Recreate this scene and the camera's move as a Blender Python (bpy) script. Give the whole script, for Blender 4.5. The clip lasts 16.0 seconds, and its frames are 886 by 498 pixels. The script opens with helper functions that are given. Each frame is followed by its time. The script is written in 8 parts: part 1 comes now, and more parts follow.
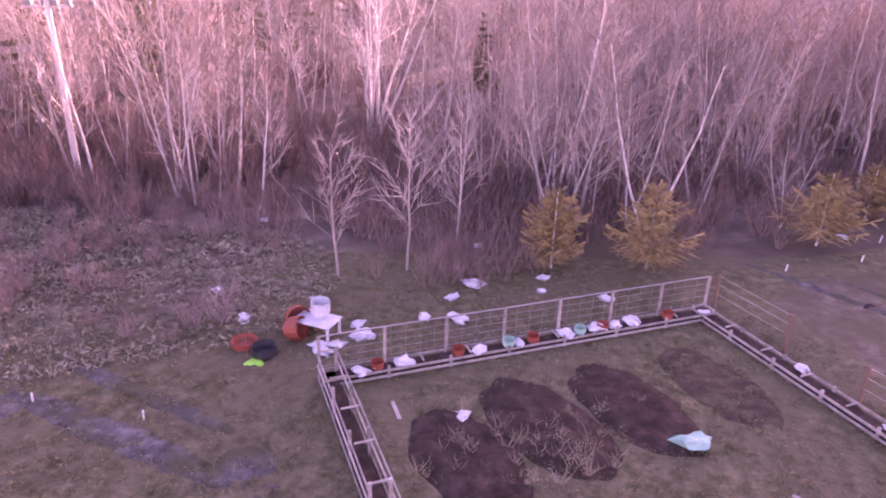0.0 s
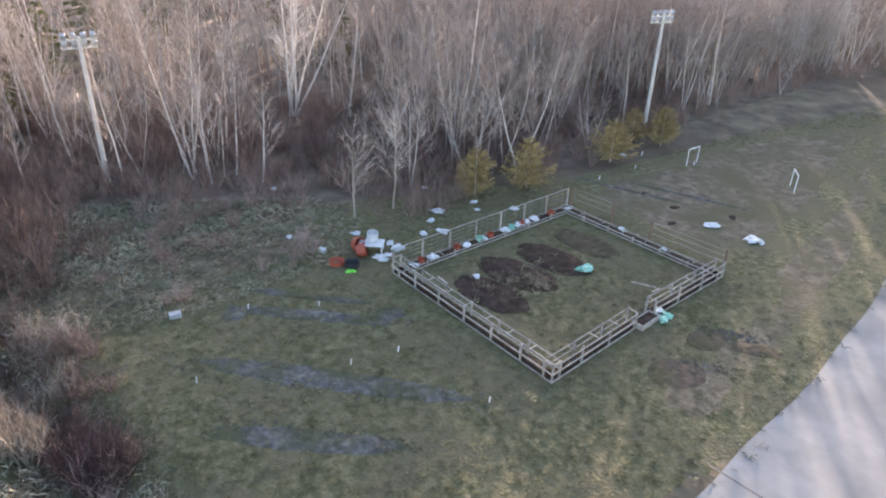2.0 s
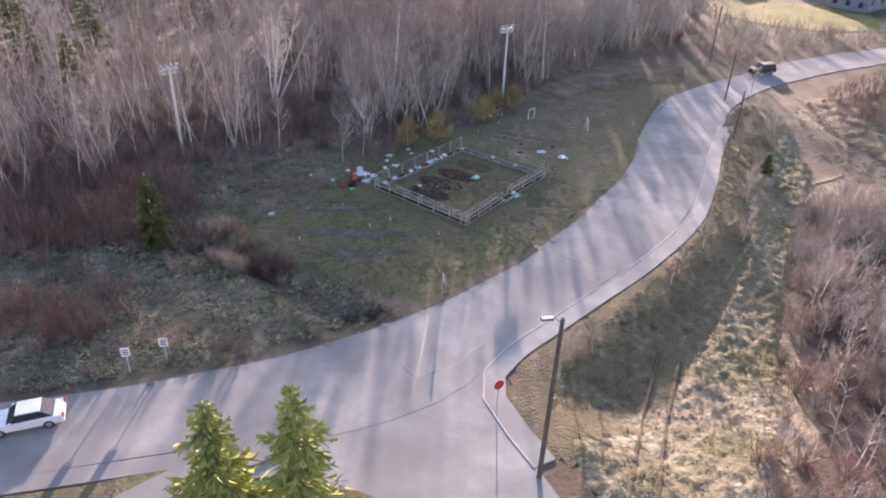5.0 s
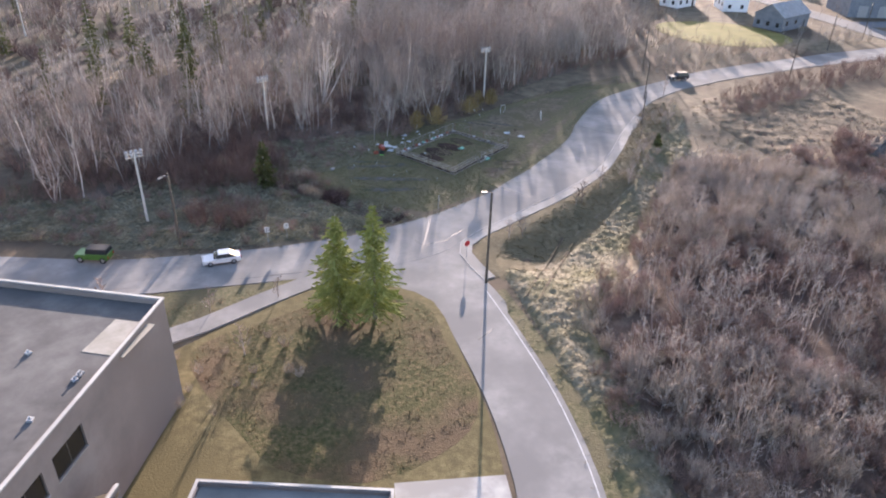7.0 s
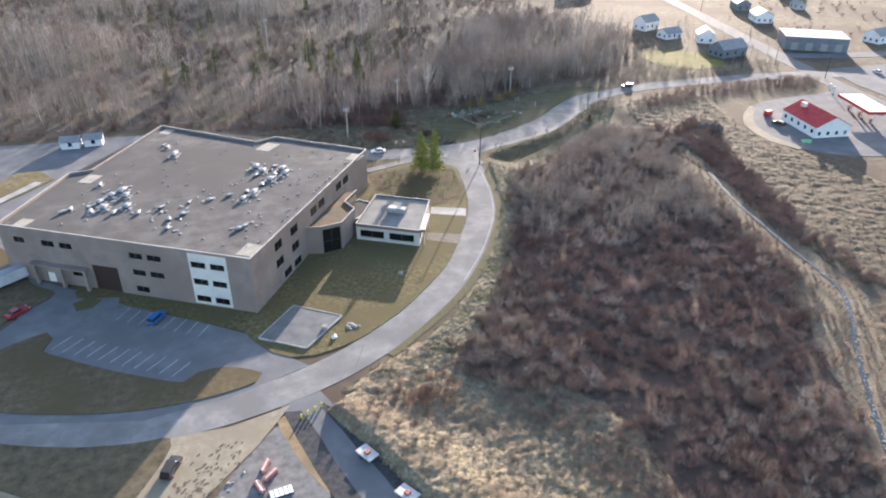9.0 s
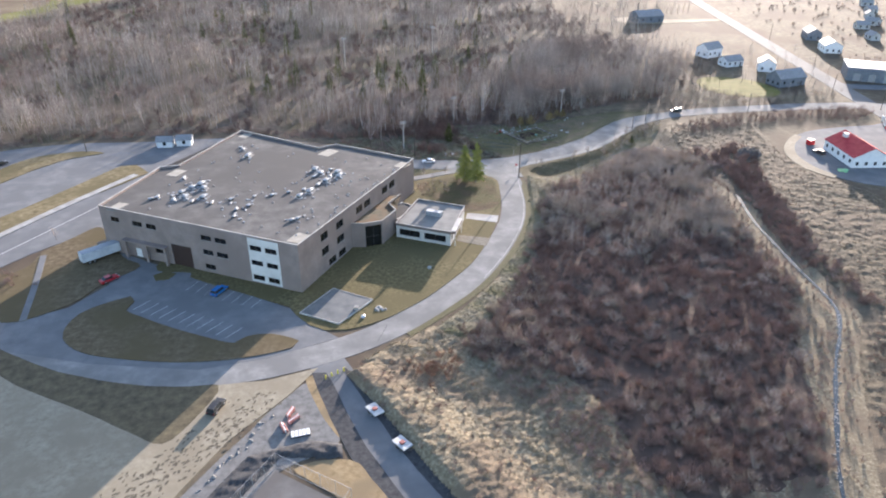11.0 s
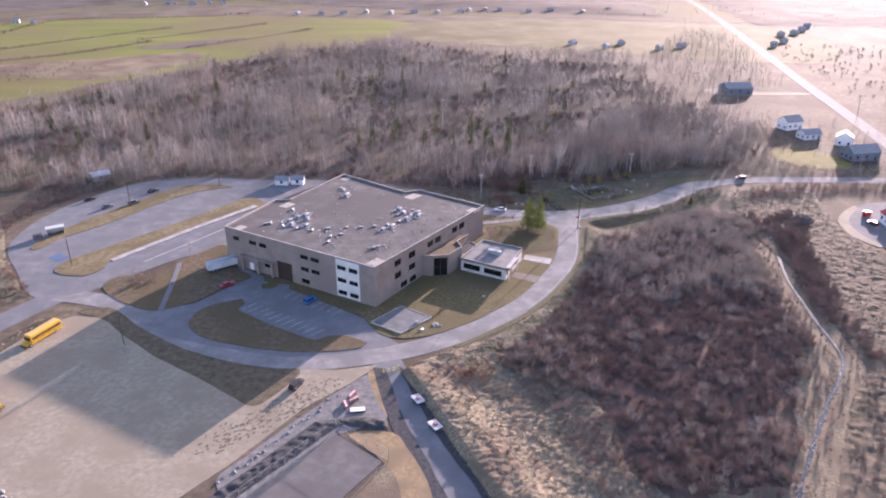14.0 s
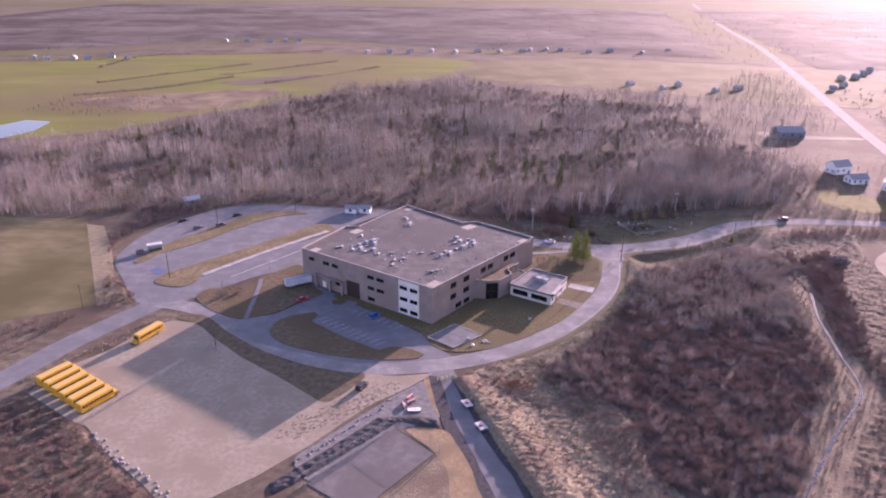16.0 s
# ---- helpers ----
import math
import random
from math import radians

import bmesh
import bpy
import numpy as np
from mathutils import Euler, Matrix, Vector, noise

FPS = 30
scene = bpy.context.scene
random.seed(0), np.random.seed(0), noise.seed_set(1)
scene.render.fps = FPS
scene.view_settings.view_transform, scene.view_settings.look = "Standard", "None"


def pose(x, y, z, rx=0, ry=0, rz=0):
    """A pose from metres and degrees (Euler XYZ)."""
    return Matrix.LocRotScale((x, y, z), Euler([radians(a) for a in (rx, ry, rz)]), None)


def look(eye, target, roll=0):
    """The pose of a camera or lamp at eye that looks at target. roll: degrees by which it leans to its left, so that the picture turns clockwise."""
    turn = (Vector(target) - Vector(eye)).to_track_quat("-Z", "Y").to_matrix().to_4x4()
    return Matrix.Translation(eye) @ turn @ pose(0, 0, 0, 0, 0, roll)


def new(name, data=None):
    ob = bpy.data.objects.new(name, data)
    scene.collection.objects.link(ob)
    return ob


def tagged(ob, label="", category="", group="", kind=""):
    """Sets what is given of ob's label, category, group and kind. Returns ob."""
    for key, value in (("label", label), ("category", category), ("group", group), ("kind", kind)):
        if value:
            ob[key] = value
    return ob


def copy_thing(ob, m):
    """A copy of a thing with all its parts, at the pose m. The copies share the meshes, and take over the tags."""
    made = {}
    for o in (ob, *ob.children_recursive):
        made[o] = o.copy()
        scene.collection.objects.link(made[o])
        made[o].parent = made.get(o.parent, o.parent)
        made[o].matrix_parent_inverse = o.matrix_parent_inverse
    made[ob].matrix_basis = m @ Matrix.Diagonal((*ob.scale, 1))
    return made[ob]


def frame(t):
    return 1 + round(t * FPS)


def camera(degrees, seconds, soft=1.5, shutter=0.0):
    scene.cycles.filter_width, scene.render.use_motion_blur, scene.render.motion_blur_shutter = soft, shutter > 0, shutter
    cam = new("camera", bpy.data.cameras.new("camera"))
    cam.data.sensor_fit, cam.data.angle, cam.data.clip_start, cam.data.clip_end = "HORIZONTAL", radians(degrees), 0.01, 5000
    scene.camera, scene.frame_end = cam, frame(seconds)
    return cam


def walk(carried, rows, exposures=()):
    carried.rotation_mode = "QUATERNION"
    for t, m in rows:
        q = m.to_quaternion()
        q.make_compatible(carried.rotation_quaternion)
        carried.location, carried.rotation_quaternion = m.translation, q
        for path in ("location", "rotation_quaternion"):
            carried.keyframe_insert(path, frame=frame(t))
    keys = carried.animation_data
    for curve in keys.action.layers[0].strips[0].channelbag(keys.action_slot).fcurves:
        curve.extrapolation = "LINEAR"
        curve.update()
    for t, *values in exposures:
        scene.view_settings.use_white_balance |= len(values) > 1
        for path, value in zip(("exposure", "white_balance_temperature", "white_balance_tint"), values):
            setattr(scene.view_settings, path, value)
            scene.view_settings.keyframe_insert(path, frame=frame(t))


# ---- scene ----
K = 0.47   # scale of the whole model: every length below is life size and is multiplied by K at the end
cam = camera(64.3, 16.0, soft=2.0)
PATH = [
    (0, (-2.378, 1.228, 12.910), (-2.426, 3.062, 12.112), 1.69),
    (0.5, (-5.313, -2.443, 15.189), (-5.216, -0.647, 14.314), 2.07),
    (1, (-8.548, -6.361, 17.170), (-8.303, -4.595, 16.264), 2.25),
    (1.5, (-11.825, -10.096, 19.033), (-11.424, -8.374, 18.100), 2.35),
    (2, (-15.052, -14.115, 20.897), (-14.497, -12.450, 19.938), 2.33),
    (2.5, (-17.849, -18.612, 22.987), (-17.158, -17.019, 21.994), 2.41),
    (3, (-20.649, -23.415, 25.238), (-19.863, -21.879, 24.227), 2.52),
    (3.5, (-23.814, -27.947, 27.426), (-22.983, -26.440, 26.407), 2.54),
    (4, (-27.432, -32.667, 29.793), (-26.584, -31.177, 28.762), 2.56),
    (6.3, (-39.290, -56.215, 36.663), (-38.461, -54.695, 35.663), 1.91),
    (6.5, (-40.488, -58.343, 37.407), (-39.658, -56.822, 36.409), 1.92),
    (7, (-52.025, -80.407, 45.256), (-51.195, -78.885, 44.259), 1.72),
    (7.1, (-55.055, -87.676, 47.694), (-54.227, -86.153, 46.696), 1.68),
    (7.2, (-58.085, -94.945, 50.131), (-57.258, -93.421, 49.133), 1.63),
    (7.3, (-61.115, -102.214, 52.568), (-60.290, -100.689, 51.571), 1.59),
    (7.4, (-64.145, -109.483, 55.006), (-63.320, -107.958, 54.008), 1.55),
    (7.5, (-67.175, -116.751, 57.443), (-66.352, -115.225, 56.446), 1.51),
    (7.6, (-70.393, -123.970, 59.738), (-69.570, -122.444, 58.741), 1.45),
    (7.7, (-73.618, -131.186, 62.033), (-72.796, -129.660, 61.036), 1.40),
    (7.8, (-76.844, -138.403, 64.326), (-76.022, -136.875, 63.331), 1.35),
    (7.9, (-80.070, -145.618, 66.620), (-79.248, -144.091, 65.624), 1.29),
    (8, (-83.296, -152.834, 68.915), (-82.475, -151.306, 67.919), 1.24),
    (8.1, (-84.722, -160.347, 71.342), (-83.929, -158.806, 70.344), 1.18),
    (8.2, (-85.701, -167.972, 73.813), (-84.938, -166.419, 72.814), 1.12),
    (8.3, (-86.681, -175.598, 76.285), (-85.947, -174.031, 75.284), 1.06),
    (8.4, (-87.661, -183.223, 78.756), (-86.955, -181.644, 77.754), 1.00),
    (8.5, (-88.640, -190.849, 81.228), (-87.964, -189.257, 80.224), 0.94),
    (9, (-86.172, -203.898, 85.165), (-85.623, -202.260, 84.158), 0.69),
    (9.2, (-85.530, -206.378, 85.872), (-85.005, -204.732, 84.864), 0.69),
    (11.5, (-76.417, -231.560, 93.627), (-76.138, -229.823, 92.674), 0.28),
    (12, (-74.215, -237.214, 95.361), (-73.989, -235.457, 94.432), 0.16),
    (12.5, (-72.305, -242.871, 96.943), (-72.125, -241.096, 96.040), 0.16),
    (13, (-71.161, -248.438, 98.489), (-71.024, -246.648, 97.609), 0.24),
    (13.5, (-70.208, -254.012, 100.302), (-70.119, -252.208, 99.443), 0.30),
    (14, (-69.650, -259.938, 101.848), (-69.602, -258.121, 101.013), 0.37),
    (14.5, (-69.523, -265.763, 103.851), (-69.514, -263.936, 103.037), 0.45),
    (15, (-69.065, -271.578, 105.802), (-69.097, -269.742, 105.009), 0.42),
    (15.5, (-68.986, -277.683, 107.966), (-69.058, -275.840, 107.193), 0.44),
    (16, (-68.769, -283.645, 110.137), (-68.881, -281.796, 109.384), 0.41),
]
EXPOSURES = [(0, 2.85, 7600, 118), (.25, 2.5, 6900, 68), (.5, 2.35, 6900, 32), (1.5, 2.7, 7000, 24), (3, 2.45, 7000, 30), (4, 2.27, 6850, 33), (6.5, 2.09, 6550, 29), (9, 1.97, 6400, 18), (12.5, 2.0, 6200, 21), (13.5, 1.95, 6200, 32), (14.5, 1.76, 6450, 46), (16, 1.62, 6500, 62)]
walk(cam, [(t, look(Vector(eye) * K, Vector(target) * K, roll)) for t, eye, target, roll in PATH],
     EXPOSURES)

# ---- light ----
SUN_AZ = math.atan2(48.9, 30.3)      # low afternoon sun, beyond the woods
SUN_EL = radians(10.0)
sun_data = bpy.data.lights.new("sun", "SUN")
sun_data.energy, sun_data.angle, sun_data.color = 5.0, radians(0.6), (1.0, 0.89, 0.75)
sun = new("sun", sun_data)
sun.matrix_world = look((0, 0, 0), (-math.cos(SUN_AZ) * math.cos(SUN_EL), -math.sin(SUN_AZ) * math.cos(SUN_EL), -math.sin(SUN_EL)))
world = bpy.data.worlds.new("sky")
world.use_nodes = True
scene.world = world
sky = world.node_tree.nodes.new("ShaderNodeTexSky")
sky.sky_type, sky.sun_disc = "NISHITA", False
sky.sun_elevation, sky.sun_rotation = SUN_EL, math.pi / 2 - SUN_AZ
sky.air_density, sky.dust_density, sky.ozone_density = 1.0, 1.1, 1.6
world.node_tree.nodes["Background"].inputs[1].default_value = 0.14
world.node_tree.links.new(sky.outputs[0], world.node_tree.nodes["Background"].inputs[0])

# ---- materials ----
MATS = {}


def mat(name, stops, scale=1.0, rough=0.8, metal=0.0, bump=0.0, fine=8.0, stain=None, stain_scale=0.05, vary=0.0, island=False, spec=0.1, stretch=None):
    """A surface: colour ramp over noise at one scale, blotches at another, and relief."""
    if name in MATS:
        return MATS[name]
    m = bpy.data.materials.new(name)
    m.use_nodes = True
    nt = m.node_tree
    b = nt.nodes["Principled BSDF"]
    b.inputs["Roughness"].default_value, b.inputs["Metallic"].default_value = rough, metal
    b.inputs["Specular IOR Level"].default_value = spec
    geo = nt.nodes.new("ShaderNodeNewGeometry")
    vec = geo.outputs["Position"]
    if stretch:
        mp = nt.nodes.new("ShaderNodeMapping")
        mp.inputs["Scale"].default_value = stretch[:3]
        mp.inputs["Rotation"].default_value = (0, 0, radians(stretch[3]) if len(stretch) > 3 else 0)
        nt.links.new(vec, mp.inputs[0])
        vec = mp.outputs[0]
    n1 = nt.nodes.new("ShaderNodeTexNoise")
    n1.inputs["Scale"].default_value, n1.inputs["Detail"].default_value, n1.inputs["Roughness"].default_value = scale / K, 5, 0.65
    nt.links.new(vec, n1.inputs["Vector"])
    ramp = nt.nodes.new("ShaderNodeValToRGB")
    els = ramp.color_ramp.elements
    k = len(stops)
    els[0].position, els[1].position = 0.3, 0.7
    for i in range(k - 2):
        els.new(0.3 + 0.4 * (i + 1) / (k - 1))
    for e, c in zip(els, stops):
        e.color = (*c, 1)
    nt.links.new(n1.outputs[0], ramp.inputs[0])
    colour = ramp.outputs[0]
    if stain:
        n2 = nt.nodes.new("ShaderNodeTexNoise")
        n2.inputs["Scale"].default_value, n2.inputs["Detail"].default_value = stain_scale / K, 4
        nt.links.new(geo.outputs["Position"], n2.inputs["Vector"])
        r2 = nt.nodes.new("ShaderNodeValToRGB")
        r2.color_ramp.elements[0].position, r2.color_ramp.elements[1].position = 0.42, 0.62
        nt.links.new(n2.outputs[0], r2.inputs[0])
        mx = nt.nodes.new("ShaderNodeMix")
        mx.data_type = "RGBA"
        mx.inputs[7].default_value = (*stain, 1)
        nt.links.new(colour, mx.inputs[6])
        nt.links.new(r2.outputs[0], mx.inputs[0])
        colour = mx.outputs[2]
    if vary:
        info = nt.nodes.new("ShaderNodeNewGeometry" if island else "ShaderNodeObjectInfo")
        mr = nt.nodes.new("ShaderNodeMapRange")
        mr.inputs[3].default_value, mr.inputs[4].default_value = 1 - vary, 1 + vary
        nt.links.new(info.outputs["Random Per Island" if island else "Random"], mr.inputs[0])
        hs = nt.nodes.new("ShaderNodeHueSaturation")
        nt.links.new(mr.outputs[0], hs.inputs["Value"])
        nt.links.new(colour, hs.inputs["Color"])
        colour = hs.outputs[0]
    nt.links.new(colour, b.inputs["Base Color"])
    if bump:
        n3 = nt.nodes.new("ShaderNodeTexNoise")
        n3.inputs["Scale"].default_value, n3.inputs["Detail"].default_value = fine / K, 4
        nt.links.new(vec, n3.inputs["Vector"])
        bp = nt.nodes.new("ShaderNodeBump")
        bp.inputs["Strength"].default_value, bp.inputs["Distance"].default_value = min(1.0, bump * 2), bump * K
        nt.links.new(n3.outputs[0], bp.inputs["Height"])
        nt.links.new(bp.outputs[0], b.inputs["Normal"])
    MATS[name] = m
    return m


def plain(name, c, rough=0.5, metal=0.0, spec=0.5):
    d = tuple(v * 0.8 for v in c)
    return mat(name, [d, c], scale=2.0, rough=rough, metal=metal, spec=spec)


SCRUB = mat("scrub", [(.075, .063, .047), (.145, .12, .083), (.22, .18, .12)], .35, .95, bump=.15, fine=3, stain=(.10, .075, .055), stain_scale=.03)
MEADOW = mat("meadow_grass", [(.06, .061, .03), (.12, .112, .06), (.20, .172, .105)], 2.2, .95, bump=.22, fine=6, stain=(.125, .11, .066), stain_scale=.3)
LAWN = mat("lawn_grass", [(.08, .067, .035), (.136, .113, .056), (.20, .168, .088)], 1.1, .95, bump=.14, fine=6, stain=(.12, .10, .05), stain_scale=.1)
THICKET_SOIL = mat("thicket_soil", [(.06, .044, .036), (.112, .083, .066), (.185, .142, .108)], .6, .95, bump=.2, fine=2.5, stain=(.10, .07, .056), stain_scale=.07)
STRAW_PALE = mat("straw_pale", [(.10, .087, .058), (.188, .163, .112), (.30, .262, .188)], 1.9, .95, bump=.25, fine=2.6, stain=(.115, .108, .058), stain_scale=.14)
STRAW_GROUND = mat("straw_ground", [(.125, .1, .066), (.215, .178, .12), (.35, .30, .21)], 1.5, .95, bump=.25, fine=2.6, stain=(.165, .128, .09), stain_scale=.1)
ASPHALT_PALE = mat("asphalt_pale", [(.19, .186, .178), (.245, .239, .228), (.30, .292, .278)], .35, .95, bump=.01, fine=20, stain=(.18, .176, .17), stain_scale=.12, spec=.12)
ASPHALT_LOT = mat("asphalt_lot", [(.135, .138, .142), (.175, .177, .18), (.22, .22, .219)], .2, .95, bump=.01, fine=20, stain=(.15, .152, .155), stain_scale=.12, spec=.12)
GRAVEL = mat("gravel_pale", [(.23, .198, .142), (.29, .252, .186), (.355, .312, .236)], .7, .92, bump=.06, fine=5, stain=(.25, .213, .155), stain_scale=.1)
CONCRETE = mat("concrete", [(.30, .295, .28), (.38, .37, .35), (.45, .44, .41)], .8, .85, bump=.01, fine=14, stain=(.28, .27, .25), stain_scale=.3)
SAND = mat("sand_bank", [(.20, .145, .08), (.28, .205, .115), (.36, .275, .165)], .8, .95, bump=.1, fine=3, stain=(.22, .165, .10), stain_scale=.2)
DARK_SOIL = mat("dark_soil", [(.026, .017, .013), (.046, .031, .024), (.078, .057, .044)], 2.2, .95, bump=.15, fine=6)
BROWN_SOIL = mat("brown_soil", [(.055, .04, .03), (.092, .07, .053), (.135, .106, .082)], 2.5, .95, bump=.2, fine=4, stain=(.085, .075, .042), stain_scale=.5)
TILLED = mat("tilled_soil", [(.05, .047, .043), (.105, .099, .09), (.19, .18, .165)], 2.5, .95, bump=.2, fine=4, stain=(.07, .072, .042), stain_scale=.5)
FIELD_GREEN = mat("field_green", [(.12, .14, .04), (.17, .185, .05), (.225, .22, .075)], .012, .95, stain=(.17, .145, .07), stain_scale=.006, stretch=(.4, 1.6, 1, -20), spec=.05)
FIELD_TAN = mat("field_tan", [(.115, .098, .05), (.165, .14, .072), (.215, .18, .10)], .09, .95, bump=.1, fine=1.0, stain=(.105, .095, .042), stain_scale=.02, stretch=(.6, 1.4, 1, 30))
FAR_WOOD = mat("far_woods", [(.10, .085, .074), (.145, .123, .107), (.205, .176, .15)], .05, .95, stain=(.082, .067, .058), stain_scale=.006, stretch=(.4, 1.8, 1, 8), spec=.05)
WATER = mat("water", [(.02, .03, .035), (.03, .04, .045)], .5, .08, spec=.6)
WHITE_PAINT = plain("white_paint", (.75, .75, .73), .5)
BARK_PALE = mat("bark_pale", [(.27, .235, .21), (.44, .395, .36), (.60, .555, .51)], 3, .85, vary=.4)
TWIG_GREY = mat("twig_grey", [(.20, .158, .138), (.32, .262, .228), (.45, .385, .338)], .3, .9, vary=.4)
WOOD_FAR = mat("bare_wood_far", [(.225, .194, .172), (.375, .334, .302), (.59, .54, .495)], .06, .9, vary=.3, island=True, stain=(.26, .212, .187), stain_scale=.02)
TWIG_DARK = mat("twig_dark", [(.14, .09, .075), (.23, .156, .132), (.35, .255, .216)], .12, .9, vary=.3, island=True)
FOREST_TWIG = mat("forest_twig", [(.11, .073, .064), (.185, .13, .112), (.28, .205, .175)], .12, .9, vary=.3, island=True)
TWIG_ASH = mat("twig_ash", [(.26, .218, .188), (.38, .327, .287), (.49, .432, .384)], .15, .9, vary=.25, island=True)
TWIG_RED = mat("twig_red", [(.155, .103, .088), (.255, .18, .154), (.385, .295, .256)], .15, .9, vary=.3, island=True)
TWIG_TAN = mat("twig_tan", [(.235, .192, .153), (.35, .293, .236), (.46, .395, .325)], .15, .9, vary=.3, island=True)
STRAW = mat("straw", [(.205, .172, .112), (.31, .265, .18), (.42, .37, .265)], .3, .9, vary=.25, island=True)
NEEDLES = mat("spruce_needles", [(.068, .07, .028), (.12, .12, .047), (.19, .182, .076)], .8, .85, vary=.25)
NEEDLES_GOLD = mat("larch_needles", [(.19, .14, .06), (.29, .215, .10), (.38, .29, .15)], .8, .85, vary=.15)


# ---- mesh helpers ----
def part(name, bm, material, parent=None, label="", smooth=False):
    me = bpy.data.meshes.new(name)
    bm.normal_update()
    bm.to_mesh(me)
    bm.free()
    me.materials.append(material)
    if smooth:
        me.polygons.foreach_set("use_smooth", [True] * len(me.polygons))
    ob = new(name, me)
    if parent:
        ob.parent = parent
    if label:
        ob["label"] = label
    return ob


def share(name, me, parent, m):
    """One more object on a mesh that stands already."""
    ob = new(name, me)
    ob.parent = parent
    ob.matrix_basis = m
    return ob


def box(bm, x0, y0, z0, x1, y1, z1, m=None, bevel=0.0):
    vs = [bm.verts.new((x, y, z)) for z in (z0, z1) for x, y in ((x0, y0), (x1, y0), (x1, y1), (x0, y1))]
    fs = [bm.faces.new([vs[i] for i in q]) for q in ((3, 2, 1, 0), (4, 5, 6, 7), (0, 1, 5, 4), (1, 2, 6, 5), (2, 3, 7, 6), (3, 0, 4, 7))]
    if bevel:
        es = {e for f in fs for e in f.edges}
        out = bmesh.ops.bevel(bm, geom=list(es), offset=bevel, segments=1, affect="EDGES")
        vs = list({v for f in out["faces"] for v in f.verts} | {v for v in vs if v.is_valid})
    if m:
        bmesh.ops.transform(bm, matrix=m, verts=vs)
    return vs


def tube(bm, pts, radii, sides=6, cap=True):
    rings = []
    for i, p in enumerate(pts):
        p = Vector(p)
        d = (Vector(pts[min(i + 1, len(pts) - 1)]) - Vector(pts[max(i - 1, 0)])).normalized()
        a = d.orthogonal().normalized()
        b = d.cross(a)
        rings.append([bm.verts.new(p + radii[i] * (math.cos(2 * math.pi * k / sides) * a + math.sin(2 * math.pi * k / sides) * b)) for k in range(sides)])
    for r, q in zip(rings, rings[1:]):
        for k in range(sides):
            bm.faces.new((r[k], r[(k + 1) % sides], q[(k + 1) % sides], q[k]))
    if cap:
        bm.faces.new(rings[0][::-1])
        bm.faces.new(rings[-1])


def smooth_line(pts, step=2.0, closed=False):
    """A curve through the points, cut into even short steps."""
    p = [Vector(q).to_2d() if len(q) == 2 else Vector(q) for q in pts]
    n, out = len(p), []
    for i in range(n if closed else n - 1):
        a, b, c, d = (p[(i + k) % n] if closed else p[min(max(i + k, 0), n - 1)] for k in (-1, 0, 1, 2))
        cuts = max(1, int((c - b).length / step))
        for k in range(cuts):
            t = k / cuts
            out.append(.5 * (2 * b + (c - a) * t + (2 * a - 5 * b + 4 * c - d) * t * t + (3 * b - a - 3 * c + d) * t ** 3))
    if not closed:
        out.append(p[-1])
    return out


def rough_edge(pts, amount, seed):
    return [q + Vector((noise.noise((q.x * .13, q.y * .13, seed)), noise.noise((q.x * .13, q.y * .13, seed + 50)))) * amount for q in pts]


LEVEL = [0.0]     # each patch lies a little above the one before it


def sheet(name, outline, z, material, thick=0.15, curved=True, ragged=0.0, step=2.0, label="", category="ground", kind="structure", parent=None):
    """A level patch of ground with an edge of its own thickness."""
    LEVEL[0] += .0009
    z += LEVEL[0]
    pts = smooth_line(outline, step, True) if curved else [Vector(q) for q in outline]
    if ragged:
        pts = rough_edge(pts, ragged, len(name))
    bm = bmesh.new()
    top = [bm.verts.new((q.x, q.y, z)) for q in pts]
    low = [bm.verts.new((q.x, q.y, z - thick)) for q in pts]
    face = bm.faces.new(top)
    n = len(pts)
    for i in range(n):
        bm.faces.new((top[i], low[i], low[(i + 1) % n], top[(i + 1) % n]))
    face.normal_update()
    if face.normal.z < 0:
        bmesh.ops.reverse_faces(bm, faces=bm.faces[:])
    bmesh.ops.triangulate(bm, faces=[face])
    ob = part(name, bm, material, parent)
    return tagged(ob, label, category, kind=kind) if not parent else ob


def ribbon(name, centre, width, z, material, thick=0.2, step=3.0, label="", category="road", offset=0.0, parent=None, kind="structure"):
    """A strip along a curve: roads, kerbs, pavements, lines."""
    c = smooth_line(centre, step)
    bm = bmesh.new()
    rows = []
    for i, q in enumerate(c):
        d = (c[min(i + 1, len(c) - 1)] - c[max(i - 1, 0)]).normalized()
        nrm = Vector((-d.y, d.x))
        w = width if not callable(width) else width(i / (len(c) - 1))
        l, r = q + nrm * (offset + w / 2), q + nrm * (offset - w / 2)
        rows.append([bm.verts.new((v.x, v.y, h)) for v, h in ((l, z - thick), (l, z), (r, z), (r, z - thick))])
    for a, b in zip(rows, rows[1:]):
        for k in range(3):
            bm.faces.new((a[k], a[k + 1], b[k + 1], b[k]))
    bm.faces.new(rows[0][::-1])
    bm.faces.new(rows[-1])
    bmesh.ops.recalc_face_normals(bm, faces=bm.faces[:])
    ob = part(name, bm, material, parent)
    return ob if parent else tagged(ob, label, category, kind=kind)


def edge_distance(x, y, poly):
    """How far points lie from an outline."""
    best = np.full(len(x), 1e9)
    for (ax, ay), (bx, by) in zip(poly, poly[1:] + poly[:1]):
        dx, dy = bx - ax, by - ay
        t = np.clip(((x - ax) * dx + (y - ay) * dy) / (dx * dx + dy * dy + 1e-9), 0, 1)
        best = np.minimum(best, np.hypot(x - ax - t * dx, y - ay - t * dy))
    return best


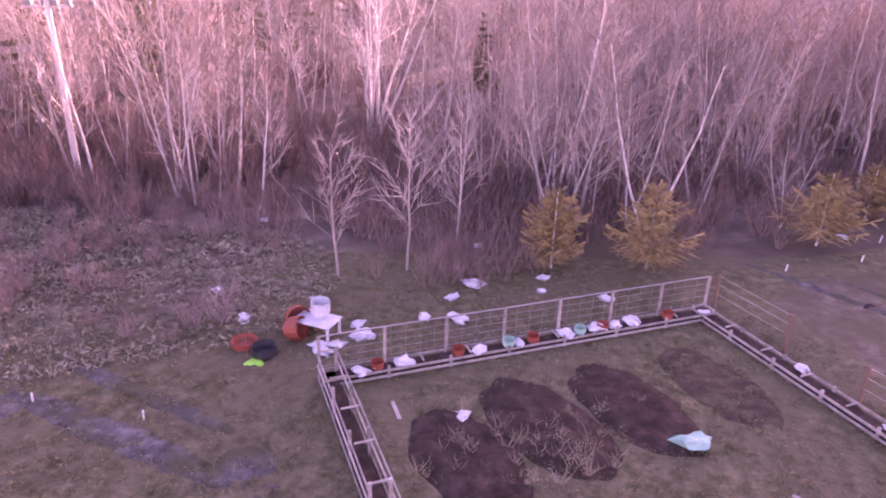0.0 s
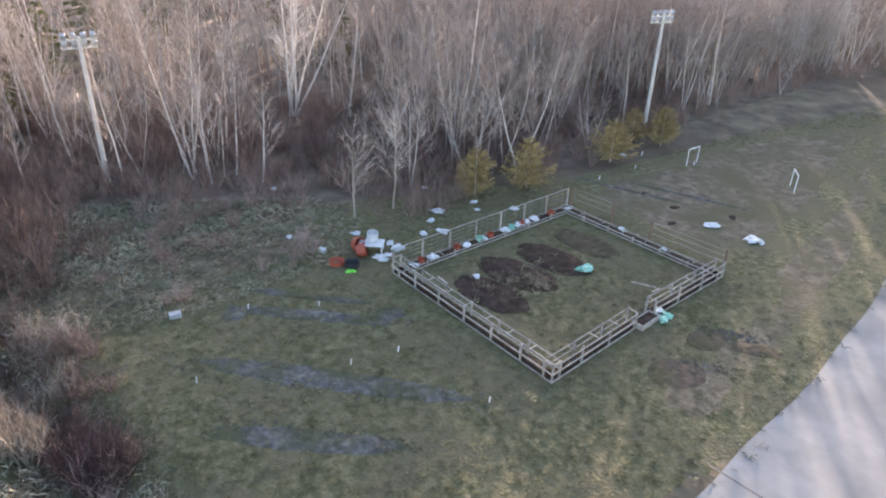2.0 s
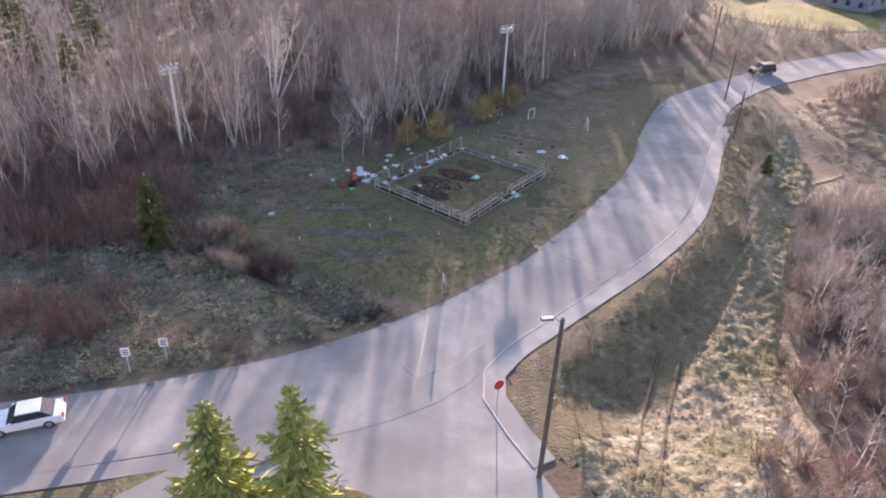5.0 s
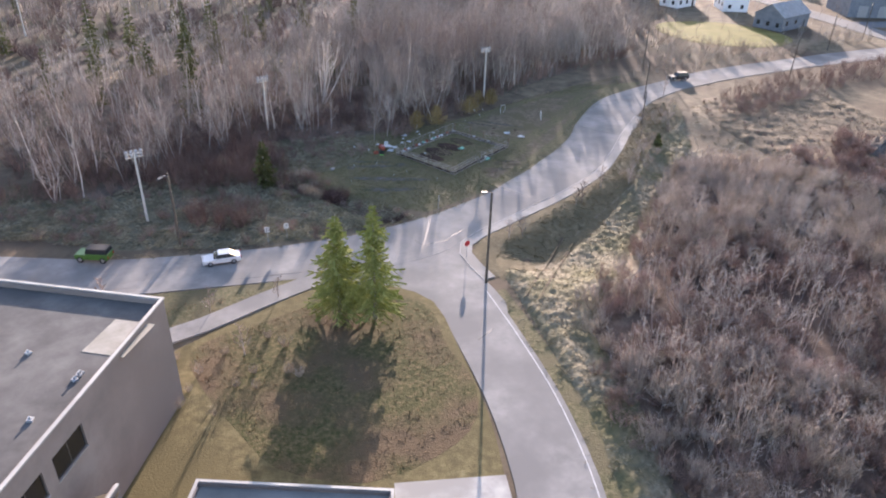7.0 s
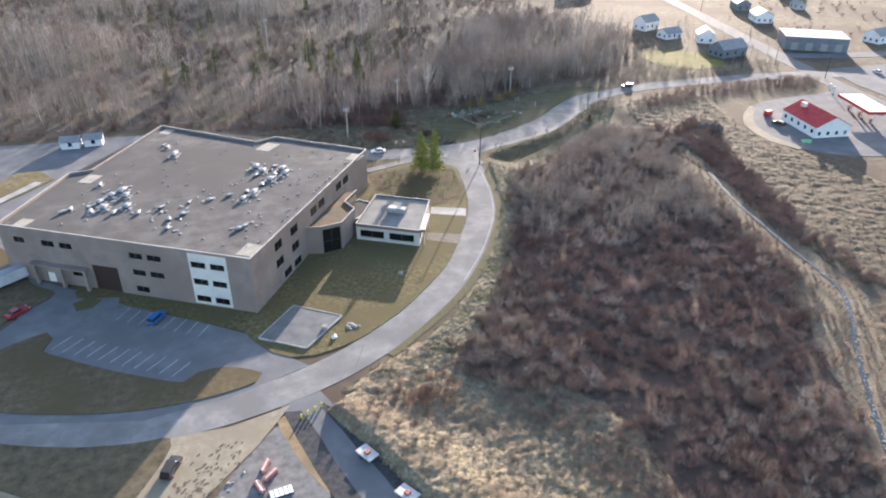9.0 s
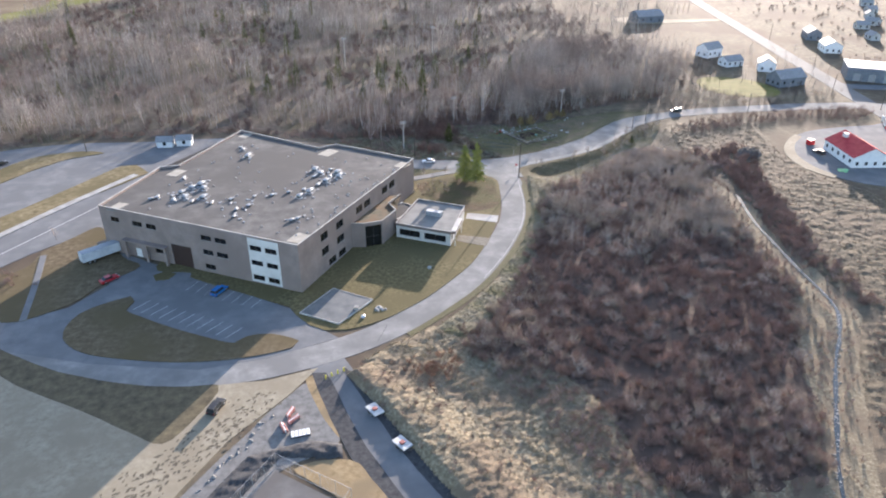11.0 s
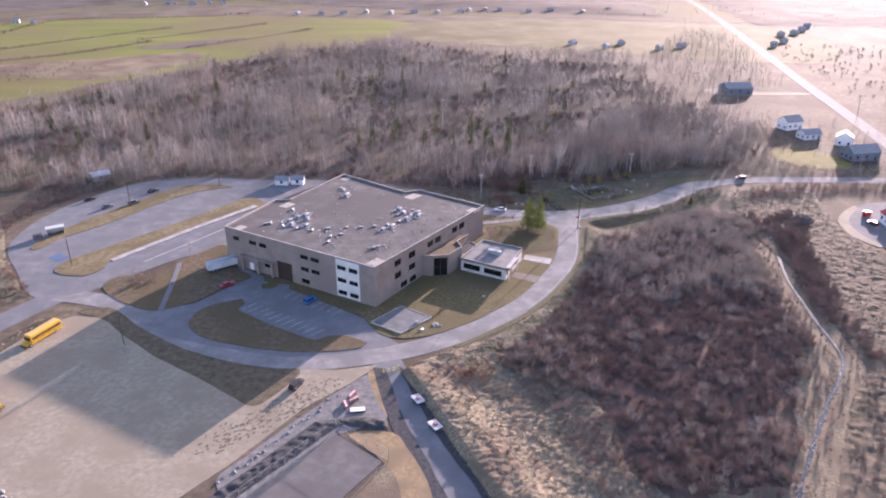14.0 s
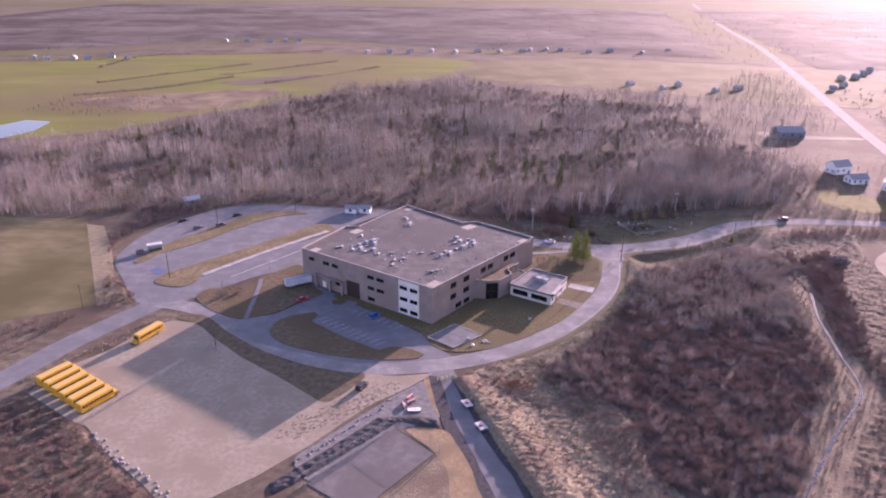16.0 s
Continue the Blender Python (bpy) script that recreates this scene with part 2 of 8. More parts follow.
def lumps(x, y, size, seed, turn=0.0, long=1.0):
    """Smooth noise over the ground, drawn out along one direction."""
    c, s = math.cos(radians(turn)), math.sin(radians(turn))
    return np.array([noise.noise(((a * c + b * s) / size / long, (b * c - a * s) / size, seed)) for a, b in zip(x, y)])


def relief(name, outline, step, height, material, z=.02, fade=2.0, label="", category="ground"):
    """Uneven ground within an outline, never lower than the sheet under it."""
    LEVEL[0] += .0009
    xs = np.arange(min(p[0] for p in outline), max(p[0] for p in outline) + step, step)
    ys = np.arange(min(p[1] for p in outline), max(p[1] for p in outline) + step, step)
    gx, gy = np.meshgrid(xs, ys)
    nx, ny = len(xs), len(ys)
    x, y = gx.ravel(), gy.ravel()
    ok = inside(x, y, outline)
    idx = np.full(len(x), -1)
    idx[ok] = np.arange(ok.sum())
    x, y = x[ok], y[ok]
    d = edge_distance(x, y, outline)
    up = np.clip(d / fade, 0, 1) * np.maximum(height(x, y), .0) + z + LEVEL[0]
    up -= .16 * (1 - np.clip(d / max(1.0, step * 1.6), 0, 1))      # the rim dips under its surroundings
    jit = np.random.RandomState(len(name)).uniform(-.3, .3, (2, len(x))) * step
    v = np.stack([x + jit[0], y + jit[1], up], 1)
    g = idx.reshape(ny, nx)
    a, b, c, d = g[:-1, :-1].ravel(), g[:-1, 1:].ravel(), g[1:, 1:].ravel(), g[1:, :-1].ravel()
    q = (a >= 0) & (b >= 0) & (c >= 0) & (d >= 0)
    t = np.concatenate([np.stack([a[q], b[q], c[q]], 1), np.stack([a[q], c[q], d[q]], 1)])
    return tagged(new(name, mesh_from(name, v, t, material)), label, category, kind="structure")


def inside(x, y, poly):
    """Which of the points lie within the outline."""
    hit = np.zeros(len(x), bool)
    for (ax, ay), (bx, by) in zip(poly, poly[1:] + poly[:1]):
        with np.errstate(divide="ignore", invalid="ignore"):
            hit ^= ((ay > y) != (by > y)) & (x < (bx - ax) * (y - ay) / (by - ay) + ax)
    return hit


def mesh_from(name, verts, tris, material):
    me = bpy.data.meshes.new(name)
    me.vertices.add(len(verts))
    me.vertices.foreach_set("co", np.ascontiguousarray(verts, np.float32).ravel())
    me.loops.add(len(tris) * 3)
    me.loops.foreach_set("vertex_index", np.ascontiguousarray(tris, np.int32).ravel())
    me.polygons.add(len(tris))
    me.polygons.foreach_set("loop_start", np.arange(len(tris), dtype=np.int32) * 3)
    me.polygons.foreach_set("loop_total", np.full(len(tris), 3, np.int32))
    me.update(calc_edges=True)
    me.materials.append(material)
    return me


def scatter(kinds, x, y, size, turn, z=0.0, pick=None):
    """Many small growths laid into one set of vertices and triangles."""
    vs, ts, base = [], [], 0
    pick = np.random.randint(0, len(kinds), len(x)) if pick is None else pick
    z = np.zeros(len(x)) + z
    for i in range(len(x)):
        v, t = kinds[pick[i]]
        c, s = math.cos(turn[i]) * size[i], math.sin(turn[i]) * size[i]
        w = np.empty_like(v)
        w[:, 0] = v[:, 0] * c - v[:, 1] * s + x[i]
        w[:, 1] = v[:, 0] * s + v[:, 1] * c + y[i]
        w[:, 2] = v[:, 2] * size[i] + z[i]
        vs.append(w)
        ts.append(t + base)
        base += len(v)
    return np.concatenate(vs), np.concatenate(ts)


class Growth:
    """Gathers tapered limbs and thin twigs."""

    def __init__(self, seed):
        self.r, self.v, self.t = random.Random(seed), [], []

    def limb(self, pts, r0, r1, sides=3):
        n, base = len(pts), len(self.v)
        for i, p in enumerate(pts):
            rad = r0 + (r1 - r0) * i / (n - 1)
            d = (Vector(pts[min(i + 1, n - 1)]) - Vector(pts[max(i - 1, 0)])).normalized()
            a = d.orthogonal().normalized()
            b = d.cross(a)
            for k in range(sides):
                ang = 2 * math.pi * k / sides
                self.v.append(tuple(Vector(p) + rad * (math.cos(ang) * a + math.sin(ang) * b)))
        for i in range(n - 1):
            for k in range(sides):
                p, q = base + i * sides + k, base + i * sides + (k + 1) % sides
                self.t += [(p, q, q + sides), (p, q + sides, p + sides)]

    def blade(self, p, q, w):
        p, q = Vector(p), Vector(q)
        a = (q - p).cross(Vector((self.r.uniform(-1, 1), self.r.uniform(-1, 1), self.r.uniform(-.3, .3)))).normalized() * w * .5
        b = len(self.v)
        self.v += [tuple(p - a), tuple(p + a), tuple(q)]
        self.t.append((b, b + 1, b + 2))

    def arrays(self):
        return np.array(self.v, np.float32), np.array(self.t, np.int32)


def bare_tree(seed, h, limbs, twigs, r0, stems=1, low=.35, spread=.28, sides=4, twig_w=.05, segs=6, light=False):
    """A leafless tree: trunk arrays and crown arrays."""
    tr, cr = Growth(seed), Growth(seed + 999)
    r = tr.r
    for s in range(stems):
        lean = Vector((r.uniform(-.13, .13), r.uniform(-.13, .13), 1)) if stems == 1 else Vector((.28 * math.cos(6.28 * s / stems + r.random()), .28 * math.sin(6.28 * s / stems + r.random()), 1))
        hh = h * r.uniform(.85, 1.0)
        pts, p = [], Vector((0, 0, -.2))
        for i in range(segs + 1):
            pts.append(p.copy())
            p = p + lean * hh / segs + Vector((r.uniform(-1, 1), r.uniform(-1, 1), 0)) * hh * .012
            lean = lean * .92 + Vector((0, 0, .08))
        tr.limb(pts, r0 / (stems ** .4), r0 * .12, sides)
        for k in range(limbs):
            u = low + (1 - low) * (k + r.random()) / limbs
            i = min(int(u * segs), segs - 1)
            a = pts[i].lerp(pts[i + 1], u * segs - i)
            ang = r.uniform(0, 6.283)
            length = hh * spread * (1.15 - .75 * u) * r.uniform(.6, 1.2)
            d = Vector((math.cos(ang), math.sin(ang), r.uniform(.7, 1.7))).normalized()
            b = a + d * length * .5
            c = b + (d + Vector((0, 0, .35))).normalized() * length * .5
            if light:
                cr.blade(a, b, r0 * .5)
                cr.blade(b, c, r0 * .45)
            else:
                cr.limb([a, b, c], r0 * .28 * (1.1 - u * .7), r0 * .05, 3)
            for _ in range(twigs):
                w = r.uniform(.15, 1)
                q = a.lerp(b, w * 2) if w < .5 else b.lerp(c, w * 2 - 1)
                e = Vector((math.cos(ang + r.uniform(-1.3, 1.3)), math.sin(ang + r.uniform(-1.3, 1.3)), r.uniform(.3, 1.9))).normalized()
                cr.blade(q, q + e * length * r.uniform(.3, .65), twig_w)
    return tr.arrays(), cr.arrays()


def joined(a, b):
    return np.concatenate([a[0], b[0]]), np.concatenate([a[1], b[1] + len(a[0])])


def shrub(seed, stems, h, spread, w, forks=2):
    g = Growth(seed)
    r = g.r
    for _ in range(stems):
        a = r.uniform(0, 6.283)
        p = Vector((math.cos(a), math.sin(a), 0)) * r.uniform(0, .25) * spread
        q = p + Vector((math.cos(a) * spread * r.uniform(.2, .8), math.sin(a) * spread * r.uniform(.2, .8), h * r.uniform(.55, 1)))
        g.blade(p, q, w)
        for _ in range(forks):
            m = p.lerp(q, r.uniform(.3, .8))
            g.blade(m, m + Vector((r.uniform(-.4, .4) * spread, r.uniform(-.4, .4) * spread, h * r.uniform(.2, .45))), w * .7)
    return g.arrays()


def conifer(seed, h, r0, tiers, per, w, droop=.25):
    """Trunk and drooping needled boughs."""
    tr, cr = Growth(seed), Growth(seed + 77)
    r = tr.r
    tr.limb([(0, 0, -.2), (0, 0, h * .5), (0, 0, h)], h * .018, .02, 5)
    for i in range(tiers):
        u = .1 + .9 * i / tiers
        z, reach = h * u, r0 * (1 - u) ** .8 * r.uniform(.55, 1.25) + .15
        for k in range(per):
            a = 6.283 * k / per + r.uniform(-.4, .4) + i
            l = reach * r.uniform(.7, 1.15)
            p = Vector((0, 0, z + r.uniform(-.2, .2)))
            q = p + Vector((math.cos(a) * l, math.sin(a) * l, -droop * l + .1 * l * r.random()))
            for s in range(4):
                f = .2 + .2 * s
                m = p.lerp(q, f)
                for sd in (-1, 1):
                    b = a + sd * r.uniform(.5, 1.1)
                    e = m + Vector((math.cos(b), math.sin(b), -.35)) * l * .38 * (1.1 - f * .5)
                    cr.blade(m, e, w * (1 + r.random()))
            cr.blade(p, q, w)
            cr.blade(q, p.lerp(q, .5) + Vector((0, 0, .05)), w * 2)
    return tr.arrays(), cr.arrays()

# ---- ground ----
BANK_LINE = [(56, 26), (52, 23), (44, 16.8), (35.8, 10.4), (29, 4.8), (20, -1.5), (9.6, -5.9), (2.3, -8.1), (-4, -10.1), (-7.8, -11.4), (-10.2, -13.2), (-11.2, -16), (-11.4, -21), (-12.4, -28)]
HOLLOW = BANK_LINE + [(8, -52), (74, -24)]
DITCH_LINE = [(-28.3, 18.5), (-25.3, 14.8), (-22.8, 10.7), (-20.6, 6.5), (-18.6, 2.2), (-16.7, -1.6)]


def ease(v):
    v = np.clip(v, 0, 1)
    return v * v * (3 - 2 * v)


def sunken(x, y):
    """How far the ground lies below the road: the bank down to the reeds, and the ditch by the garden."""
    x, y = np.asarray(x, float), np.asarray(y, float)
    d = edge_distance(x, y, BANK_LINE + BANK_LINE[::-1])
    deep = 1.6 * ease((d - .2) / 8.5) * (1 - ease((d - 14) / 18)) * ease((y + 28) / 10) * ease((57 - x) / 10) * inside(x, y, HOLLOW)
    e = edge_distance(x, y, DITCH_LINE + DITCH_LINE[::-1])
    return deep + 1.15 * (1 - ease(e / 3.0)) * ease((y + 2.6) / 2.2)


gx_ = [-4900, -2500, -1200, -600, -300, -140, -80, -50, *range(-36, 78, 2), 110, 200, 400, 900, 2500, 4900]
gy_ = [-4900, -2500, -1200, -600, -300, -140, -80, *range(-56, 38, 2), 60, 100, 200, 500, 1200, 2500, 4900]
gv = [(x, y, -.04) for y in gy_ for x in gx_]
gt = []
for b in range(len(gy_) - 1):
    for a in range(len(gx_) - 1):
        o = b * len(gx_) + a
        gt += [(o, o + 1, o + 1 + len(gx_)), (o, o + 1 + len(gx_), o + len(gx_))]
tagged(new("ground", mesh_from("ground", gv, gt, SCRUB)), "brown winter scrub ground with dead grass", "ground", kind="structure")


def level(x, y):
    return np.zeros(len(x))


WOODS = [(-420, 20), (-290, 9), (-254, 17), (-232, 22), (-205, 24), (-190, 36), (-165, 42), (-138, 40), (-113, 40), (-88, 31), (-66, 25), (-52, 22), (-38, 28), (-22, 33), (-8, 31), (6, 31), (20, 37), (34, 44), (52, 50), (72, 54), (92, 66), (104, 90), (100, 140), (92, 220), (100, 330), (60, 350), (0, 352), (-76, 424), (-158, 398), (-241, 301), (-294, 197), (-330, 151), (-420, 120)]
sheet("forest_floor", WOODS, -.02, mat("forest_litter", [(.085, .067, .052), (.14, .112, .088), (.205, .168, .132)], .5, .95, bump=.2, fine=3, stain=(.095, .082, .052), stain_scale=.05), .1, ragged=2, step=6, label="brown leaf litter under the bare woods")
relief("garden_meadow", [(-30, 12), (-20, 6), (-12, -2), (0, .5), (12, 4), (22, 10), (32, 16), (42, 23), (54, 31), (64, 37), (45, 40), (30, 37), (10, 32), (-10, 31), (-26, 26)], 1.0, level, MEADOW, .03, 1.0, "short green and brown grass round the garden")
WORN_PLOT = [(8.5, 27), (12.4, 16.4), (20, 18), (29, 23.4), (37, 29.6), (46, 35.5), (34, 36.6), (22, 33.4), (12, 30.4)]
relief("worn_plot", WORN_PLOT, .8, level, mat("worn_plot", [(.085, .067, .046), (.148, .119, .083), (.225, .184, .13)], 1.4, .95, bump=.2, fine=5, stain=(.105, .095, .055), stain_scale=.25), .036, 1.0, "worn brown plots beside the garden")
WORN_VERGE = [(2, 2.6), (4.2, 3.4), (12.7, 7.9), (23.1, 14.2), (30.3, 20.6), (37, 26.4), (46, 31.8), (54, 34.6), (46, 36.4), (37, 30.2), (29, 24), (20, 18.6), (14.6, 15.6), (13.2, 13.2), (8, 10.7), (3.4, 8.8), (0.6, 6)]
relief("worn_verge", WORN_VERGE, .8, level, MATS["worn_plot"], .034, 1.0, "trodden brown ground between garden and road")
relief("roadside_scrub", [(-72, 19), (-62, 13), (-52, 5), (-40, .2), (-28, -2.3), (-14, -2.2), (-18, 5), (-27, 11), (-34, 20), (-50, 23), (-64, 27)], 1.0, level, mat("rough_verge", [(.07, .07, .05), (.14, .13, .09), (.23, .20, .14)], .9, .95, bump=.2, fine=3), .03, 1.0, "rough tufted verge of dead grass")
relief("rough_pasture", [(-36, 21), (-26, 17), (-17, 18.5), (-9, 22.5), (-7, 27), (-9, 31.5), (-22, 33.5), (-36, 35)], 1.0, level, mat("rough_pasture", [(.07, .066, .042), (.14, .125, .08), (.25, .215, .145)], 1.0, .95, bump=.3, fine=3, stain=(.10, .07, .052), stain_scale=.2), .03, 1.0, "rough grey-brown grass before the woods")
relief("ditch_bed", [(-25.6, 16.6), (-22.2, 11), (-20, 6.8), (-18, 2.4), (-16.2, -1.4), (-17.2, -1.8), (-19.2, 2), (-21.2, 6.2), (-23.4, 10.4), (-26.6, 15.6)], .4, level, DARK_SOIL, .05, 1.0, "dark strip along the bed of the ditch")
relief("straw_verge", [(-9, -16), (-11, -30), (-15, -44), (-22, -60), (-34, -78), (-46, -91), (-60, -102), (-74, -108), (-68, -118), (-58, -134), (-48, -158), (-10, -172), (60, -150), (92, -110), (90, -62), (84, -40), (90, 0), (100, 20), (70, 23), (54, 20), (42, 10), (26, -2), (10, -10), (-3, -14)], 2.0, level, STRAW_GROUND, -.02, 1.0, "pale flattened straw and dead reeds")
THICKET = [(-9, -33), (-12, -43), (-20, -60), (-27, -75.5), (-35, -88), (-43, -96.5), (-49, -103), (-50.5, -109), (-46, -116), (-37, -120), (-30.5, -125), (-28, -133), (-29, -146), (-22, -158), (2, -154), (13, -138), (19, -124), (27, -109), (35, -99), (36, -86), (38, -70), (43.5, -45), (52, -22), (50, -8), (42, -1), (34, -2.5), (26, -9), (15, -16), (6, -24), (-1, -28)]
relief("thicket_floor", THICKET, 2.0, level, THICKET_SOIL, -.01, 1.0, "dark brown soil and litter under shrubs")


def hummock(x, y):
    return .45 + .6 * lumps(x, y, 17, 4.0) + .25 * lumps(x, y, 6, 8.0)


relief("thicket_mounds", THICKET, 1.5, hummock, THICKET_SOIL, .03, 5, "uneven brown ground under the thicket")


def straw_wave(x, y):
    return .35 + .22 * lumps(x, y, 1.0, 2.5, 20, 1.8) + .17 * lumps(x, y, .6, 5.0) + .5 * lumps(x, y, 12, 6.0)


def east_wave(x, y):
    return .2 + .24 * lumps(x, y, 1.3, 2.5, -8, 2.2) + .2 * lumps(x, y, .9, 7.5) + .15 * lumps(x, y, 14, 6.0)


def scrub_wave(x, y):
    return .3 + .5 * lumps(x, y, 4, 2.0, 35, 3) + .3 * lumps(x, y, 1.5, 9.0)


def lodged(x, y):
    return .3 + .17 * lumps(x, y, .7, 2.0, 35, 1.5) + .1 * lumps(x, y, .42, 5.0) + .15 * lumps(x, y, 9, 6.0)


REEDS = [(-10.4, -18.5), (-13, -30), (-16.8, -45), (-24, -61.5), (-36, -80), (-47.4, -92), (-58, -101), (-50, -104), (-45, -102), (-35, -89), (-20.5, -65), (-10.5, -45), (-7.5, -33), (0, -27.5), (6, -23.5), (15.5, -15.5), (26, -8.5), (36, -2.5), (46, 5), (54, 16), (43, 10.5), (34, 5.5), (21, -6), (10, -12.5), (2, -16.5), (-4, -19.5)]
relief("reed_bed", REEDS, .26, lodged, STRAW_PALE, .03, 1.2, "pale lodged reeds in wavy tufts")
SOUTH_STRAW = [(-72.5, -107.8), (-66, -103.4), (-60.5, -100.6), (-55.5, -97.6), (-50, -104), (-43, -109), (-32, -120), (-27, -132), (-28, -146), (-22, -160), (-34, -172), (-50, -168), (-53, -155), (-60, -138), (-67, -122)]
relief("straw_field", SOUTH_STRAW, .36, straw_wave, STRAW_GROUND, .03, 1.5, "pale flattened straw in rough waves")
EASTERN = [(48, -22), (56, 12), (64, 22), (96, 20), (90, 0), (86, -14), (86, -34), (94, -50), (96, -110), (60, -150), (20, -165), (8, -160), (18, -144), (30, -126), (42, -112), (46, -84), (50, -56)]
relief("east_rough", EASTERN, .65, east_wave, mat("east_straw", [(.06, .049, .035), (.112, .092, .064), (.19, .16, .112)], .8, .95, bump=.25, fine=2.5, stain=(.145, .115, .082), stain_scale=.05), .03, 2, "tan rough grass in long ridges")
sheet("sports_field", [(-201, -74), (-250, 10), (-420, 12), (-420, -110), (-300, -104), (-226, -88)], .0, FIELD_TAN, .1, curved=False, label="tan winter playing field with mown stripes")
sheet("field_path", [(-200.5, -74.5), (-247, 4), (-238, 2), (-221, -24), (-209, -46), (-192, -68)], .03, mat("field_margin", [(.19, .16, .098), (.25, .21, .132), (.31, .262, .168)], .4, .95, bump=.05), .1, curved=False, label="pale dry grass strip beside the field")
for k, pts in enumerate(([(-900, 150), (-420, 150), (-300, 235), (-215, 360), (-110, 470), (-95, 590), (-300, 640), (-560, 560), (-900, 330)],)):
    sheet("far_field", pts, .02, FIELD_GREEN, .1, ragged=8, step=20, label="green and yellow farm fields beyond the woods", category="field")
sheet("tan_plain", [(-95, 470), (60, 390), (260, 330), (330, 520), (150, 600), (-60, 600)], .03, FIELD_TAN, .1, ragged=8, step=20, label="pale tan open ground beyond the woods", category="field")

# ---- roads ----
ROAD_NORTH = [(190, 20), (160, 32), (131, 36.5), (112, 37), (93, 37.6), (77, 37), (66, 34.8), (57, 33.4), (46, 30.6), (37, 25.2), (30.3, 19.5), (23.1, 13.2), (12.7, 7), (4.2, 2.6), (0, .7), (-5.6, -.8), (-10.2, -2), (-17, -2.8), (-23.9, -2.9), (-29.8, -2.4), (-37.1, -1), (-46.2, 1.4), (-54, 4.2), (-66, 11.2), (-80, 20), (-96, 29.2), (-115, 34)]
ROAD_SOUTH = [(-115, 25.7), (-97, 20.8), (-82, 12.5), (-70, 4.8), (-61, -.4), (-50.4, -4.4), (-46.5, -5.5), (-38.2, -7.7), (-30.7, -9.6), (-24, -12), (-16, -12.4), (-11.3, -10.7), (-8.5, -9.3), (-4.4, -8.1), (1.8, -6.2), (9.1, -4), (19.2, .3), (28.1, 6.7), (34.9, 12.2), (43, 17.6), (52, 23.7), (66, 28.2), (83.7, 29.8), (112, 29.4), (130, 27.8), (157, 24), (190, 12)]
LOOP = [(-12.5, -4), (-16.6, -14), (-17.4, -22), (-19, -32), (-21.2, -42), (-25.3, -53), (-33.4, -67), (-42.2, -78.6), (-51, -87), (-64.4, -97), (-78, -103.2), (-95, -106.9), (-110, -105.8), (-125, -101.2), (-139, -93.5), (-151, -83.5), (-163, -75), (-180, -70)]
sheet("main_road", ROAD_NORTH + ROAD_SOUTH, .046 - LEVEL[0], ASPHALT_PALE, .2, ragged=.3, label="worn pale grey asphalt road", category="road")
ribbon("school_drive", LOOP, 7.2, .035, ASPHALT_PALE, label="pale asphalt drive curving round the school")
ribbon("west_road", [(-174, -64), (-181, -72), (-194.5, -97.5), (-203.5, -122), (-222, -175), (-240, -240)], 9, .03, ASPHALT_LOT, label="grey asphalt road beside the field")
sheet("parking_lot", [(-77, -99), (-80, -95.6), (-83, -93.2), (-86.2, -88.2), (-87.2, -85.6), (-99, -76.4), (-112.1, -66.8), (-111.6, -64), (-121.5, -58.5), (-132, -50), (-140, -42), (-133, -56), (-131, -67), (-138, -76), (-150, -80), (-150, -90), (-128, -99), (-106, -105), (-92, -103.6)], .03, ASPHALT_LOT, .2, curved=False, label="grey asphalt school car park with faded lines")
sheet("upper_parking", [(-186, -72), (-202, -53), (-213, -37), (-216, -22), (-215, -8), (-209, 9), (-193, 31), (-167, 37.5), (-139, 35), (-112, 34), (-88, 24), (-74, 6), (-100, 6), (-106, -2), (-124, -26), (-140, -36), (-154, -47), (-165, -60), (-170, -66)], .02, ASPHALT_LOT, .2, step=4, label="worn grey asphalt staff car park")
ribbon("drive_verge", LOOP[2:10], 1.9, .03, MEADOW, .1, 2, "rough grass verge beside the drive", "ground", offset=4.4)
sheet("junction_apron", [(-33, -9.4), (-28, -13.6), (-24.5, -16.4), (-21, -21.5), (-21.6, -27), (-14.4, -27), (-13.2, -20), (-13, -14.2), (-11.3, -10.8), (-8.5, -9.4), (-4, -6), (-14, -3.4)], .015, ASPHALT_PALE, .2, label="pale asphalt road junction")
KERB = mat("kerb_concrete", [(.27, .265, .25), (.34, .333, .318), (.40, .392, .375)], 1.2, .85)
PAVE = [(44.6, 18.2), (35.3, 11.4), (28.6, 5.9), (19.7, -.4), (9.3, -4.8), (2, -7), (-4.2, -8.9), (-8.2, -10.1), (-10.9, -11.5), (-12.2, -13.6), (-12.5, -17), (-12.5, -20)]
PAVING = mat("pavement_concrete", [(.22, .217, .207), (.27, .265, .253), (.315, .31, .295)], .6, .85, bump=.01, fine=14, stain=(.21, .205, .195), stain_scale=.2)
ribbon("pavement", PAVE, 1.5, .056, PAVING, .3, step=2, label="pale concrete pavement along the road", category="pavement")
ribbon("kerb", PAVE, .13, .08, KERB, .3, step=2, offset=-.84, label="pale concrete kerb beside the road", category="kerb")
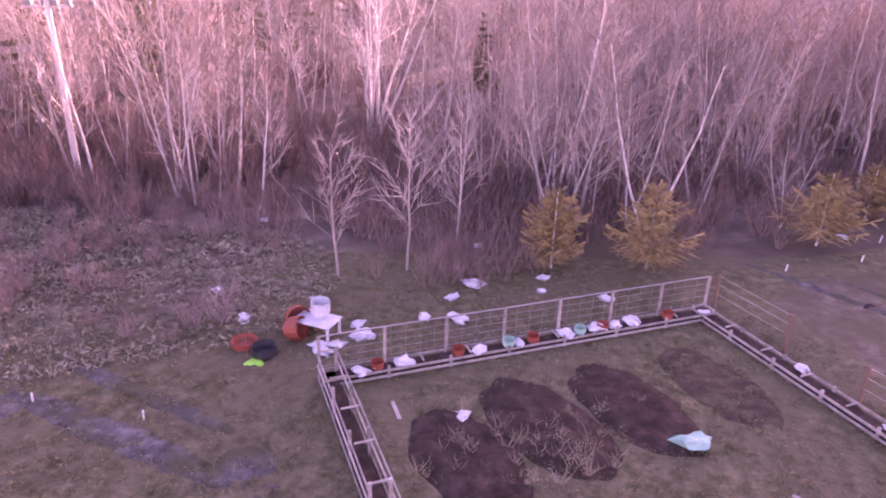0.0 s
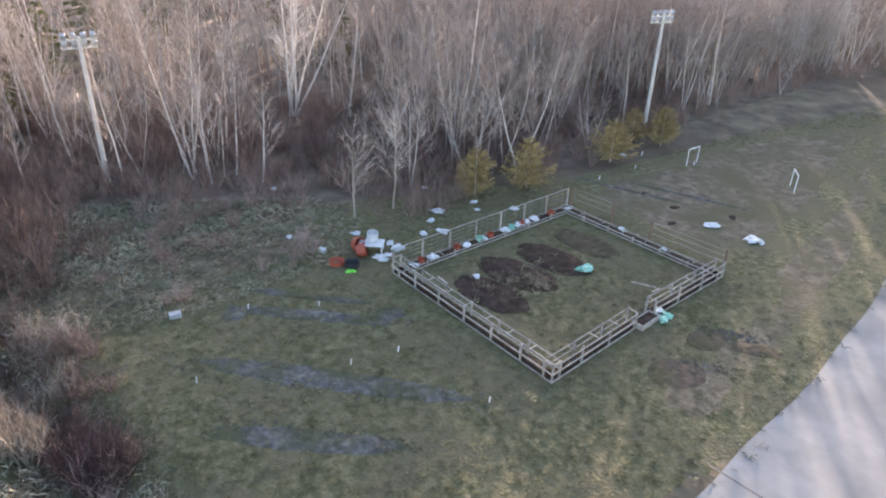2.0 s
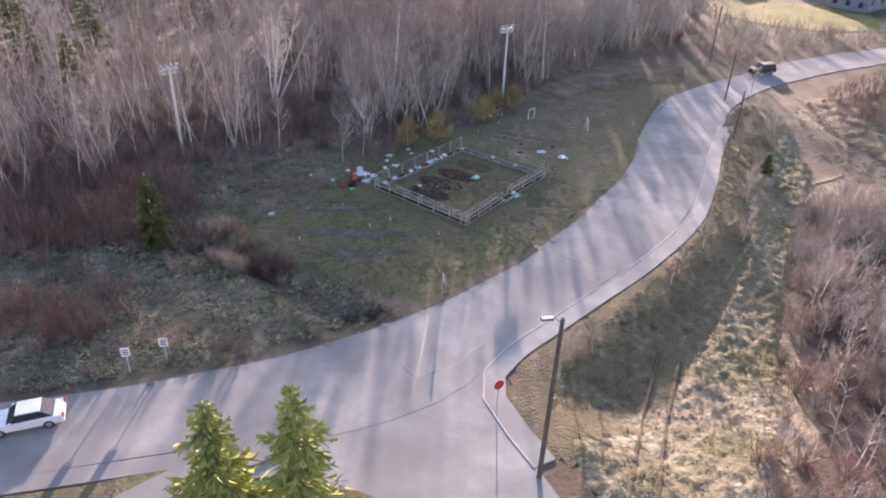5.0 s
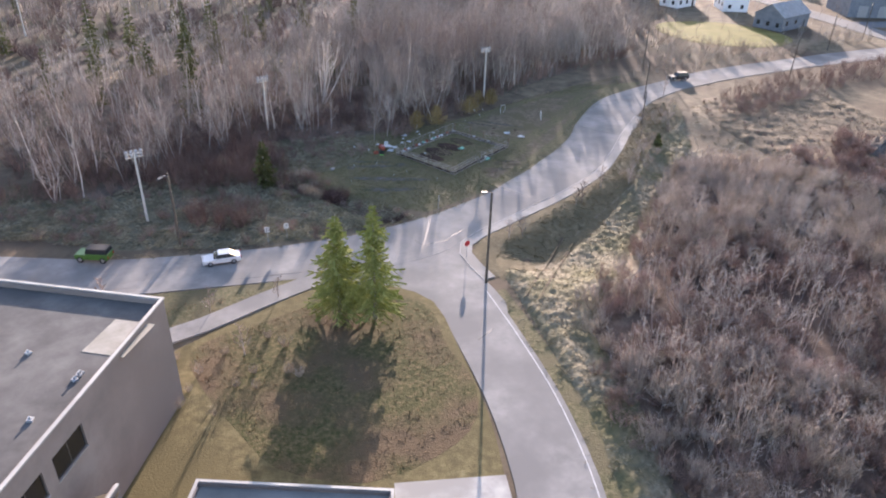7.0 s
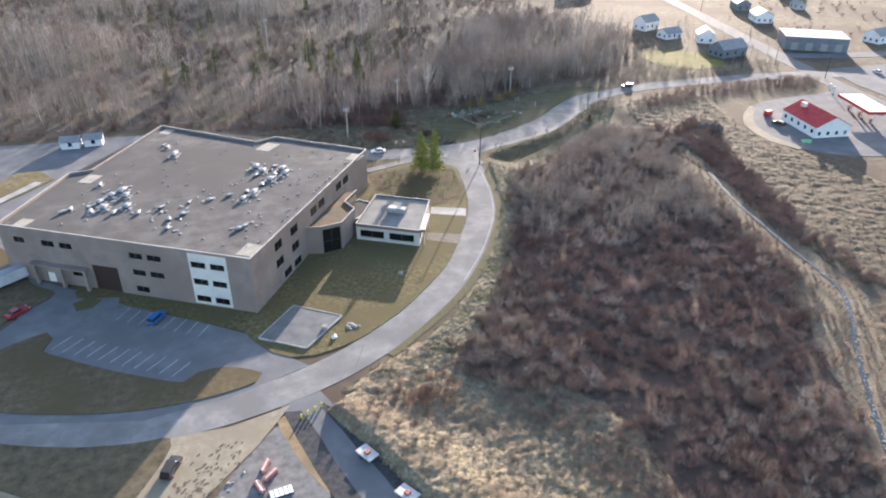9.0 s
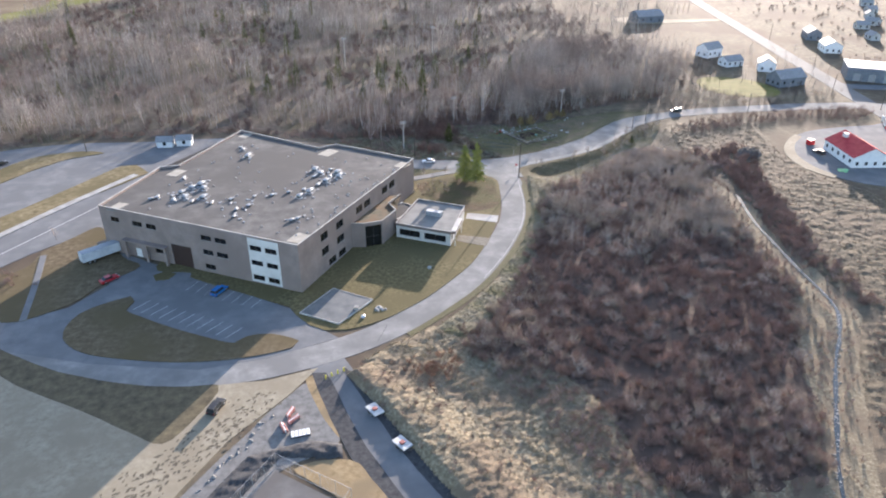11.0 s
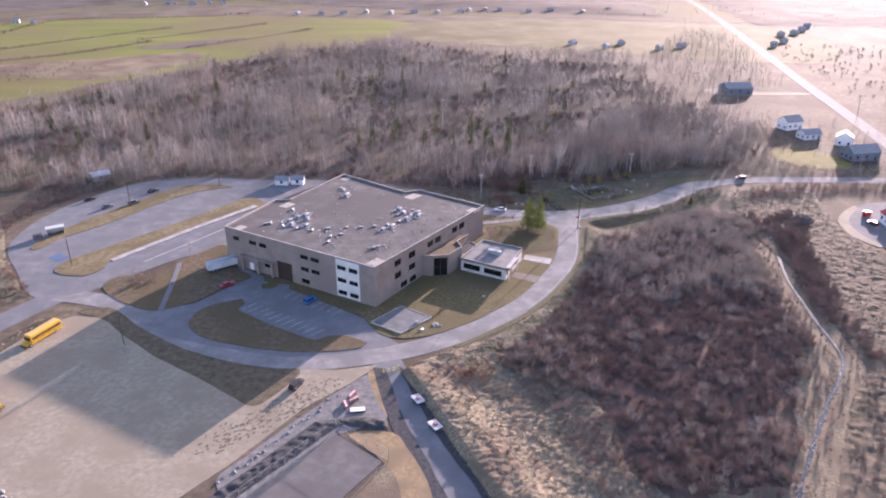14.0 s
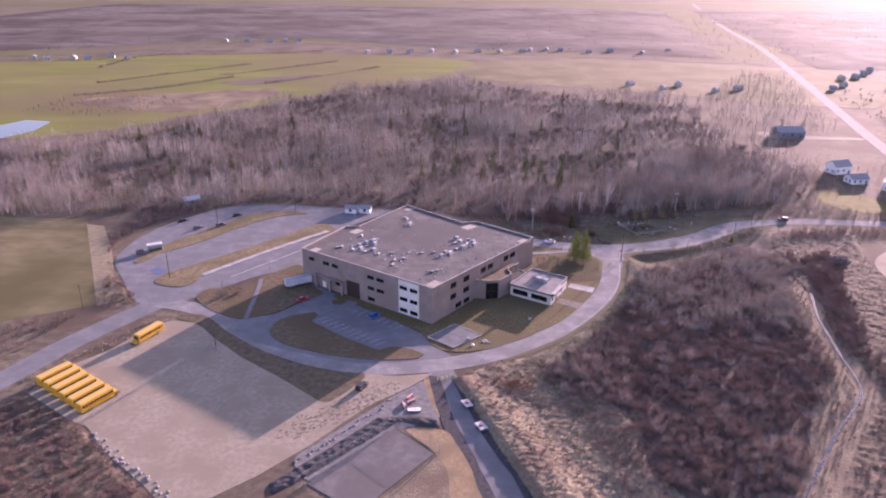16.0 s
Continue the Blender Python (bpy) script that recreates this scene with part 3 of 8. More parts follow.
sheet("gravel_lot", [(-137, -166), (-145, -160), (-156, -151), (-168, -140), (-174, -138), (-192, -127), (-190, -114), (-181, -102), (-175.5, -87), (-170, -83), (-161, -84), (-151, -93.5), (-139, -103.5), (-128, -111.5), (-117, -119.5), (-110, -124.5), (-105, -118), (-102, -110), (-92, -110.5), (-82, -109), (-88, -116), (-99, -127), (-110, -144), (-120, -156), (-128, -164)], .015, GRAVEL, .1, curved=False, ragged=1.0, label="pale rutted gravel lot")
SW_SCRUB = [(-168, -141), (-156, -152), (-137, -167), (-150, -190), (-215, -190), (-206, -140), (-193, -129)]
relief("scrub_slope", SW_SCRUB, 1.0, scrub_wave, mat("scrub_straw", [(.06, .047, .034), (.125, .101, .068), (.235, .196, .132)], .7, .95, bump=.25, fine=2.6, stain=(.075, .05, .042), stain_scale=.12), .02, 2, "rough straw and brown scrub below the gravel lot")
sheet("dark_verge", [(-170, -80.5), (-162, -78), (-151, -87.5), (-140, -96.5), (-126, -104.5), (-110, -109.8), (-101.5, -110.5), (-104, -118), (-110, -125.5), (-117, -120.5), (-128, -112.5), (-139, -104.5), (-151, -94.5), (-161, -85)], .03, mat("dark_verge_grass", [(.07, .058, .04), (.12, .10, .065), (.17, .14, .085)], .5, .95, bump=.1), .1, ragged=.5, label="brown grass verge below the drive")
ribbon("access_lane", [(-80, -107), (-76, -118), (-70, -134), (-62, -158), (-54, -185), (-46, -215)], 7.5, .02, ASPHALT_LOT, label="dark asphalt access lane")
GRAVEL_SHADE = mat("gravel_and_shade", [(.04, .04, .042), (.065, .065, .067), (.09, .088, .086)], 1, .95, bump=.06)
# black sheets painted in for the shaded slopes on both sides of the lane
sheet("lane_ditch_east", [(-76.5, -109.5), (-69, -122), (-61, -138), (-54, -155), (-44, -185), (-49, -185), (-59, -155), (-66, -140), (-73.5, -120)], .034, GRAVEL_SHADE, .1, ragged=.4, label="shoulder of the lane with its shade painted black")
sheet("lane_ditch_west", [(-83, -110), (-80, -110.5), (-75.6, -128), (-68.5, -147), (-62, -165), (-66, -165), (-72.5, -146), (-78.5, -130)], .034, GRAVEL_SHADE, .1, ragged=.4, label="shoulder of the lane with its shade painted black")


def stony(x, y):
    return .45 + .3 * lumps(x, y, 1.6, 51.0) + .22 * lumps(x, y, .7, 53.0)


relief("dark_embankment", [(-84, -129), (-78, -131), (-78, -135), (-89, -133), (-98, -144), (-108, -156), (-114, -162), (-116, -158), (-104, -143), (-95, -131)], .4, stony, GRAVEL_SHADE, .05, 1.2, "dark stony embankment above the court")
sheet("sand_bank_ground", [(-84.5, -112), (-82.5, -110.5), (-80, -117), (-77.8, -125), (-79, -129.5), (-82, -122)], .03, SAND, .1, ragged=.4, label="orange sand beside the lane")
sheet("sand_slope", [(-87, -135), (-77.5, -135), (-74, -140), (-71.5, -147), (-66, -163), (-72, -166), (-76, -150), (-80, -143)], .045, SAND, .1, ragged=1.0, label="orange sand bank beside the court")
BANK_EAST = [(-68, -106), (-58, -118), (-49, -134), (-40, -154), (-34, -172)]


def bank_rise(x, y):
    """High above the lane, sloping gently away to the east."""
    d = edge_distance(x, y, BANK_EAST + BANK_EAST[::-1])
    return 1.6 * np.clip(d / 9, 0, 1) + .22 * lumps(x, y, 1.1, 41.0, 20, 1.7) + .15 * lumps(x, y, .6, 43.0)


LANE_BANK = BANK_EAST + [(-50, -172), (-57.5, -155), (-64.5, -139), (-71.5, -122), (-76.5, -112)]
relief("lane_bank", LANE_BANK, .36, bank_rise, STRAW_GROUND, .03, 1.8, "straw-covered bank rising beside the lane")
sheet("grey_yard", [(-84, -113), (-92, -121), (-106, -140), (-112, -150), (-104, -156), (-90, -136), (-79, -132), (-81, -121)], .02, mat("grey_gravel", [(.12, .115, .11), (.18, .175, .165), (.24, .23, .22)], .6, .95, bump=.06), .1, ragged=.8, label="grey gravel storage yard")
ribbon("west_pavement", [(-28.6, -10.9), (-31.2, -10.2), (-38.3, -8.4), (-46.5, -6.2), (-50.4, -5.1), (-61, -1.2), (-70, 4), (-80, 10.4)], 1.3, .06, ASPHALT_PALE, .3, 2, "pale concrete pavement along the road", "pavement")
relief("road_bank", PAVE + [(-9.6, -25), (0, -19.6), (10, -15), (20, -10.5), (32, -3), (44, 6), (54, 15), (60, 24)], 1.0, level, mat("bank_grass", [(.085, .071, .044), (.15, .124, .076), (.23, .192, .124)], 1.6, .95, bump=.22, fine=5, stain=(.12, .10, .06), stain_scale=.25), .03, 1.0, "rough green and brown grass bank below the road")
sheet("back_verge", [(-31.5, -10.8), (-39, -12), (-45, -14), (-56, -18.5), (-52, -24), (-66, -12), (-76, -4), (-70, 2.8), (-61, -2.4), (-50.4, -6.2), (-44, -7.8), (-38, -9.4)], .03, MEADOW, .1, ragged=.3, label="narrow grass verge between pavement and path")


def thing(name, x, y, z=0.0, turn=0.0, label="", category="", group="", kind=""):
    ob = new(name)
    ob.matrix_basis = pose(x, y, z, 0, 0, turn)
    return tagged(ob, label, category, group, kind)


# ---- school ----
BRICK = mat("brown_brick", [(.205, .168, .153), (.255, .211, .192), (.30, .252, .231)], .25, .85, bump=.01, fine=18, stain=(.225, .183, .166), stain_scale=.08)
PANEL = mat("pale_panel", [(.52, .52, .50), (.60, .60, .58), (.66, .66, .64)], .3, .6)
CAP = mat("metal_coping", [(.32, .31, .288), (.40, .388, .364), (.47, .457, .43)], .4, .5, metal=.1)
ROOFING = mat("roof_gravel", [(.075, .073, .072), (.112, .109, .106), (.16, .156, .15)], .22, .95, bump=.03, fine=10, stain=(.09, .087, .085), stain_scale=.05)
ROOF_PATCH = mat("roof_patch", [(.25, .24, .20), (.32, .30, .26), (.38, .36, .31)], .5, .9)
DARK_METAL = plain("dark_metal", (.05, .05, .055), .5, .4)
FRAME = plain("window_frame_dark", (.06, .055, .05), .5)
GALV = mat("galvanised", [(.24, .25, .26), (.34, .35, .36), (.44, .45, .46)], 1.2, .6, metal=.15)
glass = bpy.data.materials.new("window_glass")
glass.use_nodes = True
gb = glass.node_tree.nodes["Principled BSDF"]
gb.inputs["Base Color"].default_value = (.02, .021, .023, 1)
gb.inputs["Transmission Weight"].default_value, gb.inputs["Roughness"].default_value, gb.inputs["IOR"].default_value = .35, .08, 1.4

OS = Vector((-84.5, -79.2, 0))
school = thing("school_building", *OS, label="large brown brick three-storey school with a flat grey roof", category="building")


def wall(name, a, b, z0, z1, openings=(), material=BRICK, thick=.35, parent=school, org=OS):
    """A wall from a to b, outer face on the right hand, pierced by openings (s0, s1, z0, z1)."""
    a, b = Vector((*a, 0)), Vector((*b, 0))
    length = (b - a).length
    ss = sorted({0, length, *(v for o in openings for v in o[:2])})
    zs = sorted({z0, z1, *(v for o in openings for v in o[2:4])})
    solid = [[not any(o[0] <= s + 1e-4 and o[1] >= s1 - 1e-4 and o[2] <= z + 1e-4 and o[3] >= zz - 1e-4 for o in openings) for z, zz in zip(zs, zs[1:])] for s, s1 in zip(ss, ss[1:])]
    bm = bmesh.new()
    grid = {}

    def at(i, j, y):
        if (i, j, y) not in grid:
            grid[i, j, y] = bm.verts.new((ss[i], y, zs[j]))
        return grid[i, j, y]

    def full(i, j):
        return 0 <= i < len(ss) - 1 and 0 <= j < len(zs) - 1 and solid[i][j]

    for i in range(len(ss) - 1):
        for j in range(len(zs) - 1):
            if full(i, j):
                bm.faces.new((at(i, j, 0), at(i + 1, j, 0), at(i + 1, j + 1, 0), at(i, j + 1, 0)))
                bm.faces.new((at(i, j + 1, thick), at(i + 1, j + 1, thick), at(i + 1, j, thick), at(i, j, thick)))
                for di, dj, p, q in ((-1, 0, (i, j), (i, j + 1)), (1, 0, (i + 1, j + 1), (i + 1, j)), (0, -1, (i + 1, j), (i, j)), (0, 1, (i, j + 1), (i + 1, j + 1))):
                    if not full(i + di, j + dj):
                        bm.faces.new((at(*p, 0), at(*q, 0), at(*q, thick), at(*p, thick)))
    bmesh.ops.recalc_face_normals(bm, faces=bm.faces[:])
    ob = part(name, bm, material, parent)
    m = Matrix.Translation(a - org) @ Matrix.Rotation(math.atan2(b.y - a.y, b.x - a.x), 4, "Z")
    ob.matrix_basis = m
    return m


def window(m, s0, s1, z0, z1, parent=school, mull=1, name="window", rail=0):
    """A framed window set back in an opening of the wall whose pose is m."""
    bm = bmesh.new()
    f = .09
    box(bm, s0, .10, z0, s1, .18, z0 + f)
    box(bm, s0, .10, z1 - f, s1, .18, z1)
    box(bm, s0, .10, z0 + f, s0 + f, .18, z1 - f)
    box(bm, s1 - f, .10, z0 + f, s1, .18, z1 - f)
    for k in range(mull):
        c = s0 + (s1 - s0) * (k + 1) / (mull + 1)
        box(bm, c - f / 2, .11, z0 + f, c + f / 2, .17, z1 - f)
    for k in range(rail):
        c = z0 + (z1 - z0) * (k + 1) / (rail + 1)
        box(bm, s0 + f, .115, c - f / 2, s1 - f, .165, c + f / 2)
    w = part(name, bm, FRAME, parent)
    w.matrix_basis = m
    bm = bmesh.new()
    box(bm, s0 + f, .135, z0 + f, s1 - f, .145, z1 - f)
    part("pane", bm, glass, w)
    bm = bmesh.new()
    box(bm, s0 - .05, -.05, z0 - .07, s1 + .05, .1, z0 - .002)
    part("sill", bm, CONCRETE, w)
    return w


H = 13.1
RIM = [(-134.7, -48.5), (-84.5, -79.2), (-49.1, -25.8), (-71.6, -8.9), (-77.2, -11.6), (-102.5, 9.8), (-118.5, -21.4), (-123.6, -22.3)]
FALL = .03            # the block steps down with the ground away from its front


def fall(x, y):
    return FALL * max(0, (x + 84.5) * .522 + (y + 79.2) * .853)


SL = 58.84
rows3 = [(1.0, 2.5), (5.15, 6.6), (9.2, 10.65)]
front = [(SL - b, SL - a, z0, z1) for a, b in ((6.0, 9.2), (10.2, 13.5)) for z0, z1 in rows3]
front += [(SL - b, SL - a, *rows3[k]) for a, b, ks in ((20.3, 23.6, (1, 2)), (24.6, 27.7, (0, 1, 2))) for k in ks]
front += [(SL - b, SL - a, 9.2, 10.65) for a, b in ((41.3, 44.4), (45.6, 48.7), (52.9, 55.6))]
front += [(SL - 42.9, SL - 39.7, 2.6, 4.2)]
DOOR = (SL - 37.5, SL - 31.3, 0, 6.2)
STAFF = (SL - 49.6, SL - 47.6, 0, 2.6)
m_front = wall("wall_front", RIM[0], RIM[1], 0, H, front + [DOOR, STAFF])
for o in front:
    window(m_front, *o)
rows_side = [(1.0, 2.9), (5.1, 7.2), (9.2, 11.3)]
side = [(a - .3, c + .3, *rows_side[k]) for a, c, k in ((10.2, 12.9, 2), (17.6, 20.5, 2), (10.2, 12.9, 1), (17.6, 20.5, 1), (13.1, 16.0, 0), (18.0, 20.9, 0), (28.0, 30.8, 2), (32.4, 35.3, 2), (43.0, 45.8, 2), (47.5, 50.4, 2))]
m_side = wall("wall_side", RIM[1], RIM[2], 0, H, side)
for o in side:
    window(m_side, *o)
for k in range(2, 8):
    wall("wall_back", RIM[k], RIM[(k + 1) % 8], 0, H)
# white panel round the stair windows, with its openings
panel_open = [(a - (SL - 13.9), b - (SL - 13.9), c, d) for a, b, c, d in front[:6]]
ss = sorted({0, 8.5, *(v for o in panel_open for v in o[:2])})
for s0, s1 in zip(ss, ss[1:]):
    z = .5
    for h0, h1 in sorted((o[2], o[3]) for o in panel_open if o[0] <= s0 + 1e-4 and o[1] >= s1 - 1e-4) + [(H - .55, H - .55)]:
        if h0 > z:
            bm = bmesh.new()
            box(bm, s0 + .004, -.06, z, s1 - .004, -.003, h0)
            ob = part("white_panel", bm, PANEL, school, "pale grey panel round stacked windows")
            ob.matrix_basis = m_front @ Matrix.Translation((SL - 13.9, 0, 0))
        z = h1
# loading door, staff door and canopy
bm = bmesh.new()
box(bm, DOOR[0] + .1, .24, .05, DOOR[1] - .1, .30, 6.12)
# the red is darkened to carry the shade of the recess
door = part("loading_door", bm, plain("shaded_red_door", (.04, .022, .019), .6), school, "red panelled loading door, recess shade in its colour")
door.matrix_basis = m_front
for k in range(10):
    bm = bmesh.new()
    box(bm, DOOR[0] + .12, .20, .07 + k * .61, DOOR[1] - .12, .238, .05 + k * .61 + .57)
    part("door_panel", bm, MATS["shaded_red_door"], door)
bm = bmesh.new()
box(bm, STAFF[0] + .03, .2, .02, (STAFF[0] + STAFF[1]) / 2 - .01, .25, 2.56)
box(bm, (STAFF[0] + STAFF[1]) / 2 + .01, .2, .02, STAFF[1] - .03, .25, 2.56)
ob = part("staff_door", bm, WHITE_PAINT, school, "pale double door")
ob.matrix_basis = m_front
bm = bmesh.new()
box(bm, SL - 52, -1.6, 4.9, SL - 38.5, -.004, 5.25)
ob = part("canopy", bm, BRICK, school)
ob.matrix_basis = m_front
for s in (SL - 51.6, SL - 45, SL - 39):
    bm = bmesh.new()
    box(bm, s, -1.5, 0, s + .7, -.8, 4.89)
    ob = part("pier", bm, BRICK, school)
    ob.matrix_basis = m_front
# roof deck, coping
bm = bmesh.new()
cx, cy = sum(p[0] for p in RIM) / 8, sum(p[1] for p in RIM) / 8
inner = [(x + (cx - x) * .006, y + (cy - y) * .006) for x, y in RIM]
vs = [bm.verts.new((x - OS.x, y - OS.y, H - .45)) for x, y in inner]
fc = bm.faces.new(vs)
bmesh.ops.triangulate(bm, faces=[fc])
part("roof", bm, ROOFING, school, "flat dark grey gravel roof")
for k, (a, b) in enumerate(zip(RIM, RIM[1:] + RIM[:1])):
    a, b = Vector((*a, 0)), Vector((*b, 0))
    bm = bmesh.new()
    box(bm, -.08, -.08, H + .003 + .004 * (k % 2), (b - a).length + .08, .2, H + .12 + .004 * (k % 2))
    ob = part("coping", bm, CAP, school, "pale metal coping")
    ob.matrix_basis = Matrix.Translation(a - OS) @ Matrix.Rotation(math.atan2(b.y - a.y, b.x - a.x), 4, "Z")
for x, y, w, d, r in ((-84, -74.6, 5, 4, 56), (-53, -29.5, 4.5, 3.5, 52), (-74.5, -15.5, 6, 4, 52), (-118.5, -26.5, 5, 3.5, 60), (-130, -49, 5, 3, 60), (-101, 5, 4, 3, 60)):
    bm = bmesh.new()
    box(bm, -w / 2, -d / 2, 0, w / 2, d / 2, .03)
    ob = part("roof_patch", bm, ROOF_PATCH, school, "pale repaired roofing patch")
    ob.matrix_basis = Matrix.Translation(Vector((x, y, H - .445)) - OS) @ Matrix.Rotation(radians(r), 4, "Z")

# glazed bay on the side wall
BAY = [(-71.2, -58.4), (-67.6, -59.2), (-62.5, -58.2), (-58.0, -51.6), (-59.4, -46.8), (-55.1, -40.6)]
for k in range(5):
    a, b = Vector(BAY[k]), Vector(BAY[k + 1])
    hole = [(.35, (b - a).length - .35, .6, 7.1)] if k == 1 else []
    m = wall("bay_wall", BAY[k], BAY[k + 1], 0, 8.0, hole)
    for o in hole:
        window(m, *o, mull=1, name="bay_window", rail=1)
    bm = bmesh.new()
    box(bm, -.05, -.06, 8.003 + .004 * (k % 2), (b - a).length + .05, .18, 8.13 + .004 * (k % 2))
    ob = part("coping", bm, CAP, school, "pale metal coping")
    ob.matrix_basis = m
bm = bmesh.new()
fc = bm.faces.new([bm.verts.new((x - OS.x, y - OS.y, 7.6)) for x, y in BAY + [(-58.5, -40.6)]])
bmesh.ops.triangulate(bm, faces=[fc])
part("bay_roof", bm, mat("rusty_roof", [(.085, .08, .06), (.13, .112, .08), (.17, .14, .105)], .35, .9, stain=(.17, .11, .065), stain_scale=.25), school, "rust-stained bay roof")

for ob in school.children_recursive:
    m = ob.matrix_basis if ob.parent is school else ob.parent.matrix_basis
    for v in ob.data.vertices:
        p = m @ v.co + OS
        v.co.z -= fall(p.x, p.y)

# low link between the bay and the annex
bm = bmesh.new()
box(bm, 0, -2.6, 0, 9.6, 3.4, 3.6)
ob = part("link_block", bm, BRICK, school, "low brick link to the annex")
ob.matrix_basis = Matrix.Translation(Vector((-59.6, -49.4, 0)) - OS) @ Matrix.Rotation(radians(42), 4, "Z")
bm = bmesh.new()
for x0, y0, x1, y1 in ((-.1, -2.7, 9.7, -2.4), (-.1, 3.2, 9.7, 3.5), (-.1, -2.398, .2, 3.198), (9.4, -2.398, 9.7, 3.198)):
    box(bm, x0, y0, 3.603, x1, y1, 3.8)
ob = part("link_coping", bm, CAP, school, "pale metal coping")
ob.matrix_basis = Matrix.Translation(Vector((-59.6, -49.4, 0)) - OS) @ Matrix.Rotation(radians(42), 4, "Z")
bm = bmesh.new()
box(bm, .2, -2.4, 3.601, 9.4, 3.2, 3.64)
ob = part("link_roof", bm, ROOFING, school, "flat grey roof of the link")
ob.matrix_basis = Matrix.Translation(Vector((-59.6, -49.4, 0)) - OS) @ Matrix.Rotation(radians(42), 4, "Z")

# single-storey annex
ANNEX = [(-58.4, -54.7), (-44.8, -62.6), (-37.8, -47.7), (-50.1, -40.6)]
OA = Vector((-48, -52, 0))
annex = thing("annex", *OA, label="single-storey annex with white fascia and a flat roof", category="building")
OFFW = mat("offwhite_siding", [(.42, .41, .39), (.50, .49, .47), (.56, .55, .53)], .6, .7)
for k in range(4):
    a, b = Vector(ANNEX[k]), Vector(ANNEX[(k + 1) % 4])
    ln = (b - a).length
    hole = {0: [(.9, 6.9, 1.0, 2.9), (8.2, 14.4, 1.0, 2.9)], 1: [(1.2, 2.8, 1.0, 3.1), (5, 6.4, 0, 2.4), (9, 12, 1.2, 3.0)]}.get(k, [])
    m = wall("annex_wall", ANNEX[k], ANNEX[(k + 1) % 4], 0, 3.7, hole, OFFW, parent=annex, org=OA)
    for o in hole:
        if o[2] > 0:
            window(m, *o, parent=annex, mull=1)
        else:
            bm = bmesh.new()
            box(bm, o[0] + .05, .15, .02, o[1] - .05, .2, o[3] - .05)
            ob = part("door", bm, plain("red_door", (.35, .05, .05), .5), annex, "red entrance door")
            ob.matrix_basis = m
    bm = bmesh.new()
    box(bm, -.15 + .004 * (k % 2), -.15, 3.703, ln + .15 - .004 * (k % 2), .18, 4.45 - .004 * (k % 2))
    ob = part("fascia", bm, plain("brown_fascia", (.16, .13, .12), .6), annex, "dark brown fascia band")
    ob.matrix_basis = m
    bm = bmesh.new()
    box(bm, -.17, -.17, 4.453 + .004 * (k % 2), ln + .17, .06, 4.53 + .004 * (k % 2))
    ob = part("coping", bm, CAP, annex, "pale metal coping")
    ob.matrix_basis = m
# porch roof over the east doors, on two posts
a_, b_ = Vector((*ANNEX[1], 0)), Vector((*ANNEX[2], 0))
east_side = Matrix.Translation(a_ - OA) @ Matrix.Rotation(math.atan2(b_.y - a_.y, b_.x - a_.x), 4, "Z")
bm = bmesh.new()
box(bm, .3, -1.3, 3.75, 8.6, -.153, 4.5, bevel=.03)
part("porch_roof", bm, MATS["brown_fascia"], annex, "brown porch roof").matrix_basis = east_side
bm = bmesh.new()
box(bm, .25, -1.35, 4.503, 8.65, -.175, 4.57)
part("porch_coping", bm, CAP, annex, "pale metal coping").matrix_basis = east_side
for s_ in (.6, 8.3):
    bm = bmesh.new()
    box(bm, s_ - .1, -1.2, 0, s_ + .1, -1.0, 3.748)
    part("porch_post", bm, OFFW, annex).matrix_basis = east_side
bm = bmesh.new()
fc = bm.faces.new([bm.verts.new((x - OA.x, y - OA.y, 4.15)) for x, y in ANNEX])
part("roof", bm, mat("annex_roof", [(.17, .165, .155), (.22, .215, .20), (.26, .255, .24)], .3, .9), annex, "flat grey roof")
bm = bmesh.new()
box(bm, -2.3, -.9, 0, 2.3, .9, 1.3, bevel=.08)
ob = part("rooftop_unit", bm, GALV)
ob.matrix_basis = pose(-47.2, -51.2, 4.15, 0, 0, -32)
tagged(ob, "long pale metal air unit on the annex roof", "rooftop unit")


PADS = mat("roof_pad", [(.17, .165, .155), (.25, .243, .23), (.33, .322, .305)], 1.5, .9)


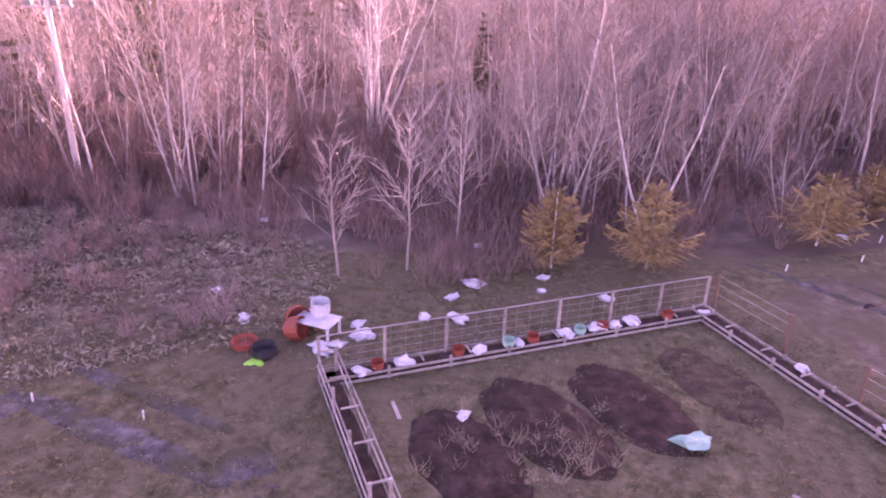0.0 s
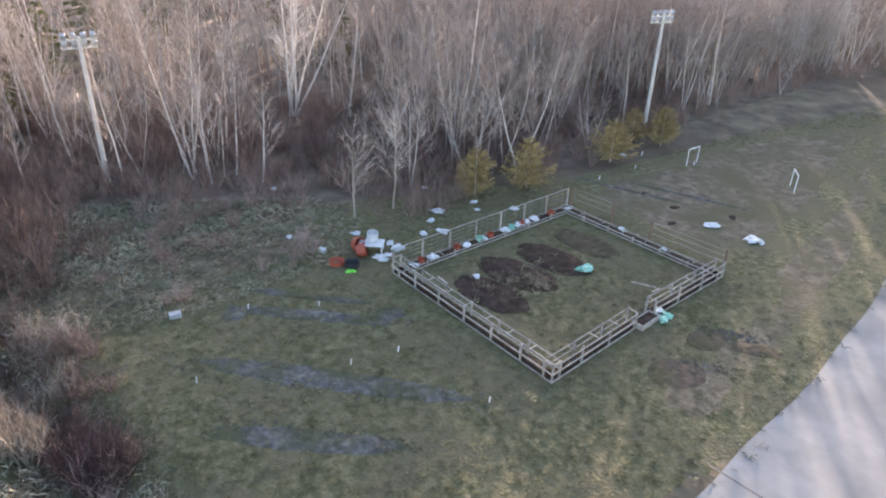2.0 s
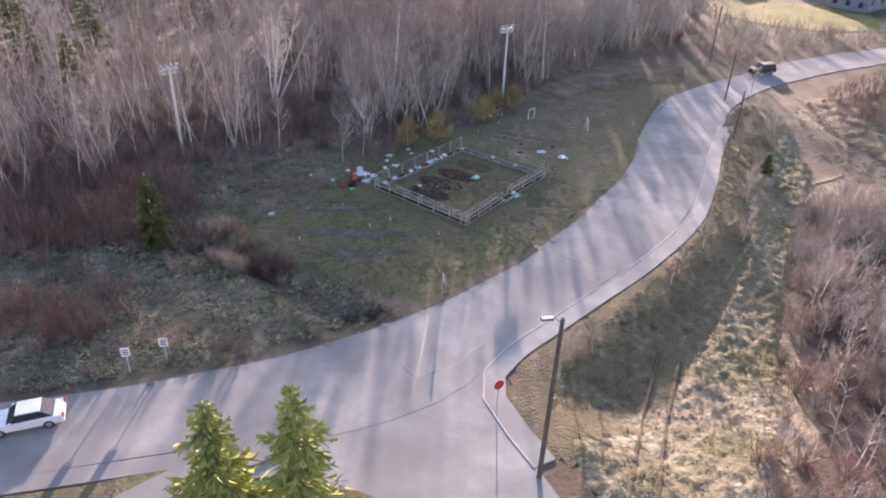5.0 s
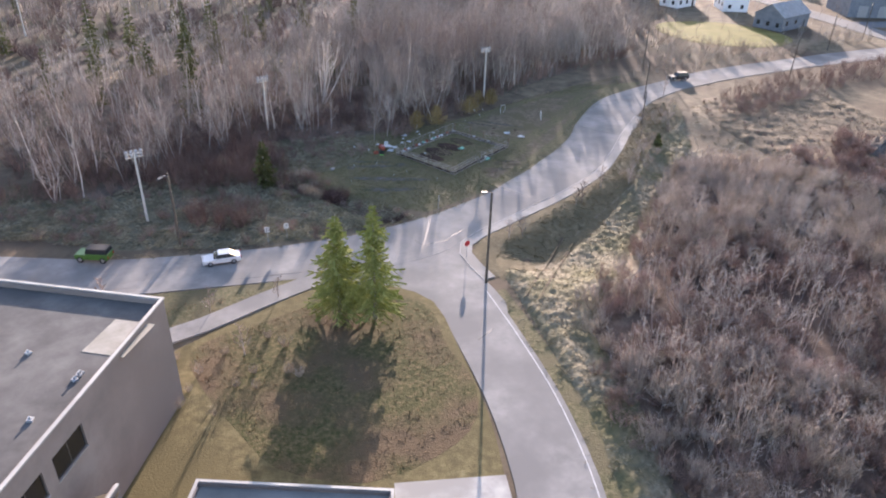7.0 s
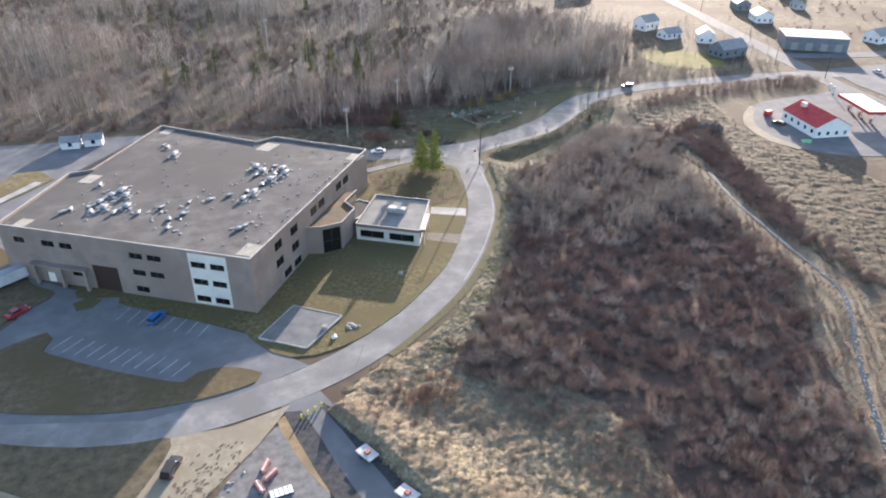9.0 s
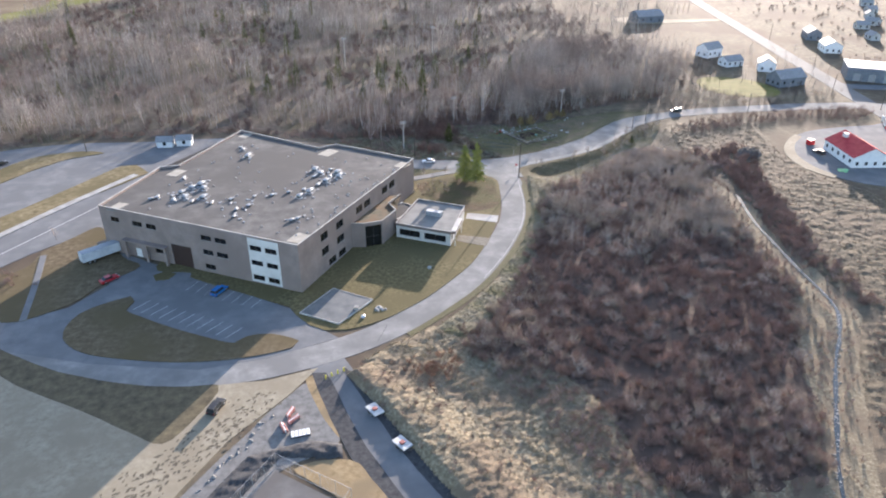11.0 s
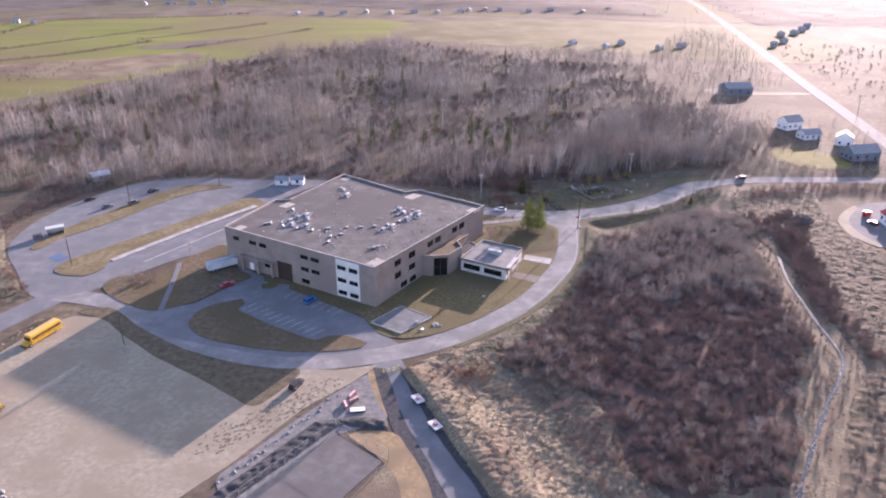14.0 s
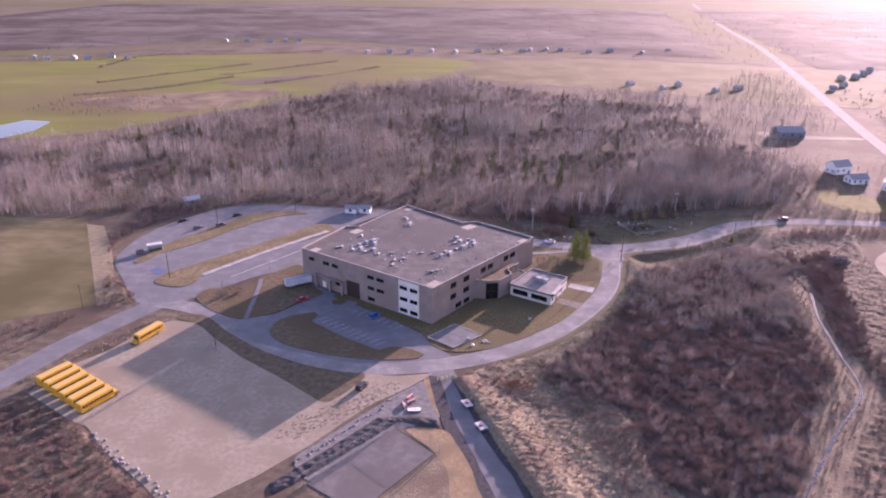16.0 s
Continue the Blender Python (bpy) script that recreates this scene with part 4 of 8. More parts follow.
def roof_unit(x, y, turn, w, d, h, base):
    u = thing("rooftop_unit", x, y, H - .45 - fall(x, y), turn, "galvanised ventilation unit with rounded cowl on the school roof", "rooftop unit", "units on the roof")
    bm = bmesh.new()
    box(bm, -w * .42, -d * .42, 0, w * .42, d * .42, base)
    part("curb", bm, DARK_METAL, u)
    bm = bmesh.new()
    box(bm, -w / 2, -d / 2, base + .002, w / 2, d / 2, base + h * .55, bevel=.08)
    part("casing", bm, GALV, u)
    bm = bmesh.new()
    bmesh.ops.create_uvsphere(bm, u_segments=10, v_segments=6, radius=1)
    bmesh.ops.transform(bm, matrix=Matrix.Translation((0, 0, base + h * .55)) @ Matrix.Diagonal((w * .47, d * .45, h * .22, 1)), verts=bm.verts[:])
    bmesh.ops.delete(bm, geom=[v for v in bm.verts if v.co.z < base + h * .55 - .01], context="VERTS")
    part("cowl", bm, GALV, u, smooth=True)
    bm = bmesh.new()
    box(bm, w / 2 + .003, -d * .2, base, w / 2 + .9, d * .2, base + h * .3, bevel=.04)
    part("duct", bm, GALV, u)
    if w > 1.45:
        bm = bmesh.new()
        box(bm, -w * .95, -d * .9, 0, w * .9, d * 1.0, .05)
        part("pad", bm, PADS, u, "pale gravel pad")
        bm = bmesh.new()
        tube(bm, [(-w * .5, d * .3, base * .6), (-w * 1.0, d * .5, base * .6), (-w * 1.0, d * .5, .05)], [.09, .09, .09], 6)
        part("pipe", bm, GALV, u)
        bm = bmesh.new()
        box(bm, -w * .8, -d * 1.1, .052, -w * .35, -d * .75, .45, bevel=.03)
        part("control_box", bm, GALV, u)
    return u


rng = random.Random(5)
BIG = [(-110.4, -37), (-109.5, -40.3), (-113.7, -45.7), (-114.9, -42.4), (-108.9, -46.3), (-112.6, -38.9), (-98.9, -15.5), (-79, -30.2), (-77.5, -33.2), (-76.2, -39.3), (-72.6, -33.1), (-72.2, -36.2), (-80.8, -46.4), (-83.7, -49.5)]
SMALL = [(-85.8, -64.6), (-84.3, -63.6), (-106.3, -50.5), (-101.6, -49), (-95.6, -47.8), (-91, -47.4), (-99.8, -55.7), (-100.1, -60.2), (-96.8, -53.8), (-120.8, -44.4), (-122.3, -45.6), (-115.8, -31.6), (-101.8, -7.2), (-116.4, -47), (-74.6, -31), (-75, -36.4), (-79.6, -36), (-82.5, -45.2), (-86.7, -46.4), (-78.6, -42), (-111.5, -49), (-100.8, -9)]
for x, y in BIG:
    roof_unit(x, y, 58 + rng.uniform(-8, 8), rng.uniform(1.5, 2.4), rng.uniform(1.2, 1.6), rng.uniform(.8, 1.05), rng.uniform(.22, .36))
for x, y in SMALL:
    roof_unit(x, y, 58 + rng.uniform(-30, 30), rng.uniform(.8, 1.5), rng.uniform(.7, 1.0), rng.uniform(.4, .7), rng.uniform(.18, .3))
# low fittings strewn round the units
slab_mesh = None
for i in range(84):
    x, y = (BIG + SMALL[:10])[i % 24]
    x, y = x + rng.gauss(0, 1.7), y + rng.gauss(0, 1.7)
    m = pose(x, y, H - .44 - fall(x, y), 0, 0, rng.uniform(0, 180)) @ Matrix.Diagonal((rng.uniform(.6, 1.5), rng.uniform(.6, 1.2), rng.uniform(.6, 1.6), 1))
    if slab_mesh is None:
        bm = bmesh.new()
        box(bm, -.4, -.25, 0, .4, .25, .16, bevel=.03)
        ob = part("roof_fitting", bm, GALV)
        slab_mesh = ob.data
    else:
        ob = new("roof_fitting", slab_mesh)
    ob.matrix_basis = m
    tagged(ob, "low pale metal fitting beside the rooftop units", "roof fitting", "fittings on the roof")
# small roof vents along the edges and over the deck
vent_mesh = None
for i in range(96):
    a, b = rng.random(), rng.random()
    p = Vector((-84.5, -79.2)) + (Vector((-49.3, -26.8)) - Vector((-84.5, -79.2))) * (.05 + .9 * a) + (Vector((-134.7, -48.5)) - Vector((-84.5, -79.2))) * (.04 + .9 * b if i > 16 else .035)
    if vent_mesh is None:
        bm = bmesh.new()
        box(bm, -.2, -.2, 0, .2, .2, .16)
        tube(bm, [(0, 0, .16), (0, 0, .36)], [.09, .09], 8)
        ob = part("roof_vent", bm, GALV)
        vent_mesh = ob.data
    else:
        ob = new("roof_vent", vent_mesh)
    ob.matrix_basis = pose(p.x, p.y, H - .45 - fall(p.x, p.y), 0, 0, rng.uniform(0, 90))
    tagged(ob, "small metal vent on the flat roof", "roof vent", "vents on the roof")

# lawns, kerbed island and the sunken pad
sheet("school_lawn", [(-48, -18), (-40, -15.5), (-33, -13.4), (-28, -14.5), (-23.8, -16.8), (-21, -21.6), (-22.2, -29), (-24.5, -39.2), (-27.4, -47.1), (-32.7, -58.8), (-41.2, -72.6), (-53.4, -84.9), (-59.4, -89.5), (-67, -94.1), (-75.2, -96.3), (-80, -95.6), (-83, -93.2), (-86.2, -88.2), (-87.6, -84.8), (-99, -76.6), (-111.5, -67.2), (-112, -64.6), (-121, -60), (-105, -40), (-62, -25)], .10, LAWN, .2, step=2.5, label="winter lawn round the school, green and straw yellow")
UNDER_SPRUCES = [(-47.5, -19.5), (-38, -17.2), (-31, -15.4), (-25.4, -17.6), (-22.2, -22), (-23.4, -30), (-25.6, -40), (-35.6, -43), (-44, -38), (-46.6, -27)]
LITTER = mat("littered_lawn", [(.035, .042, .016), (.085, .078, .034), (.18, .135, .075)], 2.6, .95, bump=.2, fine=6, stain=(.115, .082, .05), stain_scale=.16)
sheet("littered_lawn", UNDER_SPRUCES, .108, LITTER, .1, ragged=.8, label="lawn strewn with dead leaves under the spruces")
sheet("annex_path", [(-35.8, -43.6), (-27.2, -46.9), (-28.8, -51.2), (-37.2, -47)], .125, CONCRETE, .1, curved=False, label="pale concrete path to the annex", category="path")
sheet("lower_path", [(-41.3, -56.2), (-33, -60), (-35.2, -64.4), (-42.7, -59.6)], .125, mat("earth_path", [(.15, .132, .105), (.20, .178, .142), (.25, .222, .18)], .8, .95), .1, curved=False, ragged=.6, label="worn earth path to the annex door", category="path")
ribbon("footpath", [(-26, -10.6), (-31.4, -11.5), (-39.1, -13.3), (-45.1, -15), (-50.3, -15.7), (-58, -19)], 2.7, .19, ASPHALT_PALE, .2, label="pale footpath behind the school", category="path")
ISLAND = [(-85.6, -98.6), (-91.5, -95), (-96.6, -94.9), (-99.4, -97), (-106, -93.4), (-113.7, -88.4), (-120, -83.6), (-124.6, -79.6), (-123.4, -76), (-124.6, -73.6), (-132.5, -77.2), (-135.9, -81.6), (-136, -88.5), (-130.7, -94.6), (-121.5, -98.6), (-109.1, -101.9), (-97.2, -102.6), (-87, -100.9)]
# darker copy of dry grass, with the shade of these lawns in its colour
DRY_SHADE = mat("shaded_dry_lawn", [(.088, .066, .041), (.135, .104, .064), (.185, .146, .094)], .7, .95, bump=.1, fine=6, stain=(.115, .09, .05), stain_scale=.07)
sheet("lot_island", ISLAND, .16, DRY_SHADE, .3, label="kidney-shaped grass island in the car park")
sheet("west_lawn", [(-169, -66), (-167.5, -58.5), (-161, -57.5), (-155.5, -57), (-152.5, -53), (-152, -48), (-146, -40), (-141, -34), (-137, -39), (-130.5, -53), (-125, -59), (-132, -66), (-138, -74.5), (-148, -80), (-158, -76)], .12, DRY_SHADE, .3, ragged=.3, label="shaded grass beside the school")
ribbon("lawn_path", [(-146.6, -80), (-148.5, -64), (-150.8, -49)], 1.5, .24, ASPHALT_LOT, .2, label="narrow concrete path across the grass", category="path")
DRY = mat("dry_lawn", [(.12, .093, .05), (.19, .152, .085), (.27, .217, .13)], .6, .95, bump=.1, fine=5, stain=(.14, .115, .06), stain_scale=.08)
sheet("upper_island", [(-199, -28), (-203, -38), (-206, -32), (-199, -14), (-188, 6), (-176, 24), (-164, 28.5), (-152, 26), (-165, 20), (-176, 6), (-188, -14)], .15, DRY, .3, step=3, ragged=.8, label="tan grass strip between parking rows")
sheet("lower_island", [(-186, -56.5), (-190, -52), (-187, -44), (-180, -36), (-161, -12), (-143, 12), (-136, 9), (-133.5, 4.5), (-152, -17), (-174, -44.5), (-174, -52), (-178, -57.5)], .15, DRY, .3, step=3, ragged=.5, label="tan grass strip with a pale concrete walk")
ribbon("bus_walk", [(-174, -46.5), (-156, -21), (-137, 3.5)], 2.4, .22, CONCRETE, .4, label="pale concrete walk along the bus lane", category="pavement")
BLUE_BAY = mat("blue_bay_paint", [(.06, .12, .24), (.10, .17, .30)], 1.5, .8)
for x, y in ((-195, -44.6), (-192.4, -46.8)):
    a = Vector((x, y))
    ribbon("blue_bay", [a, a + Vector((2.4, 3.2))], 2.0, .09, BLUE_BAY, .006, 2, "blue painted parking bay by the entrance", "line")
sheet("oval_island", [(-121, -64.5), (-118.5, -63), (-115.5, -64.5), (-117, -67), (-120, -67.2)], .16, LAWN, .3, label="small oval grass island before the school")
# pad concrete is darker and bluer: the shade lying on it is painted in
sheet("concrete_pad", [(-68.2, -85.6), (-77.1, -79), (-85.2, -88.1), (-76.7, -94.1)], .35, mat("shaded_pad_concrete", [(.115, .122, .124), (.155, .16, .16), (.20, .202, .196)], .3, .85), .4, curved=False, label="concrete pad with a raised rim, bluish shade in its grey", category="slab")
for a, b in (((-68.2, -85.6), (-77.1, -79)), ((-77.1, -79), (-85.2, -88.1)), ((-85.2, -88.1), (-76.7, -94.1)), ((-76.7, -94.1), (-68.2, -85.6))):
    ribbon("pad_rim", [a, b], .25, .46, CONCRETE, .5, label="low concrete rim of the pad", category="kerb")

# ---- woods ----
nr = np.random.RandomState(11)
mid_kinds, far_kinds = [], []
for k in range(10):
    tr, cr = bare_tree(100 + k, 8.5 + (k % 4), 12, 8, .10, stems=(1, 1, 1, 2, 1)[k % 5], low=.2, spread=.36, sides=3, twig_w=.05, segs=4, light=True)
    mid_kinds.append(joined(tr, cr))
for k in range(10):
    tr, cr = bare_tree(130 + k, 8.5 + (k % 4), 7, 5, .12, stems=1, low=.2, spread=.36, sides=3, twig_w=.14, segs=3, light=True)
    far_kinds.append(joined(tr, cr))
X = nr.uniform(-420, 105, 60000)
Y = nr.uniform(5, 430, 60000)
keep = inside(X, Y, WOODS)
X, Y = X[keep], Y[keep]
# stands of pale trees alternate with low dark brush
stand = lumps(X, Y, 34, 3.0, 20, 1.8) + .5 * lumps(X, Y, 11, 5.0)
near = (X > -62) & (X < 75) & (Y < 62)
clear = (np.abs(X + 8.6) < 3.4) & (Y < 54)       # open ground before the birch clump
thin = near & ~clear & (nr.rand(len(X)) < np.clip(.4 + 1.7 * lumps(X, Y, 7, 15.0), .1, 1))
NX, NY = X[thin], Y[thin]
chance = np.clip(.36 + 1.9 * stand, .04, 1)
pick = ~near & (nr.rand(len(X)) < chance)
FX, FY, FS = X[pick][:8600], Y[pick][:8600], stand[pick][:8600]
mid = FY < 130
for name, kindset, x, y, s in (("woods", mid_kinds, np.concatenate([NX[290:780], FX[mid]]), np.concatenate([NY[290:780], FY[mid]]), np.concatenate([np.zeros(min(490, len(NX) - 290)), FS[mid]])), ("deep_woods", far_kinds, FX[~mid], FY[~mid], FS[~mid])):
    size = nr.uniform(.6, 1.05, len(x)) * (1 + .5 * np.clip(s, -.6, .6))
    v, t = scatter(kindset, x, y, size, nr.uniform(0, 6.28, len(x)))
    tagged(new(name, mesh_from(name, v, t, WOOD_FAR)), "dense bare grey-brown winter woods", "woods", kind="stuff")
brush = [shrub(320 + k, 16, 3.0, 2.2, .13, 3) for k in range(6)]
low = ~near & (stand < .05)
BX, BY = X[low][:2700], Y[low][:2700]
v, t = scatter(brush, BX, BY, nr.uniform(.6, 1.5, len(BX)), nr.uniform(0, 6.28, len(BX)))
tagged(new("forest_brush", mesh_from("forest_brush", v, t, FOREST_TWIG)), "low dark reddish-brown brush between the stands", "undergrowth", kind="stuff")

kinds = []
for k in range(8):
    tr, cr = bare_tree(200 + k, 8.5 + k * .6, 16, 11, .11, stems=(1, 2, 3, 1, 2, 1, 1, 4)[k], low=.26, spread=.36, sides=5, twig_w=.032)
    kinds.append((mesh_from("trunk", *tr, BARK_PALE), mesh_from("crown", *cr, TWIG_GREY)))
for i in range(min(290, len(NX))):
    k = int(nr.randint(0, 8))
    tree = thing("bare_tree", NX[i], NY[i], 0, nr.uniform(0, 360), "leafless pale-barked tree at the edge of the woods", "tree", "trees of the woods")
    tree.scale = [nr.uniform(.5, 1.2)] * 3
    share("trunk", kinds[k][0], tree, Matrix())
    share("crown", kinds[k][1], tree, Matrix())
# a closer stand north-east of the garden
ex, ey = nr.uniform(0, 106, 6000), nr.uniform(38, 170, 6000)
ok = inside(ex, ey, [(6, 44), (34, 47), (52, 53), (72, 57), (92, 69), (103, 92), (99, 160), (40, 150), (0, 70)])
ex, ey = ex[ok][:700], ey[ok][:700]
v, t = scatter(mid_kinds, ex, ey, nr.uniform(.7, 1.15, len(ex)), nr.uniform(0, 6.28, len(ex)))
tagged(new("sunward_woods", mesh_from("sunward_woods", v, t, WOOD_FAR)), "close stand of bare trees beyond the garden", "woods", kind="stuff")
# extra taller trees, added sunward to keep direct sun off the garden
ex, ey = nr.uniform(0, 72, 3000), nr.uniform(40, 78, 3000)
ok = inside(ex, ey, [(4, 41), (34, 47), (60, 55), (70, 75), (20, 76), (0, 60)])
ex, ey = ex[ok][:380], ey[ok][:380]
v, t = scatter(mid_kinds, ex, ey, nr.uniform(.9, 1.35, len(ex)), nr.uniform(0, 6.28, len(ex)))
tagged(new("tall_stand", mesh_from("tall_stand", v, t, WOOD_FAR)), "taller stand of bare trees added to shade the garden", "woods", kind="stuff")
# undergrowth between the trunks
under = [shrub(300 + k, 16, 2.4, 1.3, .036, 3) for k in range(6)]
ux, uy = nr.uniform(-75, 80, 5200), nr.uniform(14, 75, 5200)
ok = inside(ux, uy, WOODS)
ux, uy = ux[ok][:1700], uy[ok][:1700]
along = smooth_line(WOODS[2:20], 1.2)
ux = np.concatenate([ux, [q.x + nr.normal(0, 1.2) for q in along for _ in range(3)]])
uy = np.concatenate([uy, [q.y + 2 + nr.normal(0, 1.6) for q in along for _ in range(3)]])
v, t = scatter(under, ux, uy, nr.uniform(.4, 1.05, len(ux)), nr.uniform(0, 6.28, len(ux)))
tagged(new("undergrowth", mesh_from("undergrowth", v, t, TWIG_DARK)), "tangled reddish-brown undergrowth in the woods", "undergrowth", kind="stuff")

con_kinds = []
for k in range(4):
    tr, cr = conifer(400 + k, 7 + k, 1.6 + .2 * k, 14, 7, .16)
    con_kinds.append((mesh_from("trunk", *tr, BARK_PALE), mesh_from("crown", *cr, NEEDLES)))
cx_, cy_ = nr.uniform(-330, 60, 1500), nr.uniform(66, 330, 1500)
ok = inside(cx_, cy_, WOODS)
for x, y in list(zip(cx_[ok], cy_[ok]))[:75]:
    k = int(nr.randint(0, 4))
    tree = thing("conifer", x, y, 0, nr.uniform(0, 360), "dark green conifer among bare trees", "tree", "conifers in the woods")
    tree.scale = [nr.uniform(.8, 1.3)] * 3
    share("trunk", con_kinds[k][0], tree, Matrix())
    share("crown", con_kinds[k][1], tree, Matrix())

for x, y in ((-31, 65), (-33, 52), (-29, 80), (-46.6, 88), (-37.3, 78), (-28, 86), (-48.3, 63), (-21.5, 84), (-64.5, 111), (-46, 104), (2.7, 99), (14, 91), (-9, 108), (-39, 85), (-70, 74), (-84, 96), (-56, 72), (-20, 98), (24, 104), (-96, 80)):
    k = int(nr.randint(0, 4))
    tree = thing("conifer", x, y, 0, nr.uniform(0, 360), "olive green conifer among bare trees", "tree", "conifers in the woods")
    tree.scale = [nr.uniform(1.1, 1.5)] * 3
    share("trunk", con_kinds[k][0], tree, Matrix())
    share("crown", con_kinds[k][1], tree, Matrix())

# ---- thicket east of the drive ----
red = [shrub(500 + k, 30, 2.0, 1.5, .05, 3) for k in range(6)]
tan = [shrub(520 + k, 30, 2.4, 1.4, .05, 3) for k in range(6)]
ball = [shrub(560 + k, 46, 2.2, 2.3, .045, 4) for k in range(4)]
sx, sy = nr.uniform(-55, 52, 16000), nr.uniform(-160, 0, 16000)
ok = inside(sx, sy, THICKET)
sx, sy = sx[ok], sy[ok]
rise = np.maximum(hummock(sx, sy), 0) * np.clip(edge_distance(sx, sy, THICKET) / 5, 0, 1)
tone = .7 * lumps(sx, sy, 26, 9.0) + .45 * lumps(sx, sy, 5, 2.0) + nr.normal(0, .2, len(sx)) - .36 * np.clip((-55 - sy) / 25, 0, 1) + .28 * np.clip((sy + 62) / 30, 0, 1)  # russet kinds take over southward
bare = lumps(sx, sy, 8, 12.0) > .28
sx, sy = sx + nr.normal(0, 1.1, len(sx)), sy + nr.normal(0, 1.1, len(sy))
for name, kindset, pickm, material, words in (("russet_shrubs", red, tone < -.18, TWIG_DARK, "dense dark russet leafless shrubs"), ("red_shrubs", red, (tone >= -.18) & (tone < .1), TWIG_RED, "dense reddish-brown leafless shrubs"), ("tan_shrubs", tan, (tone >= .1) & (tone < .36), TWIG_TAN, "pale tan leafless shrubs"), ("ash_shrubs", tan, tone >= .36, TWIG_ASH, "pale ash-grey leafless shrubs")):
    pickm = pickm & ~bare
    x, y, z = sx[pickm][:1650], sy[pickm][:1650], rise[pickm][:1650]
    v, t = scatter(kindset, x, y, nr.uniform(.5, 1.3, len(x)), nr.uniform(0, 6.28, len(x)), z)
    tagged(new(name, mesh_from(name, v, t, material)), words + " covering the hollow", "shrubs", kind="stuff")
# wide rounded bushes, paler than the rest
pick = nr.permutation(len(sx))[:110]
v, t = scatter(ball, sx[pick], sy[pick], nr.uniform(.7, 1.5, 110), nr.uniform(0, 6.28, 110), rise[pick])
tagged(new("round_bushes", mesh_from("round_bushes", v, t, TWIG_ASH)), "wide rounded pale leafless bushes in the thicket", "shrubs", kind="stuff")

# pale saplings standing in the thicket
small = [joined(*bare_tree(540 + k, 4.6, 9, 6, .05, low=.25, spread=.34, sides=3, twig_w=.045, segs=4, light=True)) for k in range(5)]
tx, ty = nr.uniform(-30, 45, 5000), nr.uniform(-100, 0, 5000)
ok = inside(tx, ty, [(-8, -34), (-12, -48), (-20, -62), (-6, -76), (12, -76), (34, -70), (44, -46), (46, -14), (36, -4), (24, -11), (6, -25)])
ok &= nr.rand(len(tx)) < np.clip(.5 + 1.4 * lumps(tx, ty, 12, 21.0), .08, 1)
tx, ty = tx[ok][:1400], ty[ok][:1400]
tz = np.maximum(hummock(tx, ty), 0) * np.clip(edge_distance(tx, ty, THICKET) / 5, 0, 1)
v, t = scatter(small, tx, ty, nr.uniform(.65, 1.35, len(tx)), nr.uniform(0, 6.28, len(tx)), tz)
tagged(new("thicket_saplings", mesh_from("thicket_saplings", v, t, TWIG_ASH)), "thin pale leafless saplings in the thicket", "saplings", kind="stuff")


# ---- grasses ----
def tussock(seed, blades, h, spread, w):
    g = Growth(seed)
    r = g.r
    for _ in range(blades):
        a = r.uniform(0, 6.283)
        p = Vector((math.cos(a), math.sin(a), 0)) * r.uniform(0, .2) * spread
        m = p + Vector((math.cos(a) * spread * .5, math.sin(a) * spread * .5, h * r.uniform(.5, 1)))
        e = m + Vector((math.cos(a) * spread * .6, math.sin(a) * spread * .6, -h * r.uniform(.1, .6)))
        g.blade(p, m, w)
        g.blade(m + Vector((0, 0, -.03)), e, w)
    return g.arrays()


def grow(name, kinds, box_, polys, count, sizes, material, label, category, away=(), lift=None):
    x0, y0, x1, y1 = box_
    x, y = nr.uniform(x0, x1, count * 6), nr.uniform(y0, y1, count * 6)
    ok = np.zeros(len(x), bool)
    for p in polys:
        ok |= inside(x, y, p)
    for p in away:
        ok &= ~inside(x, y, p)
    x, y = x[ok][:count], y[ok][:count]
    z = 0.0
    if lift:
        z = np.clip(edge_distance(x, y, lift[1]) / lift[2], 0, 1) * np.maximum(lift[0](x, y), 0) * inside(x, y, lift[1]) - .03
    v, t = scatter(kinds, x, y, nr.uniform(*sizes, len(x)), nr.uniform(0, 6.28, len(x)), z)
    return tagged(new(name, mesh_from(name, v, t, material)), label, category, kind="stuff")


reeds = [tussock(700 + k, 9, .34, .8, .12) for k in range(6)]
tufts = [tussock(720 + k, 8, .32, .4, .07) for k in range(6)]
grow("dead_reeds", reeds, (-80, -35, 60, 20), [REEDS], 4200, (.22, .55), STRAW, "pale flattened reed tussocks beside the drive", "reeds", lift=(lodged, REEDS, 1.2))
grow("straw_tussocks", reeds, (-75, -172, -20, -100), [SOUTH_STRAW], 2200, (.35, .9), STRAW, "pale straw tussocks on rough ground", "reeds", away=[LANE_BANK], lift=(straw_wave, SOUTH_STRAW, 1.5))
grow("drive_reeds", reeds, (-62, -106, -8, -30), [REEDS], 900, (.35, .8), STRAW, "pale reed tussocks beside the drive", "reeds", lift=(lodged, REEDS, 1.2))
grow("bank_straw", reeds, (-78, -173, -30, -104), [LANE_BANK], 900, (.35, .9), STRAW, "pale straw tussocks on the bank", "reeds", lift=(bank_rise, LANE_BANK, 1.8))
grow("bank_shrubs", red, (-78, -173, -30, -104), [LANE_BANK], 170, (.2, .6), TWIG_RED, "low rust-brown shrubs on the bank", "shrubs", lift=(bank_rise, LANE_BANK, 1.8))
